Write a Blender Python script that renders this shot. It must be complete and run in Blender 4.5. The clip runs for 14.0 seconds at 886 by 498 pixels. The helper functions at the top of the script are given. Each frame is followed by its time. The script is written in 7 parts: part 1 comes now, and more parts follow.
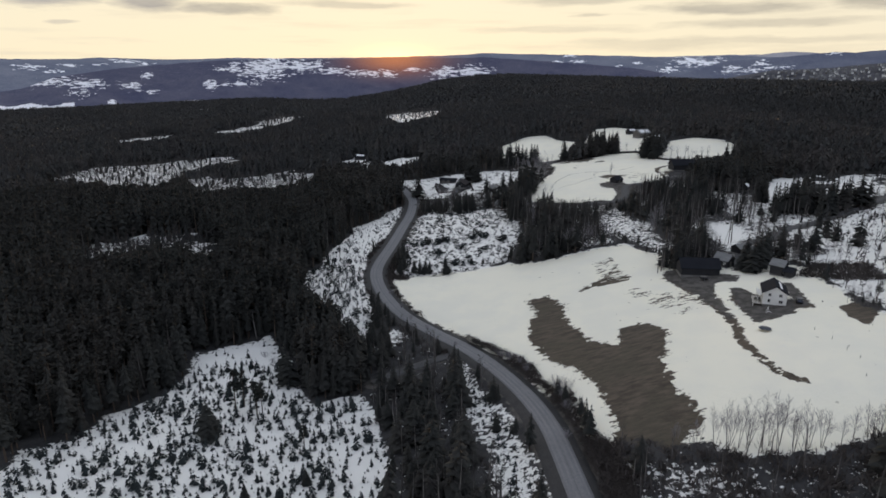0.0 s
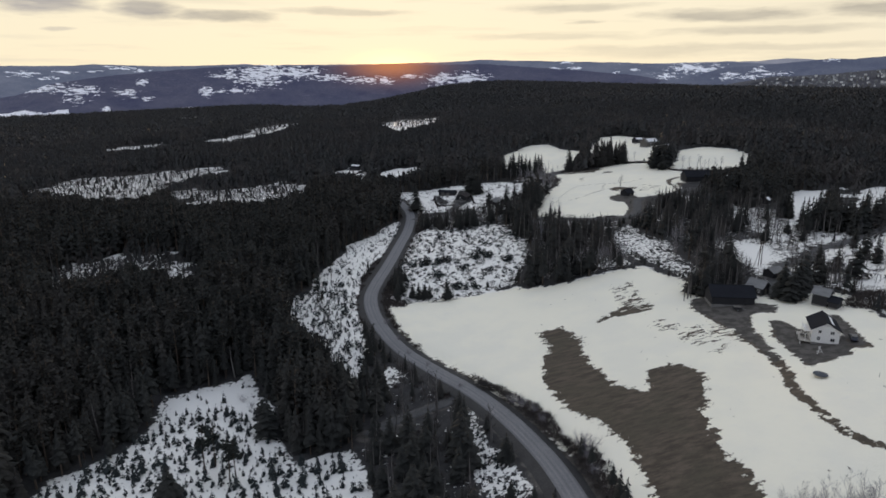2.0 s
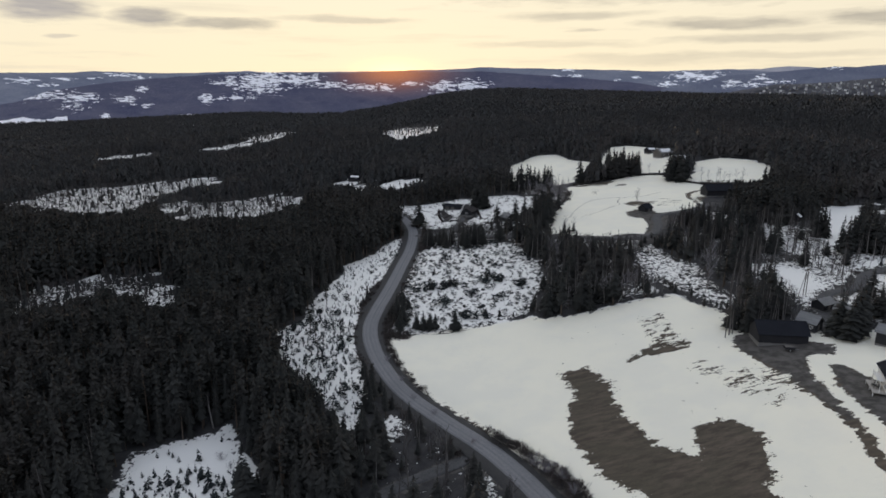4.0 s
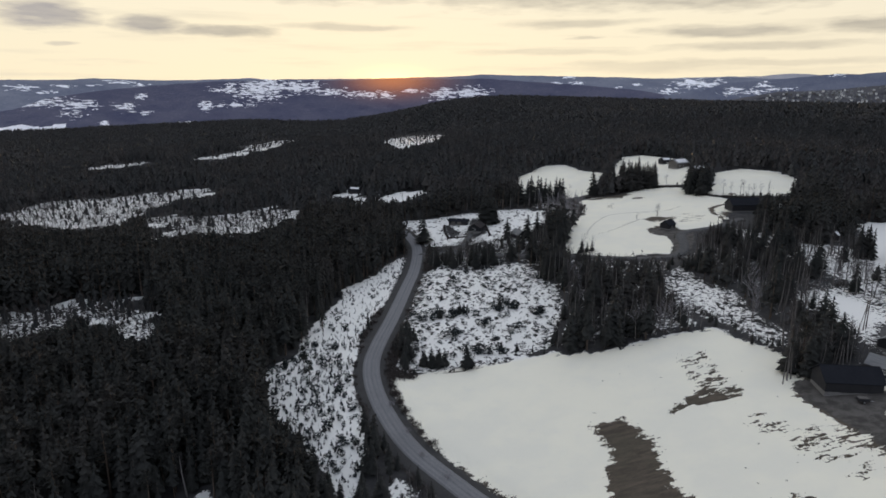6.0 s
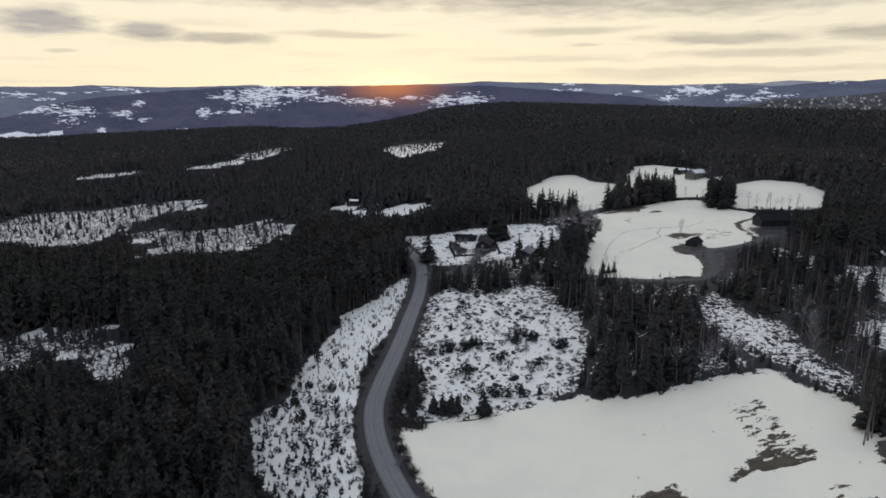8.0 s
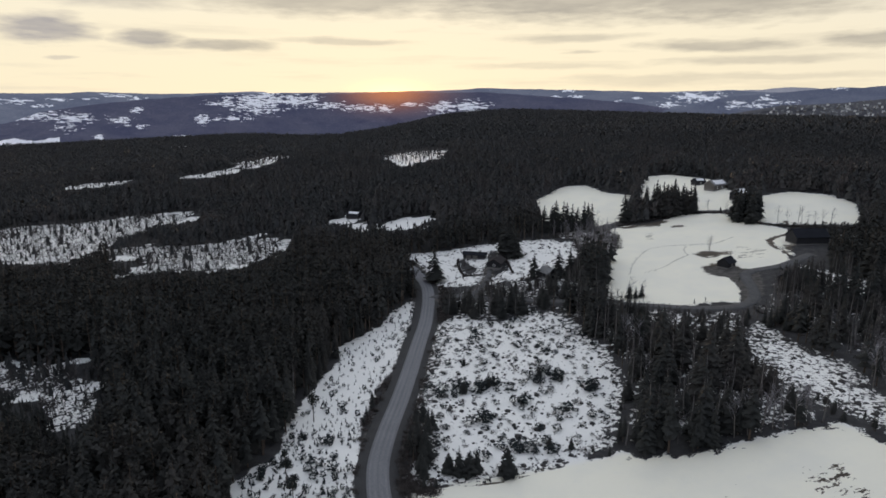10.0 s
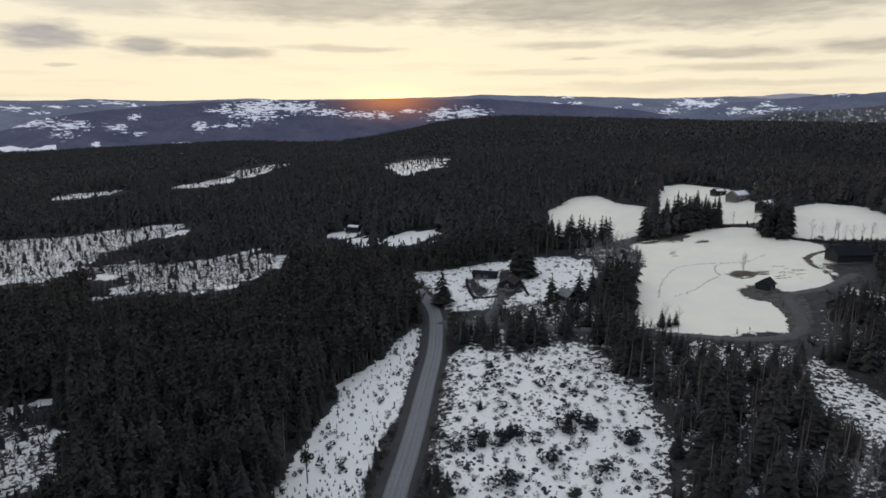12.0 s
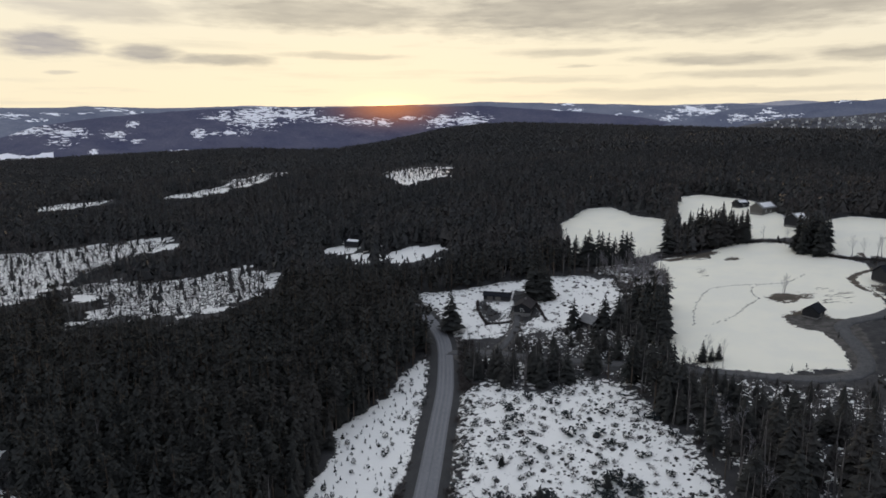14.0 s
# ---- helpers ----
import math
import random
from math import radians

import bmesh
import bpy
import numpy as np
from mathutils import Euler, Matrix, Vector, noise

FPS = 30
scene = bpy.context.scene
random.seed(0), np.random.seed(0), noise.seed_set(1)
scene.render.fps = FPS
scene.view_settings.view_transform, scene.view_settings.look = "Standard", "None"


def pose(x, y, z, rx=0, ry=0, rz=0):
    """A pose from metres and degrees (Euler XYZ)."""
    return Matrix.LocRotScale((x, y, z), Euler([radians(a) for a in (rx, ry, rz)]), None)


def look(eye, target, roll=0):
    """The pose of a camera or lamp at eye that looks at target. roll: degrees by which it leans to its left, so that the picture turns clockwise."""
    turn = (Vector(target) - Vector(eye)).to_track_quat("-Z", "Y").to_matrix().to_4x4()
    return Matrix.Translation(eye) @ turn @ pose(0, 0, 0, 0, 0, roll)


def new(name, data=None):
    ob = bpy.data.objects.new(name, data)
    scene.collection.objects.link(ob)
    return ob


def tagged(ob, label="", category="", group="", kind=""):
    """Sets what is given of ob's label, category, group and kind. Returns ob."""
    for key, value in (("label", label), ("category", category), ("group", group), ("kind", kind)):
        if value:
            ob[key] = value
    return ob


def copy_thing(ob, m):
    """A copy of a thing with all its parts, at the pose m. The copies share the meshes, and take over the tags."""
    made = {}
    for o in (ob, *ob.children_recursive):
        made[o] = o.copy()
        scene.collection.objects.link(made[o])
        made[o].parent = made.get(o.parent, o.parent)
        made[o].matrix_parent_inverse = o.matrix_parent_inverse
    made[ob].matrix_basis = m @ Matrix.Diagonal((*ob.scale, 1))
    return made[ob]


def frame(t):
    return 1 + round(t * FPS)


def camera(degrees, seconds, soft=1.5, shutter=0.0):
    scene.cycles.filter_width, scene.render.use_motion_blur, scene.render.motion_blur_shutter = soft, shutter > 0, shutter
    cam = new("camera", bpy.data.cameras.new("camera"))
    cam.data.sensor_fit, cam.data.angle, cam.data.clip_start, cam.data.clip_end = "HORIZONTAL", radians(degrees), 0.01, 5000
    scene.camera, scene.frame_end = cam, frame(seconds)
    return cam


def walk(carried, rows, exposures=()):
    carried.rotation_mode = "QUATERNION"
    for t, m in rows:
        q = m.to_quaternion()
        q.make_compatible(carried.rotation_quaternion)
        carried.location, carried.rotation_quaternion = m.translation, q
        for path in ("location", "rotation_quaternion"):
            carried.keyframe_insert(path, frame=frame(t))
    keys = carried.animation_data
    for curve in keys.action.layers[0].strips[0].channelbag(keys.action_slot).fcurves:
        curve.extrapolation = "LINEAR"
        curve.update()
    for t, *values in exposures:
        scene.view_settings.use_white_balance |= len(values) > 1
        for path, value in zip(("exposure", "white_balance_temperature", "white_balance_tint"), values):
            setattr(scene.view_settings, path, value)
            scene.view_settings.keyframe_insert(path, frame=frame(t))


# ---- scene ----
cam = camera(71.48, 14.0, soft=1.65)
# seconds, eye x y z, heading to the left, tilt up, roll
PATH = [
    (0, 0.00, 0.00, 87.00, -7.16, -15.98, -0.01),
    (0.5, 0.50, 6.29, 86.94, -7.22, -15.83, -0.01),
    (1, 0.94, 12.61, 86.88, -7.26, -15.68, -0.05),
    (1.5, 1.30, 18.98, 86.84, -7.36, -15.57, -0.04),
    (2, 1.60, 25.38, 86.81, -7.44, -15.40, -0.04),
    (2.5, 1.84, 31.81, 86.79, -7.54, -15.24, -0.03),
    (3, 2.02, 38.27, 86.78, -7.42, -15.07, 0.06),
    (3.5, 2.15, 44.76, 86.77, -7.42, -14.92, 0.05),
    (4, 2.24, 51.28, 86.77, -7.43, -14.76, 0.05),
    (4.5, 2.28, 57.82, 86.78, -7.43, -14.61, 0.04),
    (5, 2.27, 64.38, 86.79, -7.44, -14.46, 0.04),
    (5.5, 2.24, 70.96, 86.81, -7.44, -14.31, 0.03),
    (6, 2.17, 77.56, 86.83, -7.43, -14.13, 0.06),
    (6.5, 2.07, 84.17, 86.85, -7.45, -14.00, 0.04),
    (7, 1.95, 90.79, 86.88, -7.48, -13.86, 0.03),
    (7.5, 1.81, 97.42, 86.90, -7.51, -13.71, 0.02),
    (8, 1.65, 104.06, 86.93, -7.54, -13.53, 0.05),
    (8.5, 1.48, 110.71, 86.96, -7.56, -13.38, 0.05),
    (9, 1.31, 117.35, 86.98, -7.59, -13.23, 0.05),
    (9.5, 1.13, 124.00, 87.00, -7.61, -13.09, 0.06),
    (10, 0.95, 130.64, 87.03, -7.63, -12.94, 0.06),
    (10.5, 0.77, 137.28, 87.04, -7.66, -12.79, 0.06),
    (11, 0.60, 143.91, 87.06, -7.70, -12.62, 0.06),
    (11.5, 0.45, 150.53, 87.06, -7.72, -12.50, 0.01),
    (12, 0.31, 157.14, 87.07, -7.74, -12.35, -0.02),
    (12.5, 0.19, 163.73, 87.06, -7.82, -12.21, -0.02),
    (13, 0.10, 170.31, 87.05, -7.80, -12.03, -0.07),
    (13.5, 0.03, 176.86, 87.03, -7.80, -11.90, -0.06),
    (14, 0.00, 183.40, 87.00, -7.80, -11.72, -0.06),
]


def flown(x, y, z, turn, tilt, roll):
    return pose(x, y, z, 0, 0, turn) @ pose(0, 0, 0, 90 + tilt) @ pose(0, 0, 0, 0, 0, roll)


walk(cam, [(row[0], flown(*row[1:])) for row in PATH])


# ---- light ----
SUN_AZ, SUN_EL = radians(2.95), radians(3.0)   # clockwise from +y, above the level
scene.view_settings.exposure = 0.0


def sun_and_sky():
    world = bpy.data.worlds.new("dusk_sky")
    scene.world = world
    world.use_nodes = True
    nt = world.node_tree
    nt.nodes.clear()
    N, L = nt.nodes.new, nt.links.new

    def math(op, a, b=None, clamp=False):
        n = N("ShaderNodeMath")
        n.operation, n.use_clamp = op, clamp
        for i, v in enumerate((a, b)):
            if v is None:
                continue
            if isinstance(v, (int, float)):
                n.inputs[i].default_value = v
            else:
                L(v, n.inputs[i])
        return n.outputs[0]

    def mix(fac, a, b):
        n = N("ShaderNodeMix")
        n.data_type = "RGBA"
        for sock, v in ((n.inputs[0], fac), (n.inputs[6], a), (n.inputs[7], b)):
            if isinstance(v, tuple):
                sock.default_value = (*v, 1)
            elif isinstance(v, (int, float)):
                sock.default_value = v
            else:
                L(v, sock)
        return n.outputs[2]

    sky = N("ShaderNodeTexSky")
    sky.sky_type, sky.sun_disc = "NISHITA", False
    sky.sun_elevation, sky.sun_rotation = SUN_EL, SUN_AZ
    sky.altitude, sky.dust_density = 300, 0.4
    coord = N("ShaderNodeTexCoord").outputs["Generated"]
    sep = N("ShaderNodeSeparateXYZ")
    L(coord, sep.inputs[0])
    x, y, z = sep.outputs
    az = math("MULTIPLY", math("ARCTAN2", x, y), 57.2958)
    el = math("MULTIPLY", math("ARCSINE", z), 57.2958)
    # thin cloud veil: cream above the skyline, greyer overhead
    high = math("DIVIDE", el, 60.0, True)
    ramp = N("ShaderNodeValToRGB")
    L(high, ramp.inputs[0])
    cr = ramp.color_ramp
    cr.elements[0].position, cr.elements[0].color = 0.0, VEIL_LOW
    cr.elements[1].position, cr.elements[1].color = 1.0, VEIL_TOP
    for pos, col in ((0.10, VEIL_MID), (0.32, VEIL_HIGH)):
        e = cr.elements.new(pos)
        e.color = col
    # the side away from the sun is bluer and dimmer
    away = math("MULTIPLY", math("SUBTRACT", 1.0, y), 0.5, True)
    veil = mix(math("MULTIPLY", away, 0.8), ramp.outputs[0], VEIL_BACK)
    # long flat clouds with torn edges
    def drift(across, upward, scale, detail, seed):
        comb = N("ShaderNodeCombineXYZ")
        L(math("MULTIPLY", az, across), comb.inputs[0])
        L(math("MULTIPLY", el, upward), comb.inputs[1])
        comb.inputs[2].default_value = seed
        n = N("ShaderNodeTexNoise")
        L(comb.outputs[0], n.inputs["Vector"])
        n.inputs["Scale"].default_value, n.inputs["Detail"].default_value = scale, detail
        n.inputs["Roughness"].default_value = 0.58
        return math("SUBTRACT", n.outputs[0], 0.5)

    az2 = math("ADD", az, math("MULTIPLY", drift(0.16, 0.8, 1.0, 3, 0.0), 2.6))
    el2 = math("ADD", el, math("MULTIPLY", drift(0.13, 0.5, 1.0, 4, 5.0), 0.9))
    rag = math("MULTIPLY", drift(0.30, 1.6, 1.0, 6, 9.0), 1.5)
    thick = None
    for caz, cel, waz, wel, dens in CLOUDS:
        u = math("DIVIDE", math("SUBTRACT", az2, caz), waz)
        v = math("DIVIDE", math("SUBTRACT", el2, cel), wel)
        d = math("SQRT", math("ADD", math("MULTIPLY", u, u), math("MULTIPLY", v, v)))
        m = math("MULTIPLY", math("MULTIPLY", math("ADD", math("SUBTRACT", 1.55, d), rag), 1.1, True), dens)
        thick = m if thick is None else math("MAXIMUM", thick, m)
    # wisps all over, thicker with height
    wisp = math("MULTIPLY", math("SUBTRACT", drift(0.06, 0.75, 1.6, 6, 2.0), 0.02), 2.4, True)
    body = math("ADD", 0.84, math("MULTIPLY", drift(0.2, 1.2, 1.0, 5, 14.0), 0.9), True)
    cloudy = math("MAXIMUM", math("MULTIPLY", thick, body), math("MULTIPLY", wisp, 0.42))
    veil = mix(cloudy, veil, mix(math("DIVIDE", math("SUBTRACT", az, -24.0), 14.0, True), (0.40, 0.375, 0.375), CLOUD_COL))
    # brightness round the place where the sun goes down
    du2 = math("DIVIDE", math("SUBTRACT", az, 2.95), 2.5)
    dv2 = math("DIVIDE", math("SUBTRACT", el, 1.25), 0.8)
    core = math("POWER", 2.718, math("MULTIPLY", math("ADD", math("MULTIPLY", du2, du2), math("MULTIPLY", dv2, dv2)), -1.0))
    veil = mix(math("MULTIPLY", core, 0.85), veil, (2.5, 1.55, 0.72))
    b1, b2 = N("ShaderNodeBackground"), N("ShaderNodeBackground")
    L(mix(math("ADD", 0.90, math("MULTIPLY", cloudy, 0.08), True), sky.outputs[0], (0.0, 0.0, 0.0)), b1.inputs[0])
    b1.inputs[1].default_value = 0.05
    L(veil, b2.inputs[0])
    b2.inputs[1].default_value = VEIL_STRENGTH
    add, out = N("ShaderNodeAddShader"), N("ShaderNodeOutputWorld")
    L(b1.outputs[0], add.inputs[0])
    L(b2.outputs[0], add.inputs[1])
    L(add.outputs[0], out.inputs[0])
    lamp = bpy.data.lights.new("low_sun", "SUN")
    lamp.energy, lamp.angle, lamp.color = 1.6, radians(6), (1.0, 0.62, 0.32)
    ob = new("low_sun", lamp)
    way = Vector((math_sin(SUN_AZ), math_cos(SUN_AZ), math_tan(radians(3.0))))
    ob.matrix_world = look(way * 500, (0, 0, 0))


math_sin, math_cos, math_tan = math.sin, math.cos, math.tan
VEIL_LOW, VEIL_MID = (0.97, 0.845, 0.60, 1), (0.96, 0.85, 0.63, 1)
VEIL_HIGH, VEIL_TOP, VEIL_BACK = (0.88, 0.84, 0.76, 1), (0.79, 0.85, 0.96, 1), (0.325, 0.385, 0.545)
CLOUD_COL, VEIL_STRENGTH = (0.45, 0.41, 0.345), 1.03
# azimuth, elevation, half width, half height in degrees, density
CLOUDS = (
    (-23.9, 5.85, 2.7, 0.9, 1.0), (-16.9, 5.35, 2.1, 0.6, 1.0), (-11.2, 5.05, 3.4, 0.36, 0.95), (-1.2, 5.55, 5.0, 0.28, 0.6),
    (-23.1, 3.65, 0.9, 0.15, 0.6), (-19.4, 8.6, 5.5, 0.9, 0.55), (-2.5, 9.1, 10.0, 1.2, 0.85), (18.5, 9.2, 12.0, 1.7, 1.0),
    (31.2, 8.5, 9.0, 1.5, 1.0), (40, 8.9, 7.0, 1.1, 0.95), (18.6, 5.9, 4.6, 0.28, 0.62), (30.8, 5.0, 5.0, 0.40, 0.85),
    (41.3, 5.0, 2.9, 0.5, 0.9), (33.6, 3.75, 6.0, 0.32, 0.62), (20.0, 4.7, 1.6, 0.13, 0.5), (17.0, 3.55, 6.0, 0.26, 0.38),
    (25.4, 2.3, 6.4, 0.42, 0.4), (34.5, 2.5, 7.7, 0.22, 0.4), (12.0, 16.0, 60.0, 4.0, 0.6),
)
sun_and_sky()


# ---- materials ----
class Nodes:
    """A node material in the making."""

    def __init__(self, name):
        self.mat = bpy.data.materials.new(name)
        self.mat.use_nodes = True
        self.tree = self.mat.node_tree
        self.bsdf = next(n for n in self.tree.nodes if n.type == "BSDF_PRINCIPLED")
        self.bsdf.inputs["Specular IOR Level"].default_value = 0.3

    def add(self, kind, **props):
        n = self.tree.nodes.new(kind)
        for k, v in props.items():
            if k == "operation":
                n.operation = v
        return n

    def link(self, a, b):
        self.tree.links.new(a, b)

    def put(self, sock, v):
        if isinstance(v, tuple):
            sock.default_value = (*v, 1) if len(v) == 3 and sock.type == "RGBA" else v
        elif isinstance(v, (int, float)):
            sock.default_value = v
        else:
            self.link(v, sock)

    def math(self, op, a, b=None, clamp=False):
        n = self.tree.nodes.new("ShaderNodeMath")
        n.operation, n.use_clamp = op, clamp
        self.put(n.inputs[0], a)
        if b is not None:
            self.put(n.inputs[1], b)
        return n.outputs[0]

    def mix(self, fac, a, b):
        n = self.tree.nodes.new("ShaderNodeMix")
        n.data_type = "RGBA"
        for sock, v in ((n.inputs[0], fac), (n.inputs[6], a), (n.inputs[7], b)):
            self.put(sock, v)
        return n.outputs[2]

    def place(self, stretch=(1, 1, 1), turn=0.0):
        """Object coordinates in metres, stretched."""
        c = self.tree.nodes.new("ShaderNodeTexCoord")
        m = self.tree.nodes.new("ShaderNodeMapping")
        self.link(c.outputs["Object"], m.inputs[0])
        m.inputs["Scale"].default_value = stretch
        m.inputs["Rotation"].default_value = (0, 0, turn)
        return m.outputs[0]

    def noise(self, size, detail=4, rough=0.55, where=None):
        """Cloudy noise, size in metres."""
        n = self.tree.nodes.new("ShaderNodeTexNoise")
        self.link(where or self.place(), n.inputs["Vector"])
        n.inputs["Scale"].default_value, n.inputs["Detail"].default_value = 1 / size, detail
        n.inputs["Roughness"].default_value = rough
        return n.outputs[0]

    def attr(self, name):
        n = self.tree.nodes.new("ShaderNodeAttribute")
        n.attribute_name = name
        return n.outputs["Fac"]

    def step(self, v, lo, hi):
        n = self.tree.nodes.new("ShaderNodeMapRange")
        n.interpolation_type = "SMOOTHSTEP"
        self.put(n.inputs[0], v)
        n.inputs[1].default_value, n.inputs[2].default_value = lo, hi
        return n.outputs[0]

    def bump(self, height, strength=0.5, distance=0.1):
        n = self.tree.nodes.new("ShaderNodeBump")
        self.link(height, n.inputs["Height"])
        n.inputs["Strength"].default_value, n.inputs["Distance"].default_value = strength, distance
        self.link(n.outputs[0], self.bsdf.inputs["Normal"])

    def done(self, color=None, rough=0.8, metal=0.0):
        if color is not None:
            self.put(self.bsdf.inputs["Base Color"], color)
        self.put(self.bsdf.inputs["Roughness"], rough)
        self.put(self.bsdf.inputs["Metallic"], metal)
        return self.mat


def plain(name, a, b, size=0.6, rough=0.8, metal=0.0, stretch=(1, 1, 1), relief=0.3, coarse=5.0, sheen=0.3):
    """A surface between two colours at two scales, with fine relief."""
    m = Nodes(name)
    fine = m.noise(size, 5, 0.6, m.place(stretch))
    broad = m.noise(coarse, 3)
    rnd = m.tree.nodes.new("ShaderNodeObjectInfo").outputs["Random"]
    fac = m.math("ADD", m.math("MULTIPLY", m.step(fine, 0.3, 0.7), 0.55), m.math("MULTIPLY", m.step(broad, 0.3, 0.7), 0.3))
    fac = m.math("ADD", fac, m.math("MULTIPLY", rnd, 0.15))
    m.bump(fine, relief, 0.05)
    m.bsdf.inputs["Specular IOR Level"].default_value = sheen
    return m.done(m.mix(fac, a, b), rough, metal)


def foliage(name, a, b, tip, old, gloss=0.12, rough=0.85):
    """Needles or twigs: a tint for each tree, mottled within the crown."""
    m = Nodes(name)
    tint = m.attr("tint")
    fine = m.noise(0.5, 3, 0.7)
    col = m.mix(tint, a, b)
    col = m.mix(m.math("MULTIPLY", m.step(fine, 0.5, 0.8), 0.5), col, tip)
    rnd = m.tree.nodes.new("ShaderNodeObjectInfo").outputs["Random"]
    col = m.mix(m.math("MULTIPLY", rnd, 0.35), col, tip)
    stand = m.math("ADD", m.math("MULTIPLY", m.noise(70, 3, 0.6), 0.6), m.math("MULTIPLY", m.noise(14, 2, 0.5), 0.4))
    col = m.mix(m.math("MULTIPLY", m.step(stand, 0.47, 0.62), 0.55), col, old)
    m.bsdf.inputs["Specular IOR Level"].default_value = gloss
    return m.done(col, rough)


# field snow coloured cream as if warmly lit, other snow cooler as in shade
SNOW_LIT, SNOW_LIT2 = (0.815, 0.79, 0.67), (0.76, 0.745, 0.65)
SNOW_SHADE = (0.77, 0.77, 0.745)


def ground_material():
    m = Nodes("snowy_ground")
    cover, patch = m.attr("cover"), m.attr("patch")
    grass, gravel = m.attr("grass"), m.attr("gravel")
    rows = m.place((0.10, 0.75, 1), radians(-24))
    n_big, n_mid, n_fine = m.noise(11, 4), m.noise(2.6, 5, 0.62), m.noise(0.6, 4, 0.6)
    n_row = m.noise(1.0, 4, 0.6, rows)
    rag = m.math("ADD", m.math("MULTIPLY", m.math("SUBTRACT", n_mid, 0.5), 7.0), m.math("MULTIPLY", m.math("SUBTRACT", n_fine, 0.5), 3.5))
    field = m.step(grass, -3.0, 0.5)
    rag = m.math("ADD", rag, m.math("MULTIPLY", m.math("MULTIPLY", m.math("SUBTRACT", n_row, 0.5), field), 6.0))
    rag = m.math("ADD", rag, m.math("MULTIPLY", m.math("SUBTRACT", n_big, 0.5), 4.0))
    n_lump = m.noise(1.3, 5, 0.65)
    mottle = m.math("ADD", m.math("MULTIPLY", n_lump, 0.45), m.math("ADD", m.math("MULTIPLY", n_mid, 0.33), m.math("MULTIPLY", n_fine, 0.22)))
    streak = m.math("ADD", m.math("MULTIPLY", n_mid, 0.28), m.math("ADD", m.math("MULTIPLY", n_fine, 0.22), m.math("MULTIPLY", n_row, 0.50)))
    pick = m.math("ADD", m.math("MULTIPLY", streak, field), m.math("MULTIPLY", mottle, m.math("SUBTRACT", 1.0, field)))
    bare = m.math("MULTIPLY", m.math("SUBTRACT", pick, 0.47), 60.0)
    s = m.math("ADD", cover, rag)
    s = m.math("SUBTRACT", s, m.math("MULTIPLY", patch, bare))
    snow = m.step(s, -0.25, 0.25)
    # forest floor, tussocky grass, gravel
    floor = m.mix(m.step(n_mid, 0.35, 0.65), (0.025, 0.026, 0.029), (0.050, 0.049, 0.051))
    floor = m.mix(m.step(n_fine, 0.45, 0.7), floor, (0.038, 0.038, 0.037))
    mow = m.noise(1.0, 6, 0.65, m.place((0.05, 0.7, 1), radians(-20)))
    turf = m.mix(m.step(mow, 0.32, 0.72), (0.046, 0.038, 0.030), (0.118, 0.097, 0.075))
    turf = m.mix(m.math("MULTIPLY", m.step(n_mid, 0.35, 0.7), 0.45), turf, (0.088, 0.073, 0.058))
    turf = m.mix(m.math("MULTIPLY", m.step(n_big, 0.4, 0.7), 0.6), turf, (0.066, 0.060, 0.044))
    turf = m.mix(m.math("MULTIPLY", m.step(n_fine, 0.55, 0.75), 0.5), turf, (0.035, 0.030, 0.025))
    dirt = m.mix(m.step(n_mid, 0.35, 0.65), (0.046, 0.043, 0.040), (0.098, 0.092, 0.086))
    earth = m.mix(m.step(m.math("ADD", grass, rag), -1.0, 1.0), floor, turf)
    earth = m.mix(m.step(m.math("ADD", gravel, m.math("MULTIPLY", rag, 0.4)), -0.6, 0.6), earth, dirt)
    white = m.mix(m.step(m.math("ADD", m.math("MULTIPLY", n_big, 0.5), m.math("MULTIPLY", m.noise(38, 3), 0.5)), 0.4, 0.62), SNOW_LIT, SNOW_LIT2)
    # off the fields the shaded tone is painted into the snow's colour
    white = m.mix(m.math("SUBTRACT", 1.0, field), white, SNOW_SHADE)
    white = m.mix(m.math("MULTIPLY", m.step(n_mid, 0.58, 0.75), 0.15), white, (0.64, 0.64, 0.65))
    col = m.mix(snow, earth, white)
    lumps = m.math("ADD", m.math("MULTIPLY", n_mid, 0.6), m.math("ADD", m.math("MULTIPLY", n_fine, 0.25), m.math("MULTIPLY", snow, 0.5)))
    m.bump(lumps, 0.55, 0.35)
    return m.done(col, m.math("SUBTRACT", 0.95, m.math("MULTIPLY", snow, 0.25)))


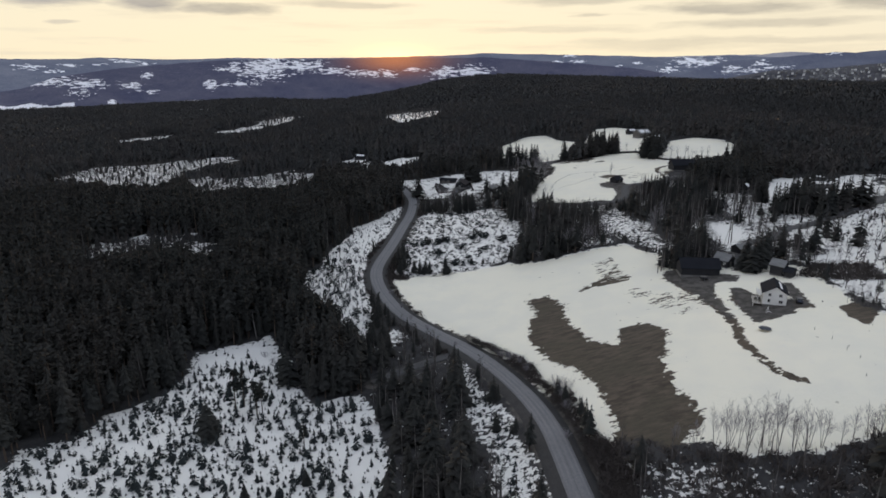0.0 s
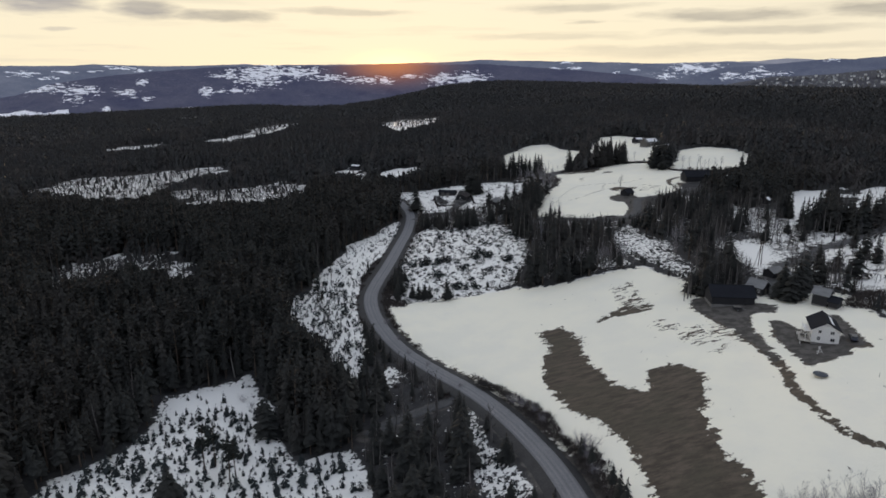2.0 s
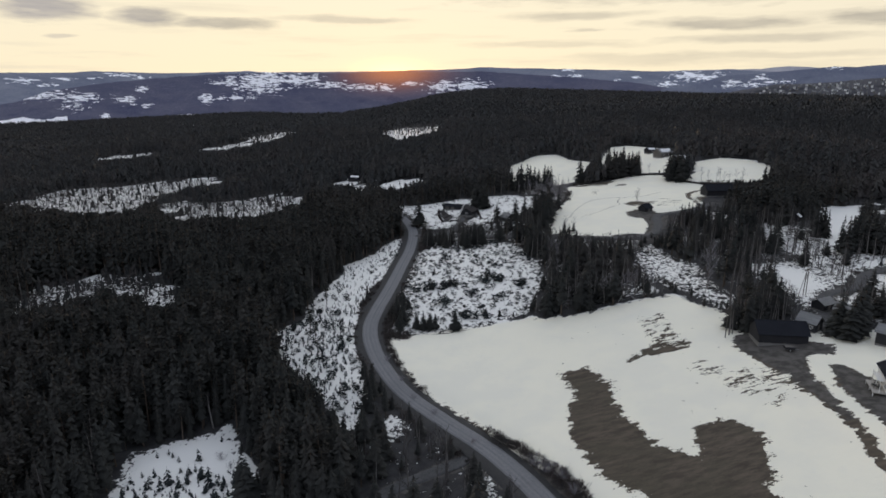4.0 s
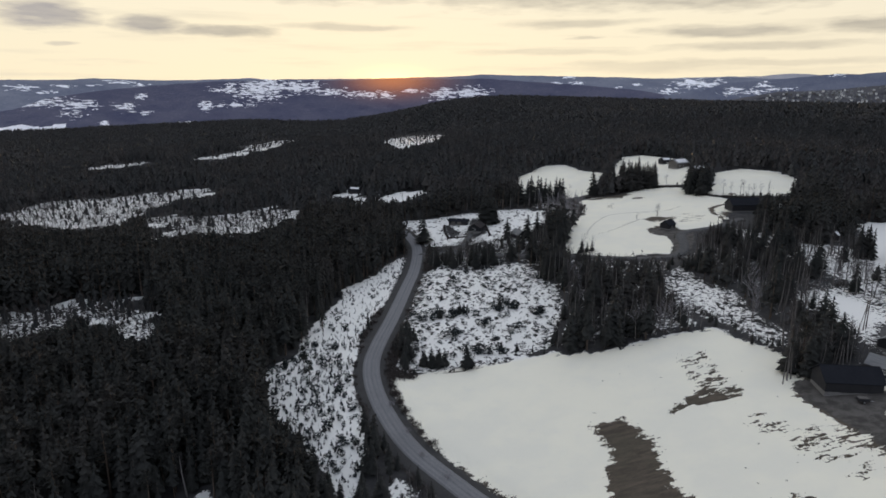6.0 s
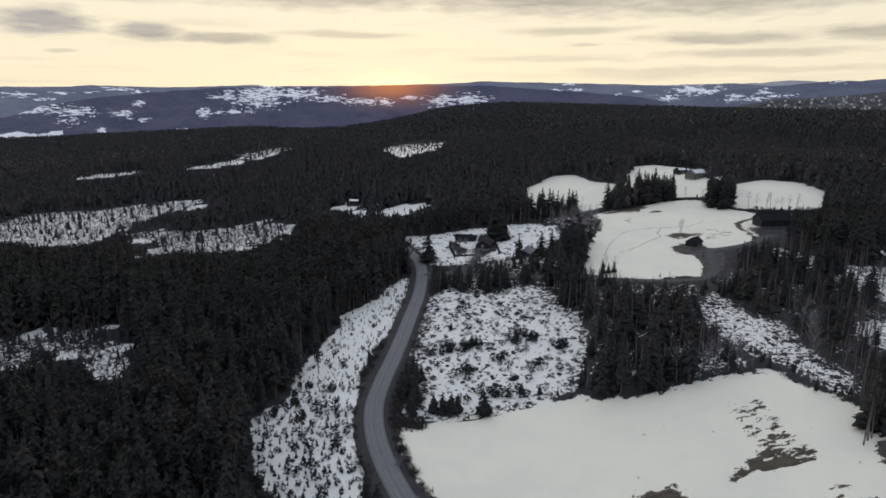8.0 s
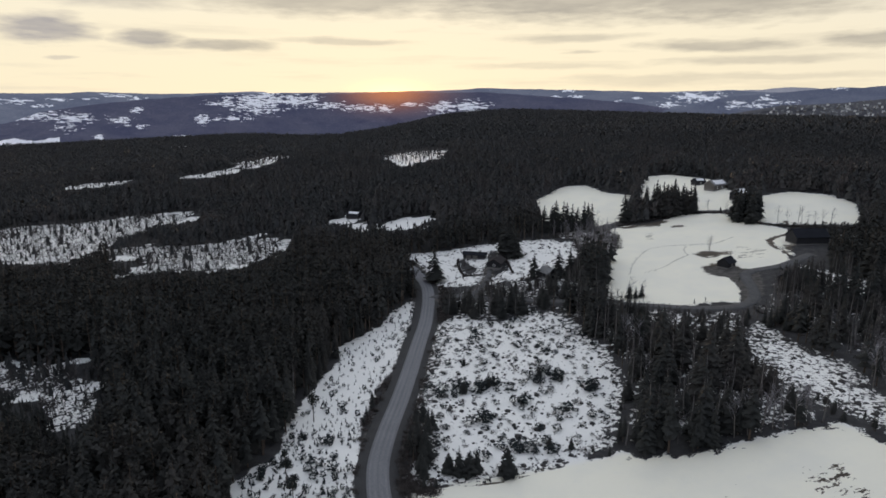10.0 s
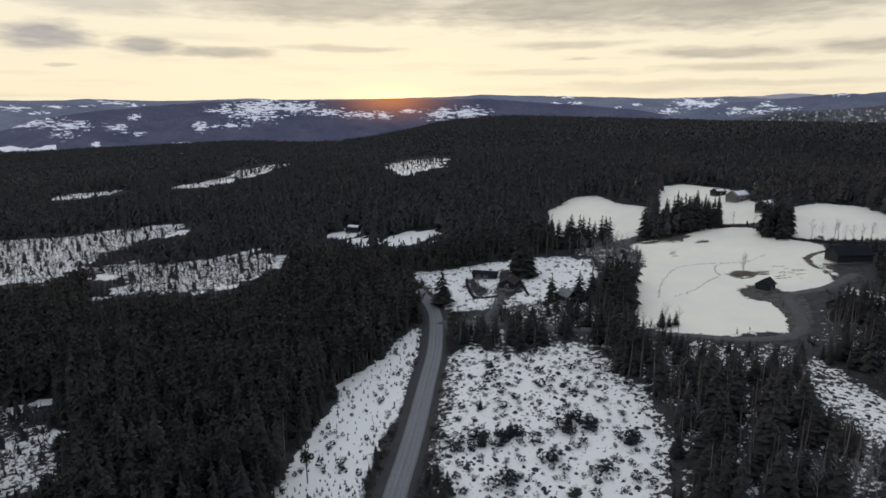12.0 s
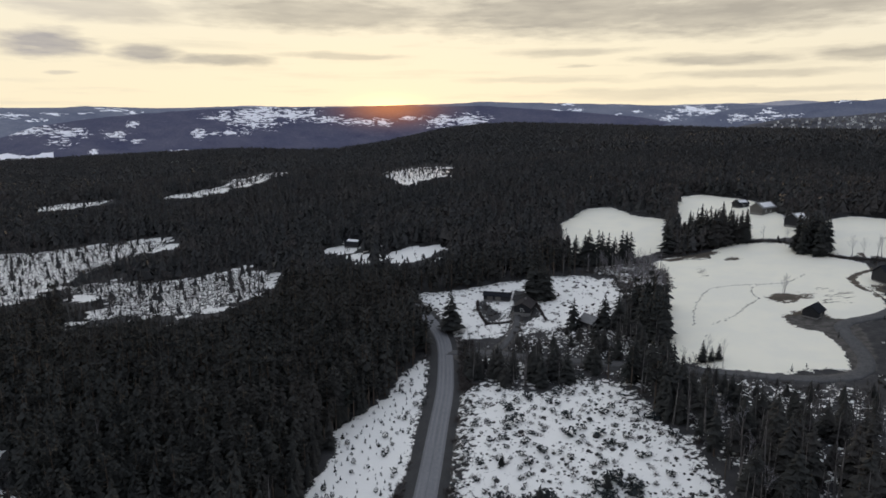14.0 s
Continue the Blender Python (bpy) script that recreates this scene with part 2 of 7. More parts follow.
def mountain_material(name, haze_a, haze_b):
    """A far slope: a faintly glowing backdrop, blue distance haze painted in as emission."""
    m = Nodes(name)
    open_land, glow = m.attr("open_land"), m.attr("sunward")
    comb = m.tree.nodes.new("ShaderNodeCombineXYZ")
    m.link(m.attr("lon"), comb.inputs[0])
    m.link(m.math("ADD", m.math("MULTIPLY", m.attr("lat"), 4.5), m.math("MULTIPLY", m.attr("lon"), 0.12)), comb.inputs[1])
    n1 = m.noise(0.9, 4, 0.55, comb.outputs[0])
    n2 = m.noise(0.16, 4, 0.65, comb.outputs[0])
    # parcels of farmland with straight edges
    cells = []
    for size in (0.40, 0.20):
        v = m.tree.nodes.new("ShaderNodeTexVoronoi")
        m.link(comb.outputs[0], v.inputs["Vector"])
        v.inputs["Scale"].default_value = 1 / size
        sep = m.tree.nodes.new("ShaderNodeSeparateColor")
        m.link(v.outputs["Color"], sep.inputs[0])
        cells.append(m.math("SUBTRACT", sep.outputs[0], 0.5))
    s = m.math("ADD", open_land, m.math("MULTIPLY", m.math("SUBTRACT", n1, 0.5), 1.6))
    s = m.math("ADD", s, m.math("ADD", m.math("MULTIPLY", cells[0], 1.2), m.math("MULTIPLY", cells[1], 0.6)))
    s = m.math("ADD", s, m.math("MULTIPLY", m.math("SUBTRACT", n2, 0.5), 0.6))
    snow = m.step(s, -0.08, 0.08)
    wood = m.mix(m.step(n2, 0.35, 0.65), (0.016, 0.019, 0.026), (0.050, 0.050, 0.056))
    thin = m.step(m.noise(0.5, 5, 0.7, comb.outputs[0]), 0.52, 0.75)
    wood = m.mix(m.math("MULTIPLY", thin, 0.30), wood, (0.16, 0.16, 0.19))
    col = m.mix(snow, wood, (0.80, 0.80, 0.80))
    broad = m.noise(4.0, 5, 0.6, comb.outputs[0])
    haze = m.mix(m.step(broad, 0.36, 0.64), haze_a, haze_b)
    # orange sun glow mixed into the emitted haze colour
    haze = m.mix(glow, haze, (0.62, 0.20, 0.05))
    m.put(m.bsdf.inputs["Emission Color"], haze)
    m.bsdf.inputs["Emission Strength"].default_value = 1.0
    return m.done(col, 0.95)


M_GROUND = ground_material()
# emitted haze colours, mostly paler for the farther ridges
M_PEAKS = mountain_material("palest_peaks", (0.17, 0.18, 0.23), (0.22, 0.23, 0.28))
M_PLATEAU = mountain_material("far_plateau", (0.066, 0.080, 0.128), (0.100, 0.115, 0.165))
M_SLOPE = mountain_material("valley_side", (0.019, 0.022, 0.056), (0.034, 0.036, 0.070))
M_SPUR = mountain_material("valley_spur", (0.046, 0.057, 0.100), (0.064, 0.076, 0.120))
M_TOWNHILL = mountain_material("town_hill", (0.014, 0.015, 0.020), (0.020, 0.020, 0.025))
M_SPRUCE = foliage("spruce_needles", (0.023, 0.026, 0.026), (0.036, 0.038, 0.036), (0.043, 0.043, 0.040), (0.048, 0.044, 0.041))
# needles lightened to stand for distance haze, with browner stands mixed in
M_HAZED_WOOD = foliage("hazed_far_wood", (0.029, 0.032, 0.034), (0.041, 0.043, 0.044), (0.047, 0.047, 0.047), (0.062, 0.055, 0.052), 0.2, 0.7)
M_FARTWIG = foliage("pale_brown_far_twigs", (0.048, 0.044, 0.044), (0.078, 0.071, 0.070), (0.095, 0.087, 0.086), (0.062, 0.056, 0.055))
M_SAPLING = foliage("young_spruce_needles", (0.018, 0.026, 0.031), (0.034, 0.043, 0.046), (0.045, 0.050, 0.050), (0.034, 0.038, 0.038))
M_PINE = foliage("pine_needles", (0.020, 0.026, 0.025), (0.036, 0.040, 0.036), (0.05, 0.048, 0.044), (0.036, 0.040, 0.036))
M_WOODTWIG = foliage("brown_birch_twigs", (0.036, 0.034, 0.036), (0.066, 0.060, 0.060), (0.085, 0.078, 0.077), (0.055, 0.050, 0.050))
M_TWIG = foliage("bare_twigs", (0.19, 0.183, 0.205), (0.27, 0.262, 0.285), (0.31, 0.30, 0.32), (0.27, 0.262, 0.285))
M_BRUSH = foliage("brown_brush", (0.042, 0.037, 0.036), (0.080, 0.069, 0.065), (0.10, 0.089, 0.084), (0.06, 0.053, 0.051))
M_BARK = plain("spruce_bark", (0.055, 0.042, 0.033), (0.11, 0.085, 0.068), 0.15, stretch=(1, 1, 0.2))
M_BIRCH = plain("birch_bark", (0.07, 0.062, 0.058), (0.24, 0.225, 0.21), 0.3, stretch=(0.5, 0.5, 3))
M_ASPHALT = plain("worn_asphalt", (0.110, 0.114, 0.125), (0.180, 0.184, 0.196), 0.5, 0.85, relief=0.15, coarse=7)
M_WORN = plain("polished_asphalt", (0.122, 0.126, 0.138), (0.195, 0.20, 0.212), 0.6, 0.75, relief=0.1, coarse=9)
M_SEAM = plain("tarred_seam", (0.088, 0.092, 0.10), (0.150, 0.154, 0.164), 0.5, 0.85, coarse=6)
M_SHOULDER = plain("dark_wet_gravel", (0.024, 0.025, 0.027), (0.052, 0.052, 0.053), 0.35, 0.9, relief=0.6, coarse=3)
M_LINE = plain("faded_road_paint", (0.10, 0.103, 0.11), (0.165, 0.167, 0.174), 0.4, 0.8)
M_TRACK = plain("muddy_track", (0.044, 0.045, 0.047), (0.098, 0.099, 0.102), 0.6, 0.9, relief=0.6, coarse=3)
M_ROCK = plain("dark_brash", (0.022, 0.022, 0.023), (0.065, 0.062, 0.059), 0.4, 0.95)
M_ROOF_DARK = plain("dark_roof_tiles", (0.013, 0.0145, 0.019), (0.024, 0.026, 0.032), 0.35, 0.9, stretch=(1, 1, 3), sheen=0.05)
M_ROOF_BROWN = plain("brown_roof_sheets", (0.030, 0.028, 0.029), (0.060, 0.055, 0.054), 0.4, 0.9, stretch=(1, 1, 3), sheen=0.05)
M_ROOF_GREY = plain("weathered_metal_roof", (0.12, 0.125, 0.13), (0.22, 0.225, 0.23), 1.2, 0.55, 0.2, stretch=(0.4, 3, 1))
M_WALL_WHITE = plain("white_painted_boards", (0.66, 0.66, 0.64), (0.80, 0.80, 0.78), 0.3, 0.7, stretch=(1, 1, 8))
M_WALL_DARK = plain("dark_stained_boards", (0.017, 0.018, 0.021), (0.034, 0.034, 0.038), 0.25, 0.85, stretch=(8, 8, 0.4))
M_WALL_RED = plain("dark_red_boards", (0.045, 0.018, 0.016), (0.075, 0.030, 0.026), 0.25, 0.85, stretch=(8, 8, 0.4))
M_WALL_GREY = plain("grey_weathered_boards", (0.085, 0.080, 0.075), (0.17, 0.16, 0.15), 0.25, 0.9, stretch=(8, 8, 0.4))
M_STONE = plain("foundation_stone", (0.12, 0.12, 0.12), (0.24, 0.235, 0.225), 0.4, 0.9)
M_DECK = plain("pale_deck_boards", (0.30, 0.285, 0.26), (0.46, 0.44, 0.41), 0.4, 0.8, stretch=(1, 8, 1))
M_POLE = plain("tarred_pole", (0.045, 0.036, 0.028), (0.09, 0.07, 0.055), 0.3, 0.9, stretch=(4, 4, 0.3))
M_MAT = plain("blue_black_mat", (0.022, 0.030, 0.045), (0.040, 0.055, 0.080), 0.3, 0.6)
M_STEEL = plain("grey_steel", (0.30, 0.31, 0.32), (0.45, 0.46, 0.47), 0.3, 0.4, 0.8)
M_SNOWCAP = plain("settled_snow", (0.72, 0.73, 0.75), (0.82, 0.82, 0.82), 0.8, 0.7)
M_DARKTHING = plain("dark_garden_things", (0.02, 0.02, 0.022), (0.05, 0.048, 0.045), 0.3, 0.7)


def glass_material():
    m = Nodes("window_glass")
    m.bsdf.inputs["Specular IOR Level"].default_value = 0.6
    return m.done(m.mix(m.noise(1.5, 2), (0.012, 0.014, 0.018), (0.035, 0.038, 0.045)), 0.08)


M_GLASS = glass_material()
M_CARPAINT = plain("dark_blue_car_paint", (0.020, 0.028, 0.045), (0.030, 0.040, 0.060), 0.8, 0.3)
M_RUBBER = plain("black_rubber", (0.012, 0.012, 0.012), (0.025, 0.025, 0.025), 0.2, 0.9)
M_GREYBARK = plain("grey_birch_bark", (0.060, 0.056, 0.056), (0.20, 0.19, 0.185), 0.3, stretch=(0.5, 0.5, 3))


# ---- the lie of the land ----
GRID_X = np.array([-420, -160, -60, 5, 55, 105, 165, 260, 520.0])
GRID_Y = np.array([50, 130, 190, 250, 320, 400, 480, 600, 870.0])
SWELL = np.array([
    [-6, -6.9, -7.9, 1.1, 4.4, 4.8, 12.2, 22.6, 34.3],
    [-4.9, -3.4, -4.2, -6.3, 4.5, 15.9, 20.8, 24.1, 36.2],
    [-5.4, -4.4, -5.9, -4.1, 2.6, 12.2, 19.2, 24.1, 36.8],
    [-3.5, -3.5, -0.4, -0.4, 2.2, 13.5, 17.1, 22.7, 36.7],
    [-5, -1.6, 0, 1.8, 6.3, 13.4, 17.5, 21.5, 37.1],
    [-6.6, 2.3, 3, 3.2, 7.1, 14.9, 20.8, 24.4, 30.1],
    [-7, 4, 4.7, 9.8, 15.4, 18.1, 20.6, 32.7, 16],
    [-4.2, 4.4, 8.8, 15.5, 21.5, 24.9, 27, 33.5, 21.6],
    [-7.6, 17.6, 23.2, 27, 29.9, 31.7, 33.2, 36.4, 53.7],
])


def spline(knots, x):
    """Weights of the natural cubic through the knots at each x."""
    n, gap = len(knots), np.diff(knots)
    a, b = np.zeros((n, n)), np.zeros((n, n))
    a[0, 0] = a[-1, -1] = 1
    for i in range(1, n - 1):
        a[i, i - 1 : i + 2] = gap[i - 1], 2 * (gap[i - 1] + gap[i]), gap[i]
        b[i, i - 1 : i + 2] = 6 / gap[i - 1], -6 / gap[i - 1] - 6 / gap[i], 6 / gap[i]
    bend = np.linalg.solve(a, b)
    x = np.clip(x, knots[0], knots[-1])
    k = np.clip(np.searchsorted(knots, x) - 1, 0, n - 2)
    p = (knots[k + 1] - x) / gap[k]
    q, eye_ = 1 - p, np.eye(n)
    return (p[:, None] * eye_[k] + q[:, None] * eye_[k + 1]
            + ((p**3 - p) * gap[k] ** 2 / 6)[:, None] * bend[k] + ((q**3 - q) * gap[k] ** 2 / 6)[:, None] * bend[k + 1])


def smooth(lo, hi, v):
    s = np.clip((v - lo) / (hi - lo), 0, 1)
    return s * s * (3 - 2 * s)


# treetop line of the wooded ridge: azimuth and elevation in degrees
RIDGE_AZ = (-90, -30, -26.6, -23.1, -18.9, -14.8, -11.4, -9.1, -4.5, -1.6, 1.4, 4.3, 7.5, 10.7, 13.8, 18, 23.5, 29.6, 41.4, 90)
RIDGE_EL = (-2.85, -2.75, -2.68, -2.61, -2.44, -2.31, -2.14, -2.12, -2.3, -2.2, -1.78, -1.21, -0.53, -0.17, -0.05, -0.13, -0.27, -0.4, -0.64, -0.8)
CENTRE = (0.0, 92.0)


def height(x, y):
    """The ground's height at arrays of places."""
    x, y = np.atleast_1d(np.asarray(x, float)), np.atleast_1d(np.asarray(y, float))
    near = np.einsum("ni,ij,nj->n", spline(GRID_Y, y), SWELL, spline(GRID_X, x))
    r = np.hypot(x - CENTRE[0], y - CENTRE[1])
    az = np.degrees(np.arctan2(x - CENTRE[0], y - CENTRE[1]))
    top = 87 + 2150 * np.tan(np.radians(np.interp(az, RIDGE_AZ, RIDGE_EL))) - 15
    roll = 7 * np.sin(x / 170 + 0.6) * np.sin(y / 230 + 1.1) + 4 * np.sin(x / 75 + y / 110)
    w = smooth(620, 2050, r)
    z = near * (1 - w) + top * w + roll * smooth(700, 1100, r) * (1 - smooth(1700, 2050, r))
    return z + (-175 - z) * smooth(2180, 3150, r)


def up(x, y):
    return float(height([x], [y])[0])


# ---- plan: outlines on the ground ----
FIELD = [(8.7, 255.5), (11, 240), (14.2, 228.4), (22.9, 205.5), (33, 192.3), (40.4, 180), (46.7, 168), (48, 151.4), (53, 145), (52, 125), (53.5, 118),
         (63, 117), (64.5, 112.5), (75, 110), (76, 105.5), (90, 101), (107, 102), (124, 101.5), (140, 108), (150, 125), (146, 140), (147, 150), (147, 161), (151, 172), (154, 185), (159, 196),
         (155, 203), (147, 203), (138, 207), (120, 214), (114.6, 213.5), (120.4, 227), (116.4, 234), (110.5, 249), (90.5, 250), (76, 252.4), (62.3, 259), (36.6, 259), (22.6, 258.4)]
MUD = [(60.5, 217.4), (67.8, 215.6), (70.7, 204), (66.9, 186.3), (69.3, 171.5), (74, 163.3), (79, 175), (86.8, 173.8), (91, 169), (87.6, 158.4),
       (79.9, 146.2), (76.4, 131.3), (77.7, 122.8), (74.8, 116), (67.2, 110), (60.4, 108), (53.6, 116), (58.2, 127.8), (59.6, 145), (56, 158.4), (52, 165), (51.2, 178.5), (52.1, 187.7), (57.8, 200.7)]
STREAK = [(75.8, 212.6), (87.2, 213.6), (97.9, 212.6), (98.9, 215.5), (86.4, 217.4)]
YARD = [(110.8, 211), (109.5, 204), (110.8, 194.4), (111.4, 186), (110.8, 178.7), (109.4, 170.5), (107.5, 161), (109.8, 160.5), (113.2, 171.8), (114.8, 177.2), (115.8, 182.5), (119.2, 190), (122.5, 194.5), (130.5, 192.8), (133.5, 197.5), (130, 201), (120, 206), (118.2, 213.7), (113.6, 213.4)]
DITCH = [(108.7, 163), (106.5, 155), (103, 148), (101, 137), (100.6, 129), (102, 125), (103.5, 121.7)]
MEADOW_YARD = [(151.5, 359), (147, 363), (146.5, 369), (149, 375), (160, 372), (168, 364), (160, 350), (153, 338), (142, 331), (141, 334), (148, 346)]
BUNGALOW_YARD = [(60.5, 412), (61, 421), (65, 428), (66, 437), (69, 443), (72, 438), (72, 419), (69, 413), (63.8, 411)]
HEDGE_BED = [(50.5, 437), (50, 425), (50.5, 416), (54.5, 416), (57, 422), (54, 429), (53, 436)]
GROVE_FLOOR = [(141, 158), (147, 160), (152, 155), (146, 150), (138, 144), (137.5, 150)]
YARD_HOUSE = [(125.3, 189), (118.8, 178), (115, 165), (113, 155.8), (120.7, 157.2), (126, 158.2), (130, 162), (133, 168), (127, 176), (126.6, 187)]
DRIVE = [(140, 184.5), (133, 168), (130.5, 162), (134, 160.5), (139.5, 172.5), (143.5, 184)]
CLEARING = [(-36.5, 208), (-59.9, 201), (-58.3, 187), (-64.6, 171), (-72.7, 163.3), (-78, 151.3), (-87, 145.3), (-88, 135), (-96, 122), (-100, 95), (0, 95),
            (3, 120), (3, 138), (-3.6, 167.5), (-19.3, 165), (-27, 188.5)]
VERGE = [(24.7, 393), (14.5, 381), (7.9, 365.5), (-0.2, 352), (-7.6, 345), (-9.2, 331.7), (-13, 316), (-19.8, 296), (-22.3, 275), (-31, 264.5), (-25, 238), (-18, 230),
         (-9.8, 213), (-3.6, 203), (1, 216), (-0.4, 233), (-3.2, 249), (-3, 270), (-1, 289), (3, 308), (9, 320), (12, 330), (17, 347.6), (20.5, 361.6)]
HOLLOW = [(8.6, 207), (1.7, 192), (6.1, 193), (11, 202)]
STRIP = [(27, 178), (26.5, 160), (25.5, 145.6), (28, 128), (26, 100), (34.5, 100), (36.4, 118), (35.5, 130), (33.6, 147.8), (29.6, 160), (28.8, 174)]
BRASHY = [(29.5, 362), (38.6, 364.5), (48.2, 353), (53, 350), (61.5, 354.7), (66, 360), (76.6, 347.5), (77.6, 320), (79, 308), (76.5, 292), (69.9, 279), (63, 265), (45, 260.5), (31.6, 257.5), (13.2, 260), (10, 264),
          (17, 277), (16, 295), (19, 315), (24, 335)]
ROCKY = [(134, 313), (132, 294), (135.7, 280), (128.7, 251), (129.6, 241), (122, 232.5), (119, 240), (117, 252), (114, 260), (112, 275), (114, 287), (124, 304)]
FARFIELD = [(141, 458), (149.5, 464.5), (178, 470), (195, 477), (213, 466.5), (214, 443), (222, 420), (211, 398), (181, 367), (165, 365), (152, 358), (148, 346), (141, 335), (121.6, 337.5), (110, 344), (99, 355), (103, 372), (119, 402), (131, 423), (137, 438)]
UPPER_A = [(124, 552), (159.5, 596), (176, 594), (180, 562), (192, 546), (176, 522), (166, 492), (150, 478), (132, 471), (107, 471), (112, 495), (118, 524)]
UPPER_B = [(250, 488), (272, 490), (287, 474), (289, 455), (264, 422), (232, 430), (218, 441), (238, 463)]
UPPER_C = [(232, 606), (254, 612), (262, 575), (258, 544), (237, 490), (225, 470), (199, 483), (212, 510), (208, 540), (190, 515), (197, 540)]
CABIN_YARD = [(25.7, 455), (46, 452), (76, 455), (94, 452.5), (113, 445), (108, 420.5), (94.4, 398), (67, 399), (50, 401), (34, 406)]
RIGHT_A = [(259, 361), (275, 357), (263, 341), (244, 324), (219, 294), (206, 292), (232, 328)]
RIGHT_B = [(210, 264), (237, 272), (246, 268), (239, 251), (200, 200), (182, 190), (178, 205), (194, 246)]
RIGHT_C = [(286, 346), (330, 352), (287, 305), (247.5, 297)]
SLOPE = [(164.5, 272), (176, 262), (163, 233), (155, 228), (140, 209), (144, 221), (148, 232), (152, 248)]
HOUSE_MEADOW = [(150, 136), (154, 172), (160, 194), (170, 196), (182, 176), (176, 142), (162, 128)]
LEFT_A = [(-262, 545), (-250, 604), (-212, 612), (-179, 622), (-135, 628), (-128, 603), (-145, 570), (-155, 530), (-160, 480), (-200, 490)]
LEFT_B = [(-151, 505), (-130, 518), (-94, 513), (-68, 529), (-47, 510), (-47.5, 490), (-62, 466), (-77, 457), (-103, 457), (-115, 452), (-115, 485)]
LEFT_C = [(-146, 310), (-138, 330), (-128, 337), (-112, 342), (-98, 335), (-92, 326), (-106, 326), (-122, 312), (-136, 303)]
LEFT_D = [(-101, 338), (-90, 328), (-81.5, 316), (-75, 302), (-86, 300), (-97, 320)]
CABIN_GLADE = [(-17, 572), (-4, 564), (7, 530), (41.5, 519), (36, 500), (15, 501), (0.5, 519), (-12.6, 547)]
FAR_A = [(30.6, 848), (48, 960), (100, 1000), (110, 960), (84, 815), (47.5, 793)]
FAR_B = [(-153, 946), (-110, 1061), (-100, 983), (-125, 846)]
FAR_C = [(-340, 800), (-300, 855), (-250, 850), (-230, 820), (-300, 805)]
FAR_D = [(-560, 1830), (-420, 1850), (-420, 1880), (-560, 1865)]
FAR_E = [(225, 1890), (290, 1900), (300, 1960), (230, 1950)]
FAR_F = [(-190, 830), (-150, 870), (-130, 850), (-160, 815)]
SCRUBBY_GAP = [(106, 401), (108, 420), (113, 445), (104, 456), (124, 468), (140, 462), (137, 438), (131, 423), (119, 403)]
WOODED_BROW = [(50, 118), (64, 110), (76, 104), (90, 99), (107, 100), (126, 99), (150, 112), (165, 60), (50, 60)]
BIRCH_WOOD = [(120, 233), (130, 212), (157, 204), (161, 196), (156, 185), (152, 172), (149, 160), (149, 140), (220, 120), (330, 120), (330, 200), (330, 345), (250, 300), (215, 330), (190, 372), (160, 345), (140, 328), (136, 300), (138, 275), (131, 240)]
MIXED_BELT = [(38, 399), (34, 366), (50, 352), (62, 355), (68, 360), (78, 348), (80, 308), (78, 292), (70, 278), (64, 262), (90, 252), (111, 250), (113, 275), (113, 288), (135, 318), (135, 330), (108, 342), (97, 354), (104, 385), (94, 398)]
ROAD = [(39, 60), (41, 85), (42.2, 104.6), (43.3, 121), (43.6, 133.6), (42, 149), (37.6, 168), (31.3, 185), (22.4, 201), (12.6, 218.6), (6.9, 235), (3.5, 252), (3.2, 267.8), (6.2, 283.5), (10.6, 300.1),
        (15.2, 318.9), (20.4, 342), (24.9, 362), (28, 381), (29.8, 396), (30.2, 407), (29, 418), (26, 432), (21, 446)]
SIDE_ROAD = [(30, 394), (40, 391), (48, 387), (58, 378), (72, 368), (84, 359), (96, 350), (109, 341), (121.5, 333), (132, 329.5), (141, 331), (148, 337), (154, 348), (158, 358), (164, 364), (182, 368), (204, 380)]
RIGHT_ROAD = [(320, 312), (276, 292), (237, 272.5), (209, 259), (190, 252), (176, 240), (162, 236), (152, 226), (144, 214), (138, 205)]
FOREST_TRACK = [(27, 183.5), (21, 182), (14, 180), (7, 177.5), (0, 173)]
LOWER_WOOD = [(3, 140), (-3, 167), (-6, 195), (5, 212), (15, 206), (24, 190), (28, 178), (26, 145), (28, 100), (3, 100)]
BARN_LANE = [(232, 436), (228, 429), (222.8, 420), (219, 414.3), (209.3, 410.8), (201.7, 406.5), (196.4, 396), (195, 387), (194, 379), (190, 371)]
GROVE_BARE = [(158, 469), (169, 457), (175, 466), (181.7, 475), (180.2, 490), (170, 488)]
CABIN_DRIVE = [(48, 389), (53, 396), (58, 404), (61, 412), (63, 420)]
GLADES = [FIELD, CLEARING, VERGE, HOLLOW, STRIP, BRASHY, ROCKY, FARFIELD, UPPER_A, UPPER_B, UPPER_C, CABIN_YARD, RIGHT_A, RIGHT_B, RIGHT_C, SLOPE, CABIN_GLADE,
        LEFT_A, LEFT_B, LEFT_C, FAR_A, FAR_B, FAR_C, FAR_D, FAR_E, FAR_F, HOUSE_MEADOW, LEFT_D]
FRAYED = [LEFT_A, LEFT_B, LEFT_C, FAR_A, FAR_B, FAR_C, FAR_D, FAR_E, FAR_F, RIGHT_B, RIGHT_C, CABIN_GLADE]


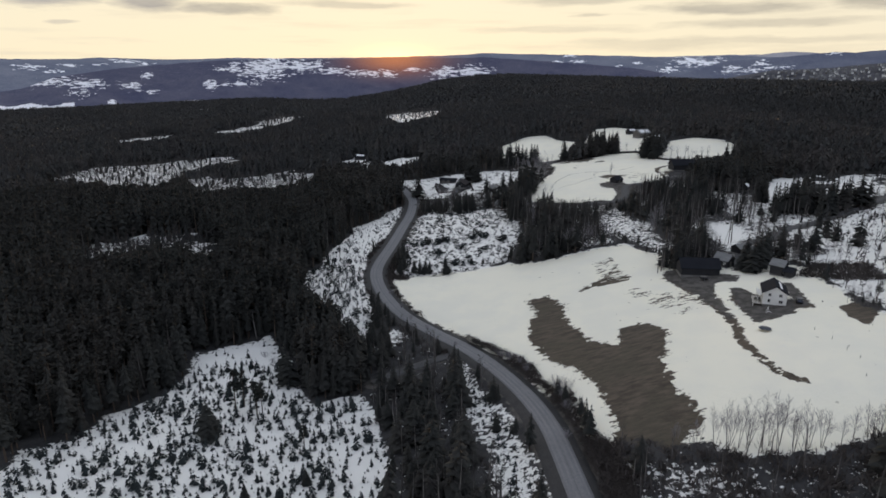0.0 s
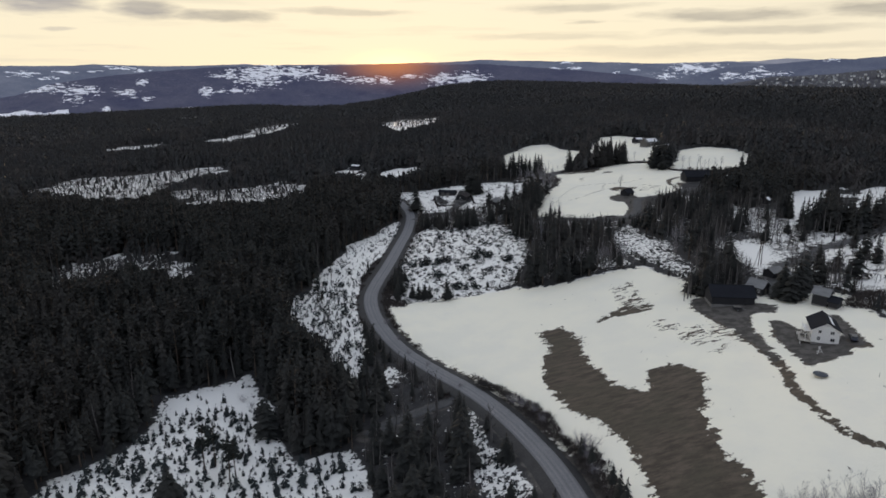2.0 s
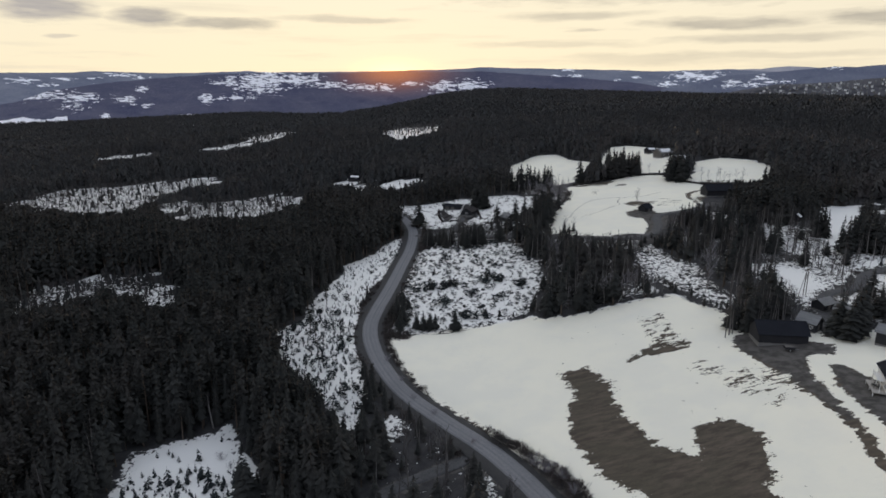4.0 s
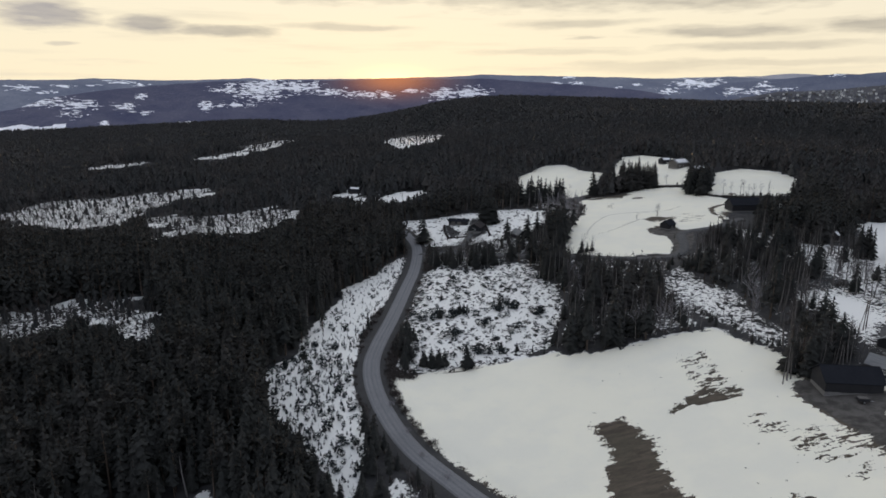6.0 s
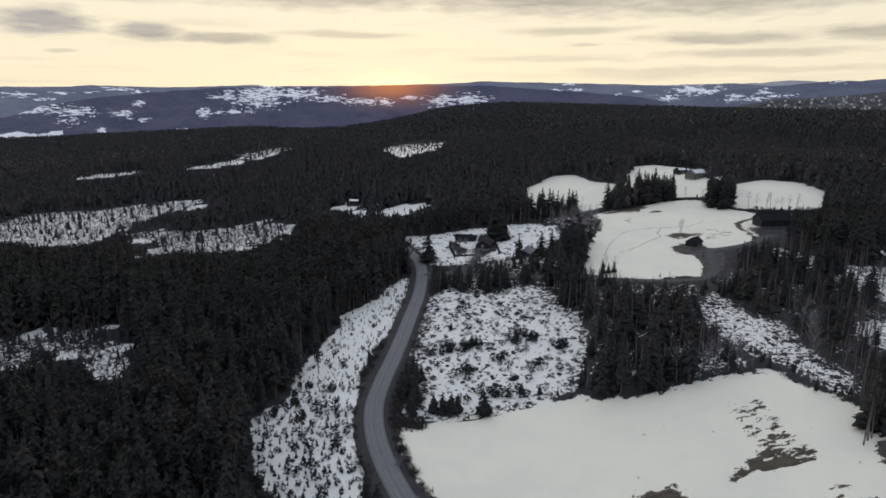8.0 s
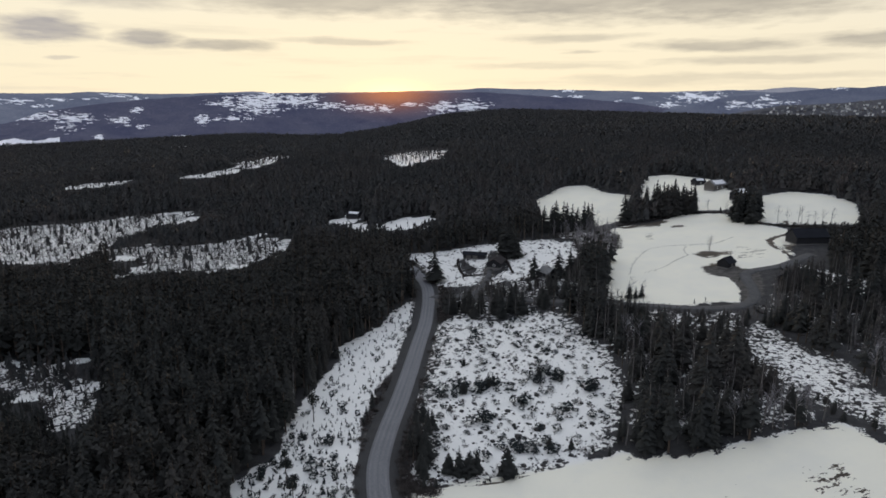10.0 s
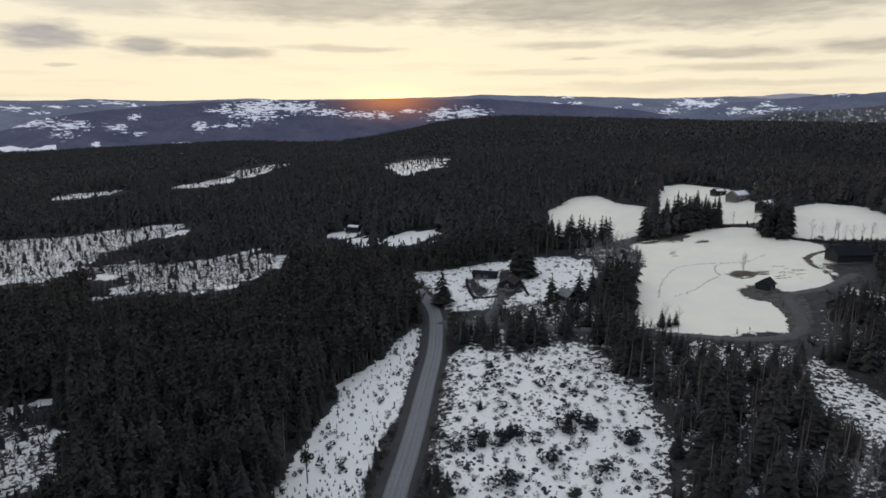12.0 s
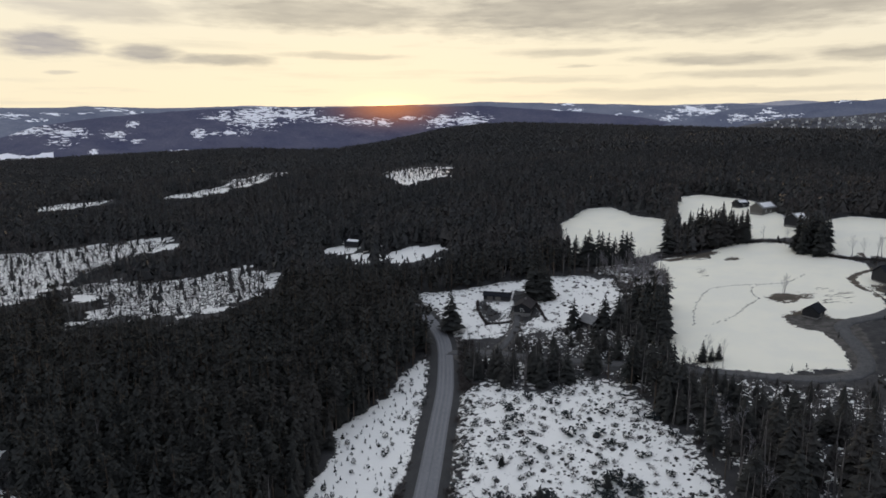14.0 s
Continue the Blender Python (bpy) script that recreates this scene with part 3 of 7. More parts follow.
def sdf(outline, x, y):
    """Signed distance to an outline, positive inside."""
    pts = np.array(outline, float)
    inside, best = np.zeros(len(x), bool), np.full(len(x), 1e9)
    for (ax, ay), (bx, by) in zip(pts, np.roll(pts, -1, 0)):
        dx, dy = bx - ax, by - ay
        t = np.clip(((x - ax) * dx + (y - ay) * dy) / (dx * dx + dy * dy + 1e-9), 0, 1)
        best = np.minimum(best, np.hypot(x - ax - t * dx, y - ay - t * dy))
        crosses = (ay > y) != (by > y)
        inside ^= crosses & (x < dx * (y - ay) / (dy if abs(dy) > 1e-9 else 1e-9) + ax)
    return np.where(inside, best, -best)


def wavy(x, y):
    """A smooth unevenness between about -1 and 1 over the plan."""
    a = np.sin(x * 0.31 + 2.1 * np.sin(y * 0.13)) * np.sin(y * 0.27 + 1.7 * np.sin(x * 0.11 + 1))
    return 0.6 * a + 0.5 * np.sin(x * 0.083 + 1.3 * np.sin(y * 0.061 + 2)) * np.sin(y * 0.095 + 0.7)


def glade(outline, x, y):
    """Signed distance to open ground; far glades have uneven edges."""
    d = sdf(outline, x, y)
    return d + (9.0 * wavy(x * 0.6, y * 0.6) + 5.0 * wavy(x * 1.4 + 9, y * 1.4) + 9.0 * wavy(x * 0.4 + y * 0.25, y * 1.5 - x * 0.3) + 7.0 * wavy(x * 1.9 + 3, y * 2.6) + 1.5 if outline in FRAYED else 1.3 * wavy(x * 1.6, y * 1.6))


def off_line(line, x, y):
    """Distance to a line on the plan."""
    best = np.full(len(x), 1e9)
    for (ax, ay), (bx, by) in zip(line, line[1:]):
        dx, dy = bx - ax, by - ay
        t = np.clip(((x - ax) * dx + (y - ay) * dy) / (dx * dx + dy * dy), 0, 1)
        best = np.minimum(best, np.hypot(x - ax - t * dx, y - ay - t * dy))
    return best


def stretch_out(lo, hi, step, low_end, high_end, grow=1.045):
    line = list(np.arange(lo, hi + 0.1, step))
    s = step
    while line[-1] < high_end:
        s = min(s * grow, 90)
        line.append(line[-1] + s)
    s = step
    while line[0] > low_end:
        s = min(s * grow * 1.05, 200)
        line.insert(0, line[0] - s)
    return np.array(line)


def mesh_of(name, verts, faces, mats, index=None, smooth_shade=False):
    me = bpy.data.meshes.new(name)
    verts, faces = np.asarray(verts, np.float32), np.asarray(faces, np.int32)
    k = faces.shape[1]
    me.vertices.add(len(verts))
    me.vertices.foreach_set("co", verts.ravel())
    me.loops.add(faces.size)
    me.loops.foreach_set("vertex_index", faces.ravel())
    me.polygons.add(len(faces))
    me.polygons.foreach_set("loop_start", np.arange(0, faces.size, k, dtype=np.int32))
    for m in mats:
        me.materials.append(m)
    if index is not None:
        me.polygons.foreach_set("material_index", np.asarray(index, np.int32))
    me.polygons.foreach_set("use_smooth", np.full(len(faces), smooth_shade))
    me.update(calc_edges=True)
    return me


def give(me, name, values):
    me.attributes.new(name, "FLOAT", "POINT").data.foreach_set("value", np.asarray(values, np.float32))


def glide(line, step=2.0):
    """A smooth line through the given places, with its sideways directions."""
    p = np.array([line[0], *line, line[-1]], float)
    out = []
    for i in range(1, len(p) - 2):
        n = max(2, int(np.hypot(*(p[i + 1] - p[i])) / step))
        for t in np.arange(n) / n:
            out.append(0.5 * (2 * p[i] + (p[i + 1] - p[i - 1]) * t + (2 * p[i - 1] - 5 * p[i] + 4 * p[i + 1] - p[i + 2]) * t**2
                              + (3 * p[i] - p[i - 1] - 3 * p[i + 1] + p[i + 2]) * t**3))
    out = np.array([*out, p[-2]])
    way = np.gradient(out, axis=0)
    way /= np.linalg.norm(way, axis=1, keepdims=True)
    return out, np.stack([way[:, 1], -way[:, 0]], 1)


def build_ground():
    xs = stretch_out(-110, 250, 2.0, -3300, 3300)
    ys = stretch_out(92, 480, 2.0, -900, 3300)
    gx, gy = np.meshgrid(xs, ys)
    x, y = gx.ravel(), gy.ravel()
    z = height(x, y)
    road = off_line(ROAD, x, y)
    for line, wide in ((ROAD, 5.0), (SIDE_ROAD, 2.6), (RIGHT_ROAD, 2.4), (CABIN_DRIVE, 2.0), (FOREST_TRACK, 2.2)):
        mid = glide(line)[0]
        bed = height(mid[:, 0], mid[:, 1]) - 0.12
        k = np.where((off_line(line, x, y) < wide + 7))[0]
        d = np.hypot(x[k][:, None] - mid[:, 0], y[k][:, None] - mid[:, 1])
        j = d.argmin(1)
        w = 1 - smooth(wide, wide + 5.5, d.min(1))
        z[k] = z[k] * (1 - w) + (bed[j] - 0.25 * smooth(0.5 * wide, wide, d.min(1))) * w
    rough_sod = np.array([noise.noise((a * 0.22, b * 0.22, 0.3)) for a, b in zip(x, y)])
    cover = np.full(len(x), -30.0)
    for outline in GLADES:
        cover = np.maximum(cover, glade(outline, x, y))
    cover = np.clip(cover + 0.9, -2.4, 7)
    patch = np.zeros(len(x))
    for outline, amount in ((BRASHY, 0.9), (ROCKY, 1.7), (CABIN_YARD, 0.62), (STRIP, 1.0), (VERGE, 0.35), (CLEARING, 0.5), (LEFT_A, 2.1), (LEFT_B, 2.8), (LEFT_C, 4.5), (LEFT_D, 1.6), (HOUSE_MEADOW, 0.9), (HOLLOW, 0.8), (RIGHT_B, 0.4), (SLOPE, 0.6)):
        patch = np.maximum(patch, amount * smooth(-3, 2, sdf(outline, x, y)))
    # thawed places: the open turf, the track, ground along the road
    mud = sdf(MUD, x, y)
    cover = np.where(mud > -4, np.minimum(cover, -mud + 0.3), cover)
    for outline in (STREAK, YARD, YARD_HOUSE, DRIVE, MEADOW_YARD, GROVE_FLOOR, BUNGALOW_YARD, HEDGE_BED, GROVE_BARE):
        d = sdf(outline, x, y)
        cover = np.where(d > -4, np.minimum(cover, -d * 1.8 - 0.6), cover)
    d = 1.3 - off_line(DITCH, x, y)
    cover = np.where(d > -2.5, np.minimum(cover, -2.2 * d), cover)
    thaw = np.maximum(sdf([(95, 192), (105, 196), (111, 186), (108, 176), (100, 173), (95, 183)], x, y), sdf([(92, 203), (98, 205), (101.5, 196), (93, 194)], x, y))
    patch = np.maximum(patch, 1.9 * smooth(-5, 3, thaw))
    thaw = sdf([(168, 380), (180, 378), (192, 392), (180, 402), (170, 396)], x, y)
    patch = np.maximum(patch, 1.5 * smooth(-4, 3, thaw))
    thaw = np.maximum(sdf([(156.5, 449), (158.5, 443), (150, 424), (147, 427)], x, y), sdf([(150, 466), (156, 463), (164, 457), (170, 459), (168, 466)], x, y))
    patch = np.maximum(patch, 1.8 * smooth(-3, 2, thaw))
    d = 1.2 - off_line(BARN_LANE, x, y)
    cover = np.where(d > -2.5, np.minimum(cover, -2.2 * d), cover)
    thaw = sdf([(89, 214), (93, 239), (102, 238), (99, 214)], x, y)
    patch = np.maximum(patch, 2.0 * smooth(-3, 2, thaw))
    for px, py, pr in ((161, 392, 4.5), (156, 373, 5), (178, 452, 2.5), (112, 447, 5), (172, 468, 5), (206, 390, 6), (153, 463, 3.5)):
        d = pr - np.hypot((x - px) * 0.7, y - py)
        cover = np.where(d > -4, np.minimum(cover, -d), cover)
    cover = np.minimum(cover, np.clip(road - 5.6, -3, 20))
    side = np.minimum(off_line(SIDE_ROAD, x, y), np.minimum(np.minimum(off_line(RIGHT_ROAD, x, y), off_line(FOREST_TRACK, x, y)), off_line(CABIN_DRIVE, x, y)))
    cover = np.minimum(cover, np.clip(side - 2.4, -3, 20))
    # snow lying under open birch woods and on the brow
    woods = np.maximum(np.maximum(sdf(BIRCH_WOOD, x, y), sdf(WOODED_BROW, x, y)), np.maximum(sdf(MIXED_BELT, x, y), sdf(LOWER_WOOD, x, y)))
    lying = np.where(sdf(WOODED_BROW, x, y) > 0, np.where(x < 71, 0.4, np.where(y > 101 - (x - 76) * 0.2, -2.2, -0.5)), np.where((x < 150) & (sdf(BIRCH_WOOD, x, y) > 0), -1.4, np.where(sdf(LOWER_WOOD, x, y) > 0, -1.3, np.where(sdf(MIXED_BELT, x, y) > 0, 0.0, np.where((x < 186) & (y > 275), -0.6, 1.3)))))
    cover = np.where((woods > 0) & (cover < lying) & (side > 4), np.maximum(cover, np.minimum(woods * 0.4 - 1.5, lying)), cover)
    scrubby = sdf(SCRUBBY_GAP, x, y)
    cover = np.where(scrubby > 0, np.maximum(cover, np.minimum(scrubby * 0.4 - 1.5, -0.1)), cover)
    patch = np.maximum(patch, 0.5 * smooth(0, 3, woods) * (cover < 3))
    grass = np.full(len(x), -6.0)
    for outline in (FIELD, FARFIELD, UPPER_A, UPPER_B, UPPER_C):
        grass = np.clip(np.maximum(grass, sdf(outline, x, y)), -6, 6)
    gravel = np.maximum(np.maximum(np.maximum(sdf(YARD, x, y), sdf(YARD_HOUSE, x, y)), sdf(DRIVE, x, y)), sdf(MEADOW_YARD, x, y))
    gravel = np.clip(np.maximum(gravel, np.maximum(6 - road, 2.6 - side)), -6, 6)
    z = z + 0.10 * rough_sod * (cover < 2)
    nx, ny = len(xs), len(ys)
    a = (np.arange(ny - 1)[:, None] * nx + np.arange(nx - 1)).ravel()
    faces = np.stack([a, a + 1, a + nx + 1, a + nx], 1)
    me = mesh_of("ground", np.stack([x, y, z], 1), faces, [M_GROUND], smooth_shade=True)
    for name, v in (("cover", cover), ("patch", patch), ("grass", grass), ("gravel", gravel)):
        give(me, name, v)
    tagged(new("ground", me), "rolling ground of thawing snow, brown turf and forest floor", "ground", kind="structure")


build_ground()


# ---- far side of the valley ----
# skylines: azimuth and elevation in degrees
SKY_AZ = (-70, -26.7, -23.2, -21.3, -16.2, -11.4, -7.3, -0.5, 7.7, 10, 11.2, 13.5, 18.4, 23.1, 26.8, 29.9, 31.6, 34.8, 80)
SKY_EL = (1.0, 1.0, 1.04, 1.18, 1.06, 1.2, 1.22, 1.3, 1.5, 1.62, 1.71, 1.63, 1.53, 1.41, 1.25, 1.3, 1.36, 1.2, 1.0)
SLOPE_AZ = (-70, -30, -26.9, -24.7, -21.8, -19.8, -15.3, -12.7, -9, -3, 3, 8, 11, 14, 20, 25, 28.5, 34, 80)
SLOPE_EL = (-2.0, -1.6, -1.18, -0.38, 0.11, 0.37, 0.79, 1.0, 1.1, 1.15, 1.22, 1.3, 1.35, 1.15, 0.75, 0.3, -0.4, -2.0, -2.5)
SPUR_AZ = (20, 25, 26.8, 28.9, 30.2, 31.7, 35.1, 37.4, 39.2, 40.7, 41.9, 50, 80)
SPUR_EL = (-2.5, -1.2, -0.16, 0.07, 0.52, 0.9, 1.15, 1.36, 1.53, 1.47, 1.6, 1.7, 1.5)
PEAK_AZ = (-70, -22, -13, -9, -6, -3, 0, 4, 9, 22, 27, 31, 34, 36, 37.5, 40, 80)
PEAK_EL = (0.5, 0.9, 1.15, 1.33, 1.24, 1.3, 1.41, 1.38, 1.2, 1.2, 1.33, 1.4, 1.42, 1.6, 1.52, 1.2, 0.8)
TOWN_AZ, TOWN_EL = (28, 31.8, 33.8, 35.4, 37.6, 39.4, 41.8, 46, 64), (-1.6, -0.5, -0.1, 0.2, 0.27, 0.36, 0.62, 1.0, 1.1)
# farmland on the far slopes: azimuth, elevation, half sizes in degrees, weight
PLATEAU_FARMS = ((-26.1, 0.44, 0.76, 0.16, 0.9), (-24.7, 0.07, 0.49, 0.13, 0.8), (-23.4, 0.58, 0.66, 0.08, 0.7), (-19.4, 0.9, 0.87, 0.11, 0.7), (-18.0, 0.69, 0.57, 0.09, 0.6), (-21.4, 0.63, 0.76, 0.08, 0.3),
                 (-7.5, 1.06, 0.84, 0.14, 0.9), (15.0, 0.43, 0.5, 0.1, 0.5), (11.5, 0.49, 0.4, 0.1, 0.8), (15.9, 0.92, 0.59, 0.09, 0.6), (17.7, 0.86, 0.58, 0.1, 0.7), (19.4, 0.95, 0.48, 0.1, 0.7),
                 (18.4, 1.46, 0.58, 0.1, 0.6), (22.7, 0.56, 0.47, 0.14, 0.5), (26.9, 0.26, 0.62, 0.23, 0.7), (24.5, 0.83, 0.37, 0.09, 0.5), (29.4, 0.85, 1.47, 0.36, 0.75))
SLOPE_FARMS = ((-25.6, -0.54, 1.66, 0.33, 1), (-22.7, -0.86, 0.97, 0.25, 1), (-18.1, -0.15, 0.29, 0.18, 0.9), (-19.3, -1.07, 0.96, 0.39, 0.15), (-23.0, -1.58, 1.04, 0.3, 0.1), (-17.8, -1.54, 0.49, 0.14, 0.6),
               (-20.9, -2.32, 0.31, 0.13, 1), (-14.9, -2.36, 0.78, 0.09, 1), (-13.2, -1.04, 0.48, 0.28, 0.9), (-10.6, -0.92, 1.58, 0.19, 0.4), (-10.9, 0.34, 1.34, 0.24, 0.7), (-8.7, 0.35, 1.66, 0.61, 1.0),
               (-5.4, 0.59, 1.43, 0.43, 0.9), (-2.5, 0.16, 1.22, 0.24, 0.7), (0.4, -0.04, 1.48, 0.24, 0.8), (2.3, -0.09, 0.6, 0.19, 0.9), (4.7, 0.3, 0.9, 0.14, 0.8), (7.4, 0.0, 1.21, 0.44, 0.7), (9.9, 0.05, 1.21, 0.39, 1.0))
SPUR_FARMS = ((32.3, 0.42, 0.58, 0.13, 0.6), (33.7, 0.24, 0.64, 0.17, 0.8), (34.9, 0.36, 0.79, 0.13, 0.8), (34.3, 0.72, 0.39, 0.17, 0.7), (36.2, 0.49, 0.54, 0.13, 0.6), (39.1, 1.42, 0.5, 0.09, 0.7), (31.9, 0.06, 0.83, 0.14, 0.5))


def hillside(label, sky_az, sky_el, foot, near, far, mat, farms, lake=False, wild=-1.3):
    """A far slope rising from its foot to its skyline, with snowy farmland."""
    az = np.radians(np.arange(max(-62, sky_az[0]), min(75, sky_az[-1]), 0.2))
    rows = np.linspace(0, 1, 32)
    ga, gr = np.meshgrid(az, rows)
    a, r = ga.ravel(), gr.ravel()
    deg = np.degrees(a)
    rough = np.array([noise.fractal((d * 0.9, near * 0.01, 0.0), 0.7, 2.1, 6) for d in np.degrees(az)])
    top = np.interp(deg, sky_az, sky_el) + 0.035 * np.tile(rough, len(rows))
    folds = np.array([noise.fractal((d * 0.3, e * 2.4, near * 0.01), 0.8, 2.0, 5) for d, e in zip(deg, r)])
    el = foot + (top - foot) * r**0.85
    dist = near + (far - near) * r + 60 * folds * np.sin(np.pi * r)
    x, y, z = CENTRE[0] + dist * np.sin(a), CENTRE[1] + dist * np.cos(a), 87 + dist * np.tan(np.radians(el))
    n = len(az)
    k = (np.arange(len(rows) - 1)[:, None] * n + np.arange(n - 1)).ravel()
    me = mesh_of("backdrop", np.stack([x, y, z], 1), np.stack([k, k + 1, k + n + 1, k + n], 1), [mat], smooth_shade=True)
    land = np.full(len(a), wild)
    for ca, ce, wa, we, wt in farms:
        d = np.sqrt(((deg - ca) / (1.25 * wa)) ** 2 + ((el - ce) / (1.25 * we)) ** 2)
        land = np.maximum(land, np.clip(1.0 - d, -4, 1) * 0.85 + 0.6 * wt - 0.80)
    if lake:
        land = np.where((el < -2.42 + 0.1 * np.sin(deg * 2.3)) & (deg < -23.6), 3.0, land)
    give(me, "open_land", np.maximum(land, wild))
    give(me, "lon", deg)
    give(me, "lat", el)
    # strength of the glow painted on the slope round the setting sun
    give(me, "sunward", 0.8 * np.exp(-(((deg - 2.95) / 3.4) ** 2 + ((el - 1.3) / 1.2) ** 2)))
    tagged(new("backdrop", me), label, "mountain", kind="structure")


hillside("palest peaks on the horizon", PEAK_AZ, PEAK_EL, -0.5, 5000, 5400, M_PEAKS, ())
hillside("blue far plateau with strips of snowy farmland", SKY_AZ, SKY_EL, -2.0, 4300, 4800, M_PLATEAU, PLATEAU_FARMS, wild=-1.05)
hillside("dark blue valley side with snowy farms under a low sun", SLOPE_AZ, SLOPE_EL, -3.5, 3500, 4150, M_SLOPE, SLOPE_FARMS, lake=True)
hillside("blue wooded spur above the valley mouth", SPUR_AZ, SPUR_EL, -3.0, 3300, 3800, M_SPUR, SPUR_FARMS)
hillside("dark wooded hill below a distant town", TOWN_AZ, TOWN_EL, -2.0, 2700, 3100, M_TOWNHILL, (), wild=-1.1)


# ---- roads ----
def part(name, me, parent, label=""):
    ob = new(name, me)
    ob.parent = parent
    return tagged(ob, label)


def ribbon(name, mid, side, z, section, mat):
    """A strip along a line; section: offsets to the right and heights."""
    k, n = len(section), len(mid)
    v = np.concatenate([np.column_stack([mid + side * off, z + dz]) for off, dz in section])
    a = (np.arange(k - 1)[:, None] * n + np.arange(n - 1)).ravel()
    return mesh_of(name, v, np.stack([a, a + 1, a + n + 1, a + n], 1), [mat], smooth_shade=True)


def build_roads():
    mid, side = glide(ROAD)
    z = height(mid[:, 0], mid[:, 1]) + 0.10
    base = tagged(new("road"), "narrow winding asphalt country road with dark gravel shoulders", "road", kind="structure")
    part("asphalt", ribbon("asphalt", mid, side, z, [(-2.85, -0.25), (-2.75, 0.02), (-1.2, 0.07), (0, 0.09), (1.2, 0.07), (2.75, 0.02), (2.85, -0.25)], M_ASPHALT), base)
    for u in (-1.95, -0.75, 0.75, 1.95):
        lift = 0.08 if abs(u) < 1 else 0.055
        part("wheel_track", ribbon("wheel_track", mid, side, z, [(u - 0.26, lift + 0.012), (u + 0.26, lift + 0.012)], M_WORN), base, "paler worn wheel track")
    part("seam", ribbon("seam", mid, side, z, [(-0.09, 0.098), (0.09, 0.098)], M_SEAM), base, "dark tarred seam along the middle")
    for s in (-1, 1):
        edge = 4.3 if s > 0 else 4.9
        me = ribbon("shoulder", mid, side, z, [(s * 2.7, -0.03), (s * 3.4, -0.08), (s * edge, -0.22), (s * (edge + 0.9), -0.5)], M_SHOULDER)
        part("shoulder", me, base, "dark wet gravel shoulder")
        part("edge_line", ribbon("edge_line", mid, side, z, [(s * 2.46, 0.038), (s * 2.58, 0.034)], M_LINE), base, "faded pale edge line")
    for name, line, half, label in (("side_road", SIDE_ROAD, 2.0, "muddy gravel side road along the snowy field"), ("farm_road", RIGHT_ROAD, 1.7, "dirt farm road through the birch wood"),
                                    ("driveway", CABIN_DRIVE, 1.0, "short muddy driveway to the cabin yard"),
                                    ("forest_track", FOREST_TRACK, 1.6, "dark earth track leading into the wood")):
        mid, side = glide(line)
        z = height(mid[:, 0], mid[:, 1]) + 0.08
        me = ribbon(name, mid, side, z, [(-half - 0.3, -0.3), (-half, 0), (-0.5 * half, -0.06), (0, 0.03), (0.5 * half, -0.06), (half, 0), (half + 0.3, -0.3)], M_TRACK)
        tagged(new(name, me), label, "road", kind="structure")


build_roads()


# ---- trees ----
rng = np.random.default_rng(7)


class Shape:
    """Triangles with a material number each, gathered for a template one metre high."""

    def __init__(self):
        self.v, self.f, self.m = [], [], []

    def tri(self, a, b, c, m=0):
        n = len(self.v)
        self.v += [a, b, c]
        self.f.append((n, n + 1, n + 2))
        self.m.append(m)

    def limb(self, a, b, ra, rb, m=1, sides=3):
        """A tapered limb from a to b."""
        a, b = np.array(a, float), np.array(b, float)
        d = b - a
        d /= np.linalg.norm(d) + 1e-9
        u = np.cross(d, (0.31, 0.83, 0.46))
        u /= np.linalg.norm(u) + 1e-9
        w = np.cross(d, u)
        n = len(self.v)
        for p, r in ((a, ra), (b, rb)):
            for k in range(sides):
                t = 2 * np.pi * k / sides
                self.v.append(p + r * (np.cos(t) * u + np.sin(t) * w))
        for k in range(sides):
            q = (k + 1) % sides
            self.f += [(n + k, n + q, n + sides + q), (n + k, n + sides + q, n + sides + k)]
            self.m += [m, m]

    def arrays(self):
        return np.array(self.v, float), np.array(self.f, int), np.array(self.m, int)


def spruce_boughs(seed, layers=15, per=9, spread=0.145, low=0.07, wild=0.6):
    """A spruce built of drooping boughs, uneven in reach and height."""
    g, s = np.random.default_rng(seed), Shape()
    s.limb((0, 0, -0.02), (0, 0, 0.35), 0.014, 0.010, 1, 5 if layers > 11 else 3)
    s.limb((0, 0, 0.35), (0, 0, 0.97), 0.010, 0.002, 1, 4 if layers > 11 else 3)
    gap = (0.955 - low) / layers
    for i in range(layers):
        q = i / (layers - 1)
        tier = low + (0.955 - low) * q**0.92
        reach = spread * (1 - q) ** 0.75 + 0.012
        if i == 0:
            reach *= 0.75
        count = max(4, int(per * (1 - 0.45 * q)))
        for k in range(count):
            t = 2 * np.pi * (k + g.uniform(-0.45, 0.45)) / count + i * 0.9
            z = tier + gap * wild * g.uniform(-1, 1)
            r = reach * g.uniform(0.6, 1.2)
            drop = r * g.uniform(0.2, 0.7)
            c, n = np.cos(t), np.sin(t)
            wide = r * g.uniform(0.30, 0.5)
            root = (0, 0, z + 0.30 * r + 0.012)
            tip = (r * c, r * n, z - drop)
            lf = (0.58 * r * c - wide * n, 0.58 * r * n + wide * c, z - 0.62 * drop)
            rt = (0.58 * r * c + wide * n, 0.58 * r * n - wide * c, z - 0.62 * drop)
            s.tri(root, lf, tip)
            s.tri(root, tip, rt)
    t = 0.012
    for k in range(3):
        a, b = 2 * np.pi * k / 3, 2 * np.pi * (k + 1) / 3
        s.tri((t * np.cos(a), t * np.sin(a), 0.93), (t * np.cos(b), t * np.sin(b), 0.93), (0, 0, 1.0))
    return s.arrays()


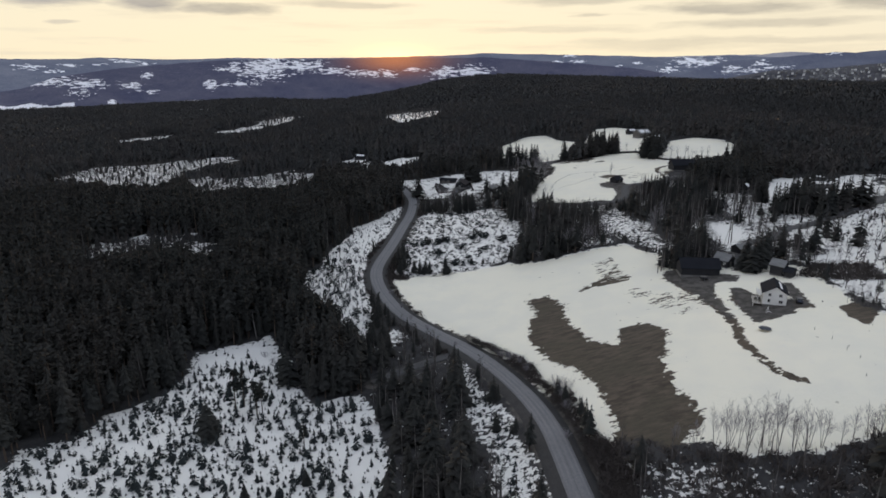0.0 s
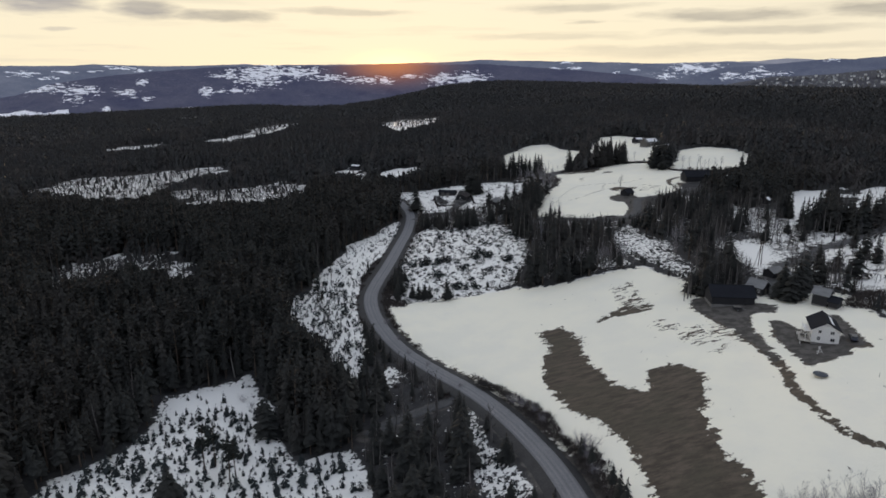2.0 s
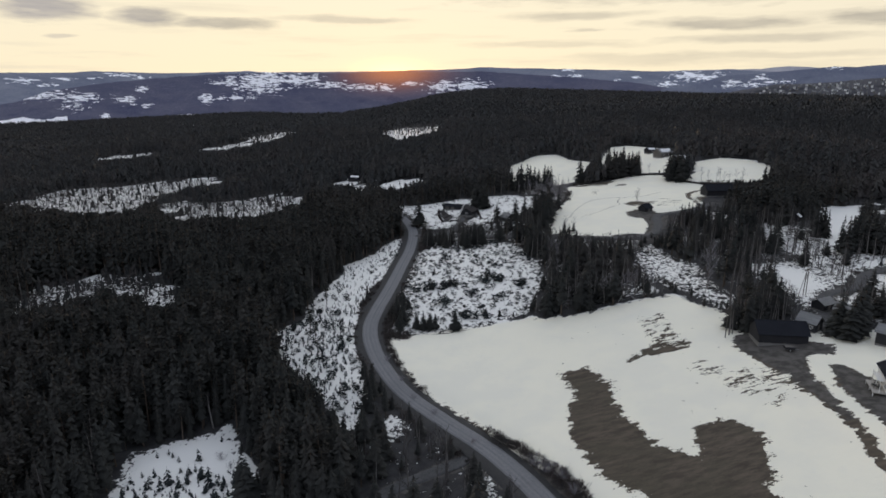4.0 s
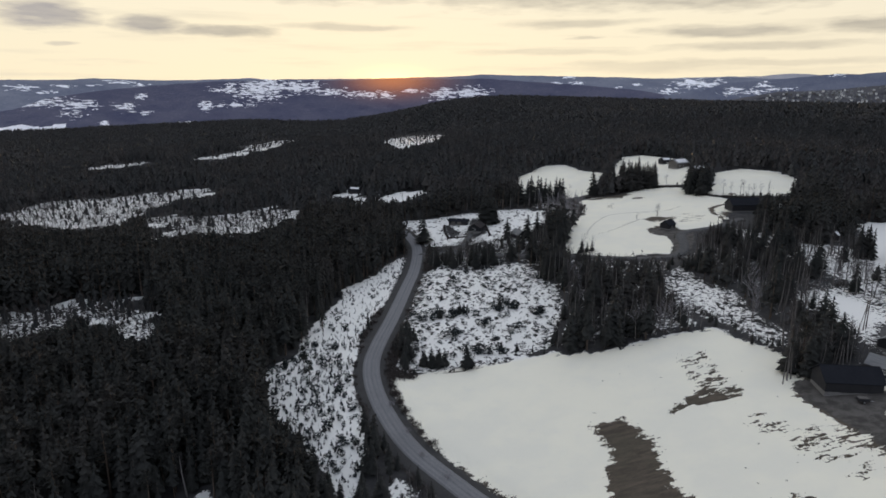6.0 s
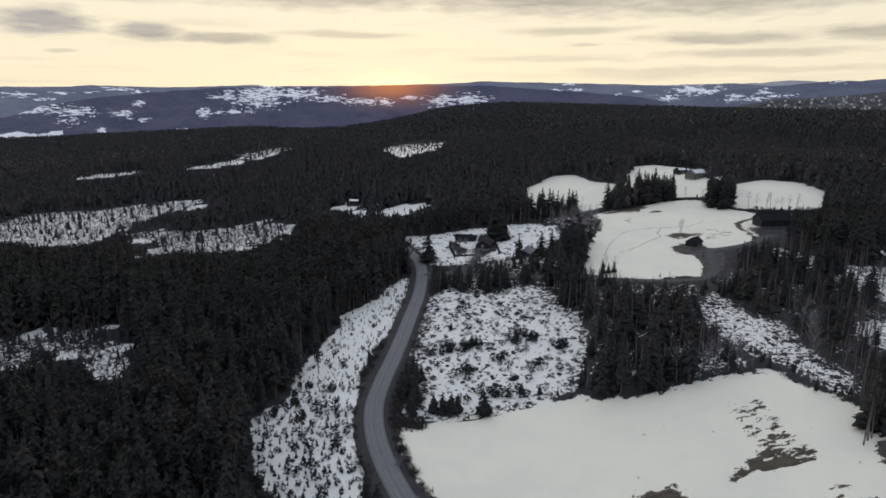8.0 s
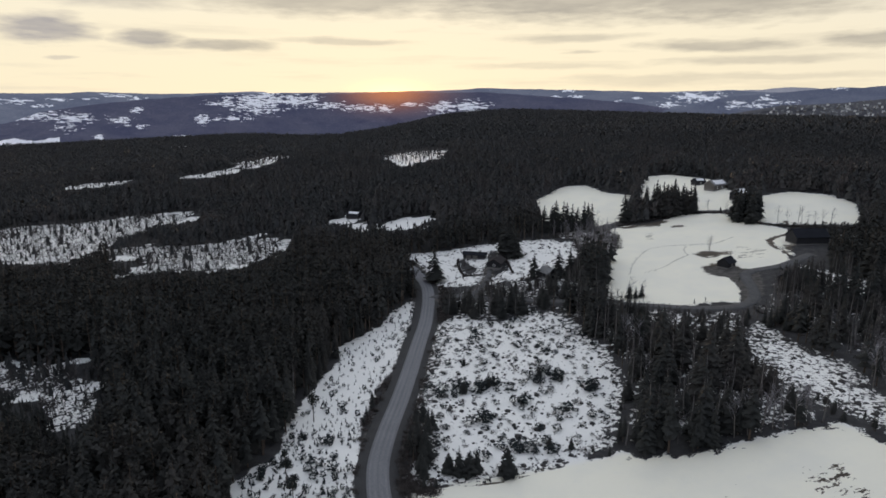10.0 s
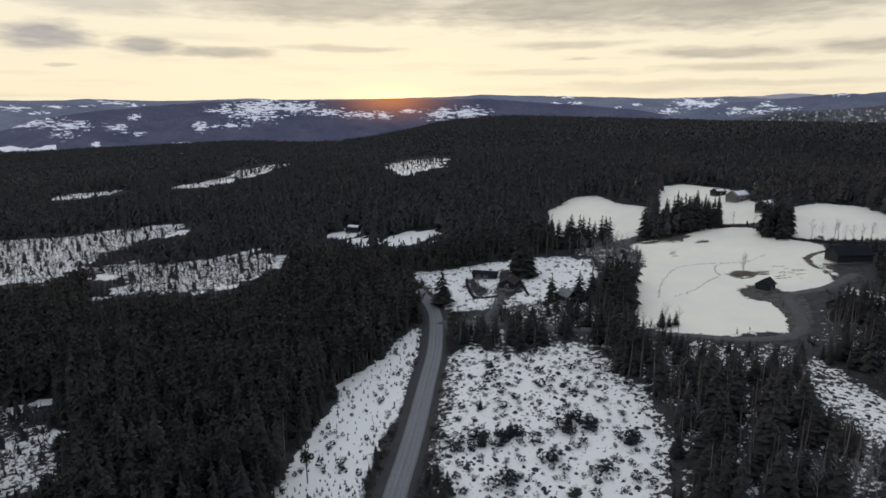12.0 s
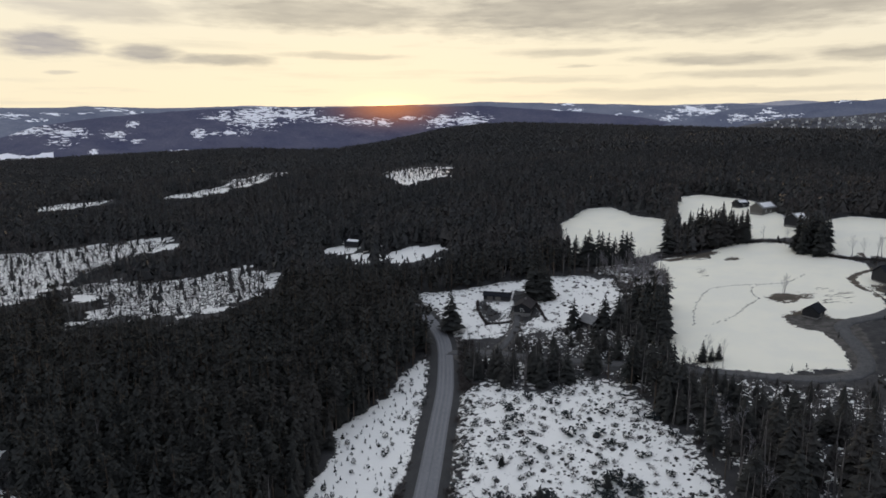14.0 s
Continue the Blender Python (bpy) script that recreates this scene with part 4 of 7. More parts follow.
def far_conifer(seed, n=20, spread=0.16, low=0.12, blunt=0.75):
    """A far conifer: overlapping hanging boughs round a stem, sharp or blunt at the head."""
    g, s = np.random.default_rng(seed), Shape()
    for i in range(n):
        q = (i + g.uniform(0, 1)) / n
        z = low + (0.97 - low) * q
        r = (spread * (1 - q) ** blunt + 0.02) * g.uniform(0.7, 1.25)
        t, half = i * 2.4 + g.uniform(-0.4, 0.4), g.uniform(0.45, 0.8)
        top = min(1.0, z + r * g.uniform(1.0, 1.7) + 0.03)
        s.tri((0, 0, top), (r * np.cos(t - half), r * np.sin(t - half), z - 0.3 * r), (r * np.cos(t + half), r * np.sin(t + half), z - 0.3 * r))
    return s.arrays()


def rounded(v):
    """Directions that turn a crown's boughs outwards and up, so that it shades as one soft mass."""
    n = np.column_stack([v[:, 0] / 0.11, v[:, 1] / 0.11, np.full(len(v), 0.75)])
    return n / np.linalg.norm(n, axis=1, keepdims=True)


def faced(shape):
    """The same tree with every bough facing outwards."""
    v, f, m = shape
    n = rounded(v)
    side = np.cross(v[f[:, 1]] - v[f[:, 0]], v[f[:, 2]] - v[f[:, 0]])
    turn = (side * (n[f[:, 0]] + n[f[:, 1]] + n[f[:, 2]])).sum(1) < 0
    f = np.where(turn[:, None], f[:, ::-1], f)
    return v, f, m


def pine(seed, clumps=16, low=0.5):
    """A pine: a bare stem under an open, clumped crown."""
    g, s = np.random.default_rng(seed), Shape()
    s.limb((0, 0, -0.02), (0.01, 0.005, 0.6), 0.013, 0.009, 1, 5)
    s.limb((0.01, 0.005, 0.6), (0.0, 0.0, 0.96), 0.009, 0.003, 1, 4)
    for i in range(clumps):
        z = g.uniform(low, 0.97)
        t, r = g.uniform(0, 2 * np.pi), g.uniform(0.02, 0.13) * (1 - 0.5 * (z - low) / (1 - low))
        c = np.array((r * np.cos(t), r * np.sin(t), z))
        s.limb((0, 0, z - 0.04), c, 0.004, 0.002, 1)
        size = g.uniform(0.035, 0.06)
        for k in range(14):
            d = g.normal(size=3)
            d /= np.linalg.norm(d)
            e = g.normal(size=3)
            e -= d * (e @ d)
            e /= np.linalg.norm(e)
            p = c + d * size * g.uniform(0.2, 0.9)
            s.tri(tuple(p - e * size * 0.5), tuple(p + e * size * 0.5), tuple(p + d * size * 0.9 + np.array((0, 0, 0.01))))
    return s.arrays()


def birch(seed, stems=1, limbs=12, twigs=6, subs=4, lean=0.06, thick=1.0):
    """A bare birch: stems, rising limbs and a haze of ever finer twigs."""
    g, s = np.random.default_rng(seed), Shape()

    def sprig(a, d, length, half, m=2):
        w = np.cross(d, g.normal(size=3))
        w *= half / (np.linalg.norm(w) + 1e-9)
        s.tri(a - w, a + w, a + d * length, m)

    def bent(d, by, lift):
        e = d + g.normal(size=3) * by + np.array((0, 0, lift))
        return e / np.linalg.norm(e)

    for j in range(stems):
        t = 2 * np.pi * j / max(1, stems) + g.uniform(-0.5, 0.5)
        out = lean if stems == 1 else g.uniform(0.04, 0.15)
        foot = np.array((0.012 * np.cos(t), 0.012 * np.sin(t), -0.02)) if stems > 1 else np.array((0, 0, -0.02))
        tall = g.uniform(0.75, 1.0) if j else 1.0
        head = np.array((out * np.cos(t), out * np.sin(t), tall))
        knee = foot + (head - foot) * 0.5 + np.array((0.2 * out * np.cos(t), 0.2 * out * np.sin(t), 0.02))
        r0 = 0.010 * thick
        s.limb(foot, knee, r0, r0 * 0.6, 1, 4)
        s.limb(knee, head, r0 * 0.6, r0 * 0.08, 1, 3)
        for i in range(limbs):
            q = 0.33 + 0.63 * (i + g.uniform(0, 1)) / limbs
            p = foot + (knee - foot) * (q / 0.5) if q < 0.5 else knee + (head - knee) * ((q - 0.5) / 0.5)
            a = g.uniform(0, 2 * np.pi)
            length = (0.07 + 0.33 * (1 - q) ** 0.8) * g.uniform(0.75, 1.15) * (1 if stems == 1 else 0.8)
            d = np.array((np.cos(a), np.sin(a), g.uniform(0.9, 2.1)))
            d /= np.linalg.norm(d)
            s.limb(p, p + d * length, 0.0021 * thick, 0.0006 * thick, 2)
            for k in range(twigs):
                b = p + d * length * (0.15 + 0.85 * (k + g.uniform(0, 1)) / twigs)
                e = bent(d, 0.30, 0.08)
                tl = length * g.uniform(0.30, 0.55)
                sprig(b, e, tl, 0.0011 * thick)
                for n in range(subs):
                    sprig(b + e * tl * (0.1 + 0.85 * (n + g.uniform(0, 1)) / subs), bent(e, 0.36, -0.02), tl * g.uniform(0.3, 0.6), 0.0007 * thick)
    return s.arrays()


def bush(seed, stems=24, twigs=26):
    """A bare rounded bush: many stems from one foot, as wide as high."""
    g, s = np.random.default_rng(seed), Shape()
    for j in range(stems):
        t, tilt = g.uniform(0, 2 * np.pi), g.uniform(0.05, 0.95)
        d = np.array((np.cos(t) * tilt, np.sin(t) * tilt, g.uniform(0.7, 1.0)))
        d *= g.uniform(0.75, 1.0) / np.linalg.norm(d)
        s.limb((0.06 * np.cos(t), 0.06 * np.sin(t), -0.03), d * 0.55, 0.007, 0.004, 2)
        s.limb(d * 0.55, d, 0.004, 0.001, 2)
        for _ in range(twigs):
            b = d * g.uniform(0.35, 0.95)
            e = d * 0.6 + g.normal(size=3) * 0.4
            tip = b + e * g.uniform(0.2, 0.45)
            w = np.cross(e, g.normal(size=3))
            w *= 0.0026 / (np.linalg.norm(w) + 1e-9)
            s.tri(b - w, b + w, tip, 2)
    return s.arrays()


def broom(seed, n=11, wide=0.24, low=0.25, half=0.030):
    """A far leafless crown: a stem and slender boughs fanned into an oval."""
    g, s = np.random.default_rng(seed), Shape()
    for k in range(2):
        a = np.pi * k / 2
        w = np.array((np.cos(a), np.sin(a), 0)) * 0.018
        s.tri(np.array((0, 0, -0.02)) - w, np.array((0, 0, -0.02)) + w, (0, 0, 0.8), 1)
    for _ in range(n):
        q, t = g.uniform(low, 0.9), g.uniform(0, 2 * np.pi)
        out = wide * np.sqrt(max(0.05, 1 - ((q - 0.5) / 0.55) ** 2)) * g.uniform(0.5, 1.1)
        a = np.array((0, 0, q - 0.08))
        b = np.array((out * np.cos(t), out * np.sin(t), min(1.0, q + g.uniform(0.1, 0.25))))
        w = np.cross(b - a, g.normal(size=3))
        w *= half / (np.linalg.norm(w) + 1e-9)
        mid = a + (b - a) * g.uniform(0.4, 0.7)
        s.tri(a, mid + w, b, 2)
        s.tri(mid - w, a * 0.5 + mid * 0.5, b + g.normal(size=3) * 0.05, 2)
    return s.arrays()


def clump(seed, n=30, wide=0.34, low=0.15, stem=True):
    """A rounded ragged crown of many small facets: far pine, or a dense young bush."""
    g, s = np.random.default_rng(seed), Shape()
    if stem:
        s.limb((0, 0, -0.03), (0, 0, 0.6), 0.03, 0.012, 1)
    for _ in range(n):
        d = g.normal(size=3)
        d /= np.linalg.norm(d)
        c = np.array((d[0] * wide, d[1] * wide, low + (1 - low) * (0.5 + 0.46 * d[2]))) * (1, 1, 1)
        c[:2] *= g.uniform(0.5, 1.05)
        e, f = g.normal(size=3) * 0.10, g.normal(size=3) * 0.10
        s.tri(c - e, c + e, c + f + np.array((0, 0, 0.10)), 0)
    return s.arrays()


def tuft(seed, blades=54):
    """Low tangled brush, wider than high: fine stems leaning every way."""
    g, s = np.random.default_rng(seed), Shape()
    for _ in range(blades):
        t, r = g.uniform(0, 2 * np.pi), 0.95 * g.uniform(0, 1) ** 0.7
        p = np.array((r * np.cos(t), r * np.sin(t), -0.05))
        d = np.array((g.normal() * 0.35, g.normal() * 0.35, g.uniform(0.35, 1.0) * (1.1 - 0.55 * r)))
        a = g.uniform(0, np.pi)
        w = np.array((np.cos(a), np.sin(a), 0)) * g.uniform(0.03, 0.085)
        s.tri(p - w, p + w, p + d)
    return s.arrays()


def clod(seed, n=7):
    """A lump: stump, stone or heap of brash, irregular and half sunk."""
    g, s = np.random.default_rng(seed), Shape()
    low = [(np.cos(2 * np.pi * k / n) * g.uniform(0.7, 1.2), np.sin(2 * np.pi * k / n) * g.uniform(0.7, 1.2), -0.15) for k in range(n)]
    mid = [(x * g.uniform(0.6, 0.95), y * g.uniform(0.6, 0.95), g.uniform(0.25, 0.6)) for x, y, _ in low]
    top = (g.uniform(-0.2, 0.2), g.uniform(-0.2, 0.2), g.uniform(0.6, 0.95))
    for k in range(n):
        q = (k + 1) % n
        s.tri(low[k], low[q], mid[q])
        s.tri(low[k], mid[q], mid[k])
        s.tri(mid[k], mid[q], top)
    return s.arrays()


def shade_along(me, directions):
    me.attributes.new("custom_normal", "FLOAT_VECTOR", "POINT").data.foreach_set("vector", np.asarray(directions, np.float32).ravel())
    me.update()


def scatter(name, shapes, x, y, tall, mats, label, category, wide=1.0, lift=0.0, soft=False):
    """One object of many plants, each of the shapes turned and sized at random."""
    if not len(x):
        return
    z = height(x, y) + lift
    pick = rng.integers(0, len(shapes), len(x))
    vs, fs, ms, ts, ns, base = [], [], [], [], [], 0
    for i, (v, f, m) in enumerate(shapes):
        k = np.where(pick == i)[0]
        if not len(k):
            continue
        t, h = rng.uniform(0, 2 * np.pi, len(k)), tall[k]
        w = h * wide * rng.uniform(0.85, 1.2, len(k))
        c, n = np.cos(t)[:, None], np.sin(t)[:, None]
        X = (v[:, 0] * c - v[:, 1] * n) * w[:, None] + x[k][:, None]
        Y = (v[:, 0] * n + v[:, 1] * c) * w[:, None] + y[k][:, None]
        Z = v[:, 2] * h[:, None] + z[k][:, None]
        vs.append(np.stack([X, Y, Z], -1).reshape(-1, 3))
        if soft:
            u = rounded(v)
            ns.append(np.stack([u[:, 0] * c - u[:, 1] * n, u[:, 0] * n + u[:, 1] * c, np.tile(u[:, 2], (len(k), 1))], -1).reshape(-1, 3))
        fs.append((f[None] + (np.arange(len(k)) * len(v))[:, None, None] + base).reshape(-1, 3))
        ms.append(np.tile(m, len(k)))
        ts.append(np.repeat(rng.uniform(0, 1, len(k)), len(v)))
        base += len(k) * len(v)
    me = mesh_of(name, np.concatenate(vs), np.concatenate(fs), mats, np.concatenate(ms))
    give(me, "tint", np.concatenate(ts))
    if soft:
        shade_along(me, np.concatenate(ns))
    return tagged(new(name, me), label, category, kind="stuff")


def split_tree(name, shape, mats, label, category):
    """A tree as an Empty with a trunk and a crown, one metre high, at the origin."""
    v, f, m = shape
    root = tagged(new(name), label, category)
    for piece, test in (("trunk", m == 1), ("crown", m != 1)):
        faces = f[test]
        used = np.unique(faces)
        back = np.zeros(len(v), int)
        back[used] = np.arange(len(used))
        me = mesh_of(piece, v[used], back[faces], [mats[1] if piece == "trunk" else mats[0]])
        give(me, "tint", np.full(len(used), 0.5))
        if piece == "crown" and mats[0] is M_SPRUCE:
            shade_along(me, rounded(v[used]))
        part(piece, me, root)
    return root


def plant(models, x, y, tall, group="", wide=1.0, label=""):
    """Trees as things of their own. The first use of a model moves it to its place."""
    for i, (a, b, h) in enumerate(zip(x, y, tall)):
        k = int(rng.integers(0, len(models)))
        w = h * wide * rng.uniform(0.9, 1.15)
        m = Matrix.LocRotScale((a, b, up(a, b) - 0.05), Euler((rng.uniform(-0.03, 0.03), rng.uniform(-0.03, 0.03), rng.uniform(0, 6.28))), (w, w, h))
        if models[k] not in PLACED:
            models[k].matrix_basis = m
            PLACED.append(models[k])
            ob = models[k]
        else:
            ob = copy_thing(models[k], Matrix.Identity(4))
            ob.matrix_basis = m
        tagged(ob, label, "", group)


PLACED = []
SPRUCES = [faced(spruce_boughs(s, 15 + s % 3, 9, 0.125 + 0.012 * (s % 3), 0.06 + 0.03 * (s % 3))) for s in range(4)]
SPRUCES_EDGE = [faced(spruce_boughs(20 + s, 14, 9, 0.13, 0.22 + 0.06 * s)) for s in range(3)]
NEAR_WOOD = SPRUCES + [faced(pine(26 + s, 17, 0.45)) for s in range(2)]
SPRUCES_MID = [faced(spruce_boughs(30 + s, 9, 6, 0.12 + 0.013 * s, 0.15)) for s in range(4)] + [faced(pine(36 + s, 11, 0.45)) for s in range(2)]
SPRUCES_FAR = [faced(far_conifer(40 + s, 20, 0.15 + 0.02 * s)) for s in range(4)] + [faced(far_conifer(46 + s, 20, 0.17, 0.25, 0.4)) for s in range(2)]
SPRUCES_TINY = [faced(far_conifer(50 + s, 8, 0.20 + 0.03 * s)) for s in range(3)] + [faced(far_conifer(56 + s, 8, 0.24, 0.2, 0.4)) for s in range(3)]
SCRUB = [clump(140 + s, 60, 0.55, 0.0) for s in range(4)]
SAPLINGS = [spruce_boughs(60 + s, 6, 7, 0.27 + 0.03 * s, 0.03, 0.5) for s in range(4)]
PINES = [pine(70 + s) for s in range(3)]
BIRCHES = [birch(80 + s, 1, 14, 8, 5, thick=1.15) for s in range(3)]
BIRCH_CLUMPS = [birch(90 + s, 2 + s, 16, 11, 6, thick=0.6) for s in range(3)]
BIRCHES_MID = [birch(100 + s, 1, 10, 5, 3, thick=2.3) for s in range(4)]
BIRCHES_FAR = [broom(105 + s) for s in range(4)]
BUSHES = [bush(110 + s) for s in range(3)]
TUFTS = [tuft(120 + s) for s in range(4)]
CLODS = [clod(130 + s) for s in range(5)]
MATS_SPRUCE, MATS_PINE, MATS_BIRCH, MATS_BUSH = [M_SPRUCE, M_BARK, M_SPRUCE], [M_PINE, M_BARK, M_PINE], [M_TWIG, M_BIRCH, M_TWIG], [M_TWIG, M_BARK, M_TWIG]
MATS_DARKBIRCH = [M_WOODTWIG, M_GREYBARK, M_WOODTWIG]
MATS_FARBIRCH = [M_FARTWIG, M_FARTWIG, M_FARTWIG]


def sown(x0, x1, y0, y1, gap):
    """Places on a jittered grid."""
    gx, gy = np.meshgrid(np.arange(x0, x1, gap), np.arange(y0, y1, gap))
    n = gx.size
    return gx.ravel() + rng.uniform(-0.45, 0.45, n) * gap, gy.ravel() + rng.uniform(-0.45, 0.45, n) * gap


def in_sight(x, y, margin=5.0):
    """Within the wedge of country that the flight looks over."""
    ok = np.zeros(len(x), bool)
    for e in (0.0, 92.0, 183.0):
        az = np.degrees(np.arctan2(x, y - e)) - 7.6
        ok |= (np.abs(az) < 35.8 + margin) & (y > e + 60)
    return ok


def clear_of(x, y):
    """How far outside all open ground, roads and yards a place is (positive: in the woods)."""
    d = np.full(len(x), 1e9)
    for outline in GLADES + [YARD, YARD_HOUSE, DRIVE]:
        d = np.minimum(d, -(glade(outline, x, y) if outline in GLADES else sdf(outline, x, y)))
    d = np.minimum(d, off_line(ROAD, x, y) - 6.0)
    for line in (SIDE_ROAD, RIGHT_ROAD, CABIN_DRIVE, FOREST_TRACK):
        d = np.minimum(d, off_line(line, x, y) - 3.2)
    for bx, by, br in STEADS:
        d = np.minimum(d, np.hypot(x - bx, y - by) - br)
    return d


# farmsteads that the woods keep clear of: x, y, radius
STEADS = ((122, 206, 9), (134.5, 209, 4), (145, 192, 6), (149, 222, 4), (156, 372, 6), (215, 398, 13), (206, 384, 10), (197, 372, 8), (221, 333, 5), (216, 324, 4), (83.5, 391, 6), (62, 418, 12), (240, 521, 10), (238, 489, 9), (-4, 556, 8), (228, 392, 6), (116, 208, 6), (126, 218, 4), (150, 343, 9), (163, 352, 9), (168, 346, 6))


def lines_of_view():
    """A raster of the ground that lies open to view: glades, roads and yards."""
    gx, gy = np.meshgrid(np.arange(-300, 420, 2.0), np.arange(60, 1100, 2.0))
    x, y = gx.ravel(), gy.ravel()
    free = (off_line(ROAD, x, y) < 4.5) & (y < 408)
    free |= off_line(SIDE_ROAD[7:], x, y) < 2.5
    for outline in GLADES:
        ragged = outline in FRAYED
        free |= (glade(outline, x, y) > 1.0) & (~np.full(len(x), ragged) | (wavy(x * 2.1 + 4, y * 2.1) > -0.25))
    return free.reshape(gx.shape)


FREE = lines_of_view()


def capped(x, y, tall):
    """Heights kept down where taller trees would screen the open ground behind them from the hill opposite."""
    z = height(x, y)
    most = np.full(len(x), 99.0)
    for e in (0.0, 40.0, 92.0, 140.0, 183.0):
        r = np.hypot(x, y - e)
        ux, uy, fall = x / r, (y - e) / r, (87 - z) / r
        seen = (fall < 0.70) & (y > e + 60)
        for s in np.arange(3, 95, 3.0):
            px, py = x + ux * s, y + uy * s
            i, j = ((py - 60) / 2).astype(int), ((px + 300) / 2).astype(int)
            ok = (i >= 0) & (i < FREE.shape[0]) & (j >= 0) & (j < FREE.shape[1])
            hit = np.zeros(len(x), bool)
            hit[ok] = FREE[i[ok], j[ok]]
            rise = (height(px, py) - z) if s < 4 or s % 12 < 3 else rise
            cap = s * fall * 0.95 + np.clip(rise, -6, 6) + 1.2
            most = np.where(hit & seen, np.minimum(most, cap), most)
    return np.minimum(tall, most)


# a shrubby gap in the woods above the cabin meadow
THIN_BELT = [(100, 458), (104, 476), (125, 473), (152, 482), (160, 470), (142, 459), (138, 437), (132, 422), (119, 401), (105, 399), (107, 420), (112, 445)]


def build_woods():
    # near belt: spruces of boughs; the front rows along the glades are things of their own
    x, y = sown(-260, 330, 60, 470, 3.1)
    d = clear_of(x, y)
    near = np.hypot(x, y - np.clip(y - 120, 0, 183))
    keep = in_sight(x, y) & (d > 0.6) & (near < 330)
    bw, mb, brow = sdf(BIRCH_WOOD, x, y) > 0, (sdf(MIXED_BELT, x, y) > 0) | (sdf(LOWER_WOOD, x, y) > 0), sdf(WOODED_BROW, x, y) > -4.5
    lw = sdf(LOWER_WOOD, x, y) > 0
    dice = rng.uniform(0, 1, len(x))
    leafless = keep & ((bw & (dice < np.where(x < 165, 0.52, 0.30))) | (mb & (dice < 0.34)) | (brow & (dice < 0.26)) | (~(bw | mb | brow) & (dice < 0.03)))
    conifer = keep & ~leafless & ((~(bw | mb | brow)) & (dice < 0.92) | (bw & (dice > 0.955)) | (mb & (dice > 0.70)))
    band = sdf([(26, 395), (-12, 345), (-35, 262), (-24, 232), (-3, 202), (15, 198), (25, 182), (24, 140), (4, 140), (-4, 172), (-16, 172), (-36, 215), (-62, 205), (-110, 130), (-260, 130), (-260, 470), (20, 470)], x, y) > 0
    tall = np.where(band, rng.normal(16.0, 2.2, len(x)), rng.normal(12.0, 2.6, len(x)))
    tall = np.where(mb, rng.normal(11.5, 2.5, len(x)), tall)
    tall = np.where(lw, rng.normal(9.5, 2.5, len(x)), tall)
    tall = np.clip(np.where(bw, rng.normal(10, 2.6, len(x)), tall), 4.0, 21)
    tall = capped(x, y, tall)
    conifer &= (tall > 2.2) & (sdf(THIN_BELT, x, y) < 0)
    front = conifer & (d < 3.6) & (near < 250) & (rng.uniform(0, 1, len(x)) < 0.62)
    k = np.where(front)[0][:175]
    front[:] = False
    front[k] = True
    models = [split_tree("spruce_tree", s, MATS_SPRUCE, "dark green spruce at the edge of a snowy clearing", "spruce tree") for s in SPRUCES_EDGE + SPRUCES[:1]]
    plant(models, x[k], y[k], tall[k], "spruces along the woodland edge", 1.25, label="dark spruce with a bare lower trunk at the wood's edge")
    rest = conifer & ~front
    belt = rest & (mb | bw)
    scatter("belt_spruces", SPRUCES, x[belt], y[belt], tall[belt], MATS_SPRUCE, "broad dark spruces in the open mixed wood", "spruces", 1.95, soft=True)
    rest &= ~belt
    fine = rest & (near < 175)
    tall = np.where(rest & (tall > 9), tall * (1 + 0.12 * np.clip(wavy(x * 1.7, y * 1.7), -1, 1)), tall)
    scatter("near_spruce_wood", NEAR_WOOD, x[fine], y[fine], tall[fine], MATS_SPRUCE, "dense dark wood of spruces and pines beside the road", "forest", 1.2, soft=True)
    coarse = rest & ~fine
    scatter("middle_spruce_wood", SPRUCES_MID, x[coarse], y[coarse], tall[coarse], MATS_SPRUCE, "dense dark spruce forest", "forest", 1.25, soft=True)
    leafless &= tall > 3.0
    h = np.clip(np.where(brow, rng.normal(6.5, 1.5, len(x)), rng.normal(12.5, 2.5, len(x))), 3, 17)
    h = np.minimum(h, np.maximum(tall + 1.0, 3))
    scatter("birch_wood", BIRCHES_MID, x[leafless], y[leafless], h[leafless], MATS_DARKBIRCH, "leafless brown birch wood among the spruces", "birch wood")
    # brush under the leafless woods
    u = keep & (bw | mb | brow) & (rng.uniform(0, 1, len(x)) < np.where(brow, 0.95, np.where(bw, 0.3, 0.45)))
    scatter("undergrowth", TUFTS, x[u], y[u], rng.uniform(0.5, 1.6, u.sum()) * np.where(brow[u], 1.9, 1.0), [M_BRUSH], "low brown undergrowth poking through old snow", "undergrowth", 1.1)
    # farther belts
    x, y = sown(-640, 860, 290, 960, 4.2)
    d = clear_of(x, y)
    near = np.hypot(x, y - np.clip(y - 120, 0, 183))
    keep = in_sight(x, y, 2) & (d > 0.5) & (near >= 330) & (near < 820) | in_sight(x, y, 2) & (d > 0.5) & (y >= 470) & (near < 820)
    dice = rng.uniform(0, 1, len(x))
    tall = np.clip(rng.normal(11.5, 2.2, len(x)), 5, 17)
    tall = capped(x, y, tall)
    keep &= tall > 2.5
    leafless = keep & (dice < 0.12 + 0.30 * ((x > 60) & (y < 660)) + 0.15 * (x < -40))
    scatter("far_birch_wood", BIRCHES_FAR, x[leafless], y[leafless], tall[leafless] * 0.95, MATS_FARBIRCH, "leafless birches scattered through the far forest", "birch wood")
    keep &= ~leafless & (sdf(THIN_BELT, x, y) < 0)
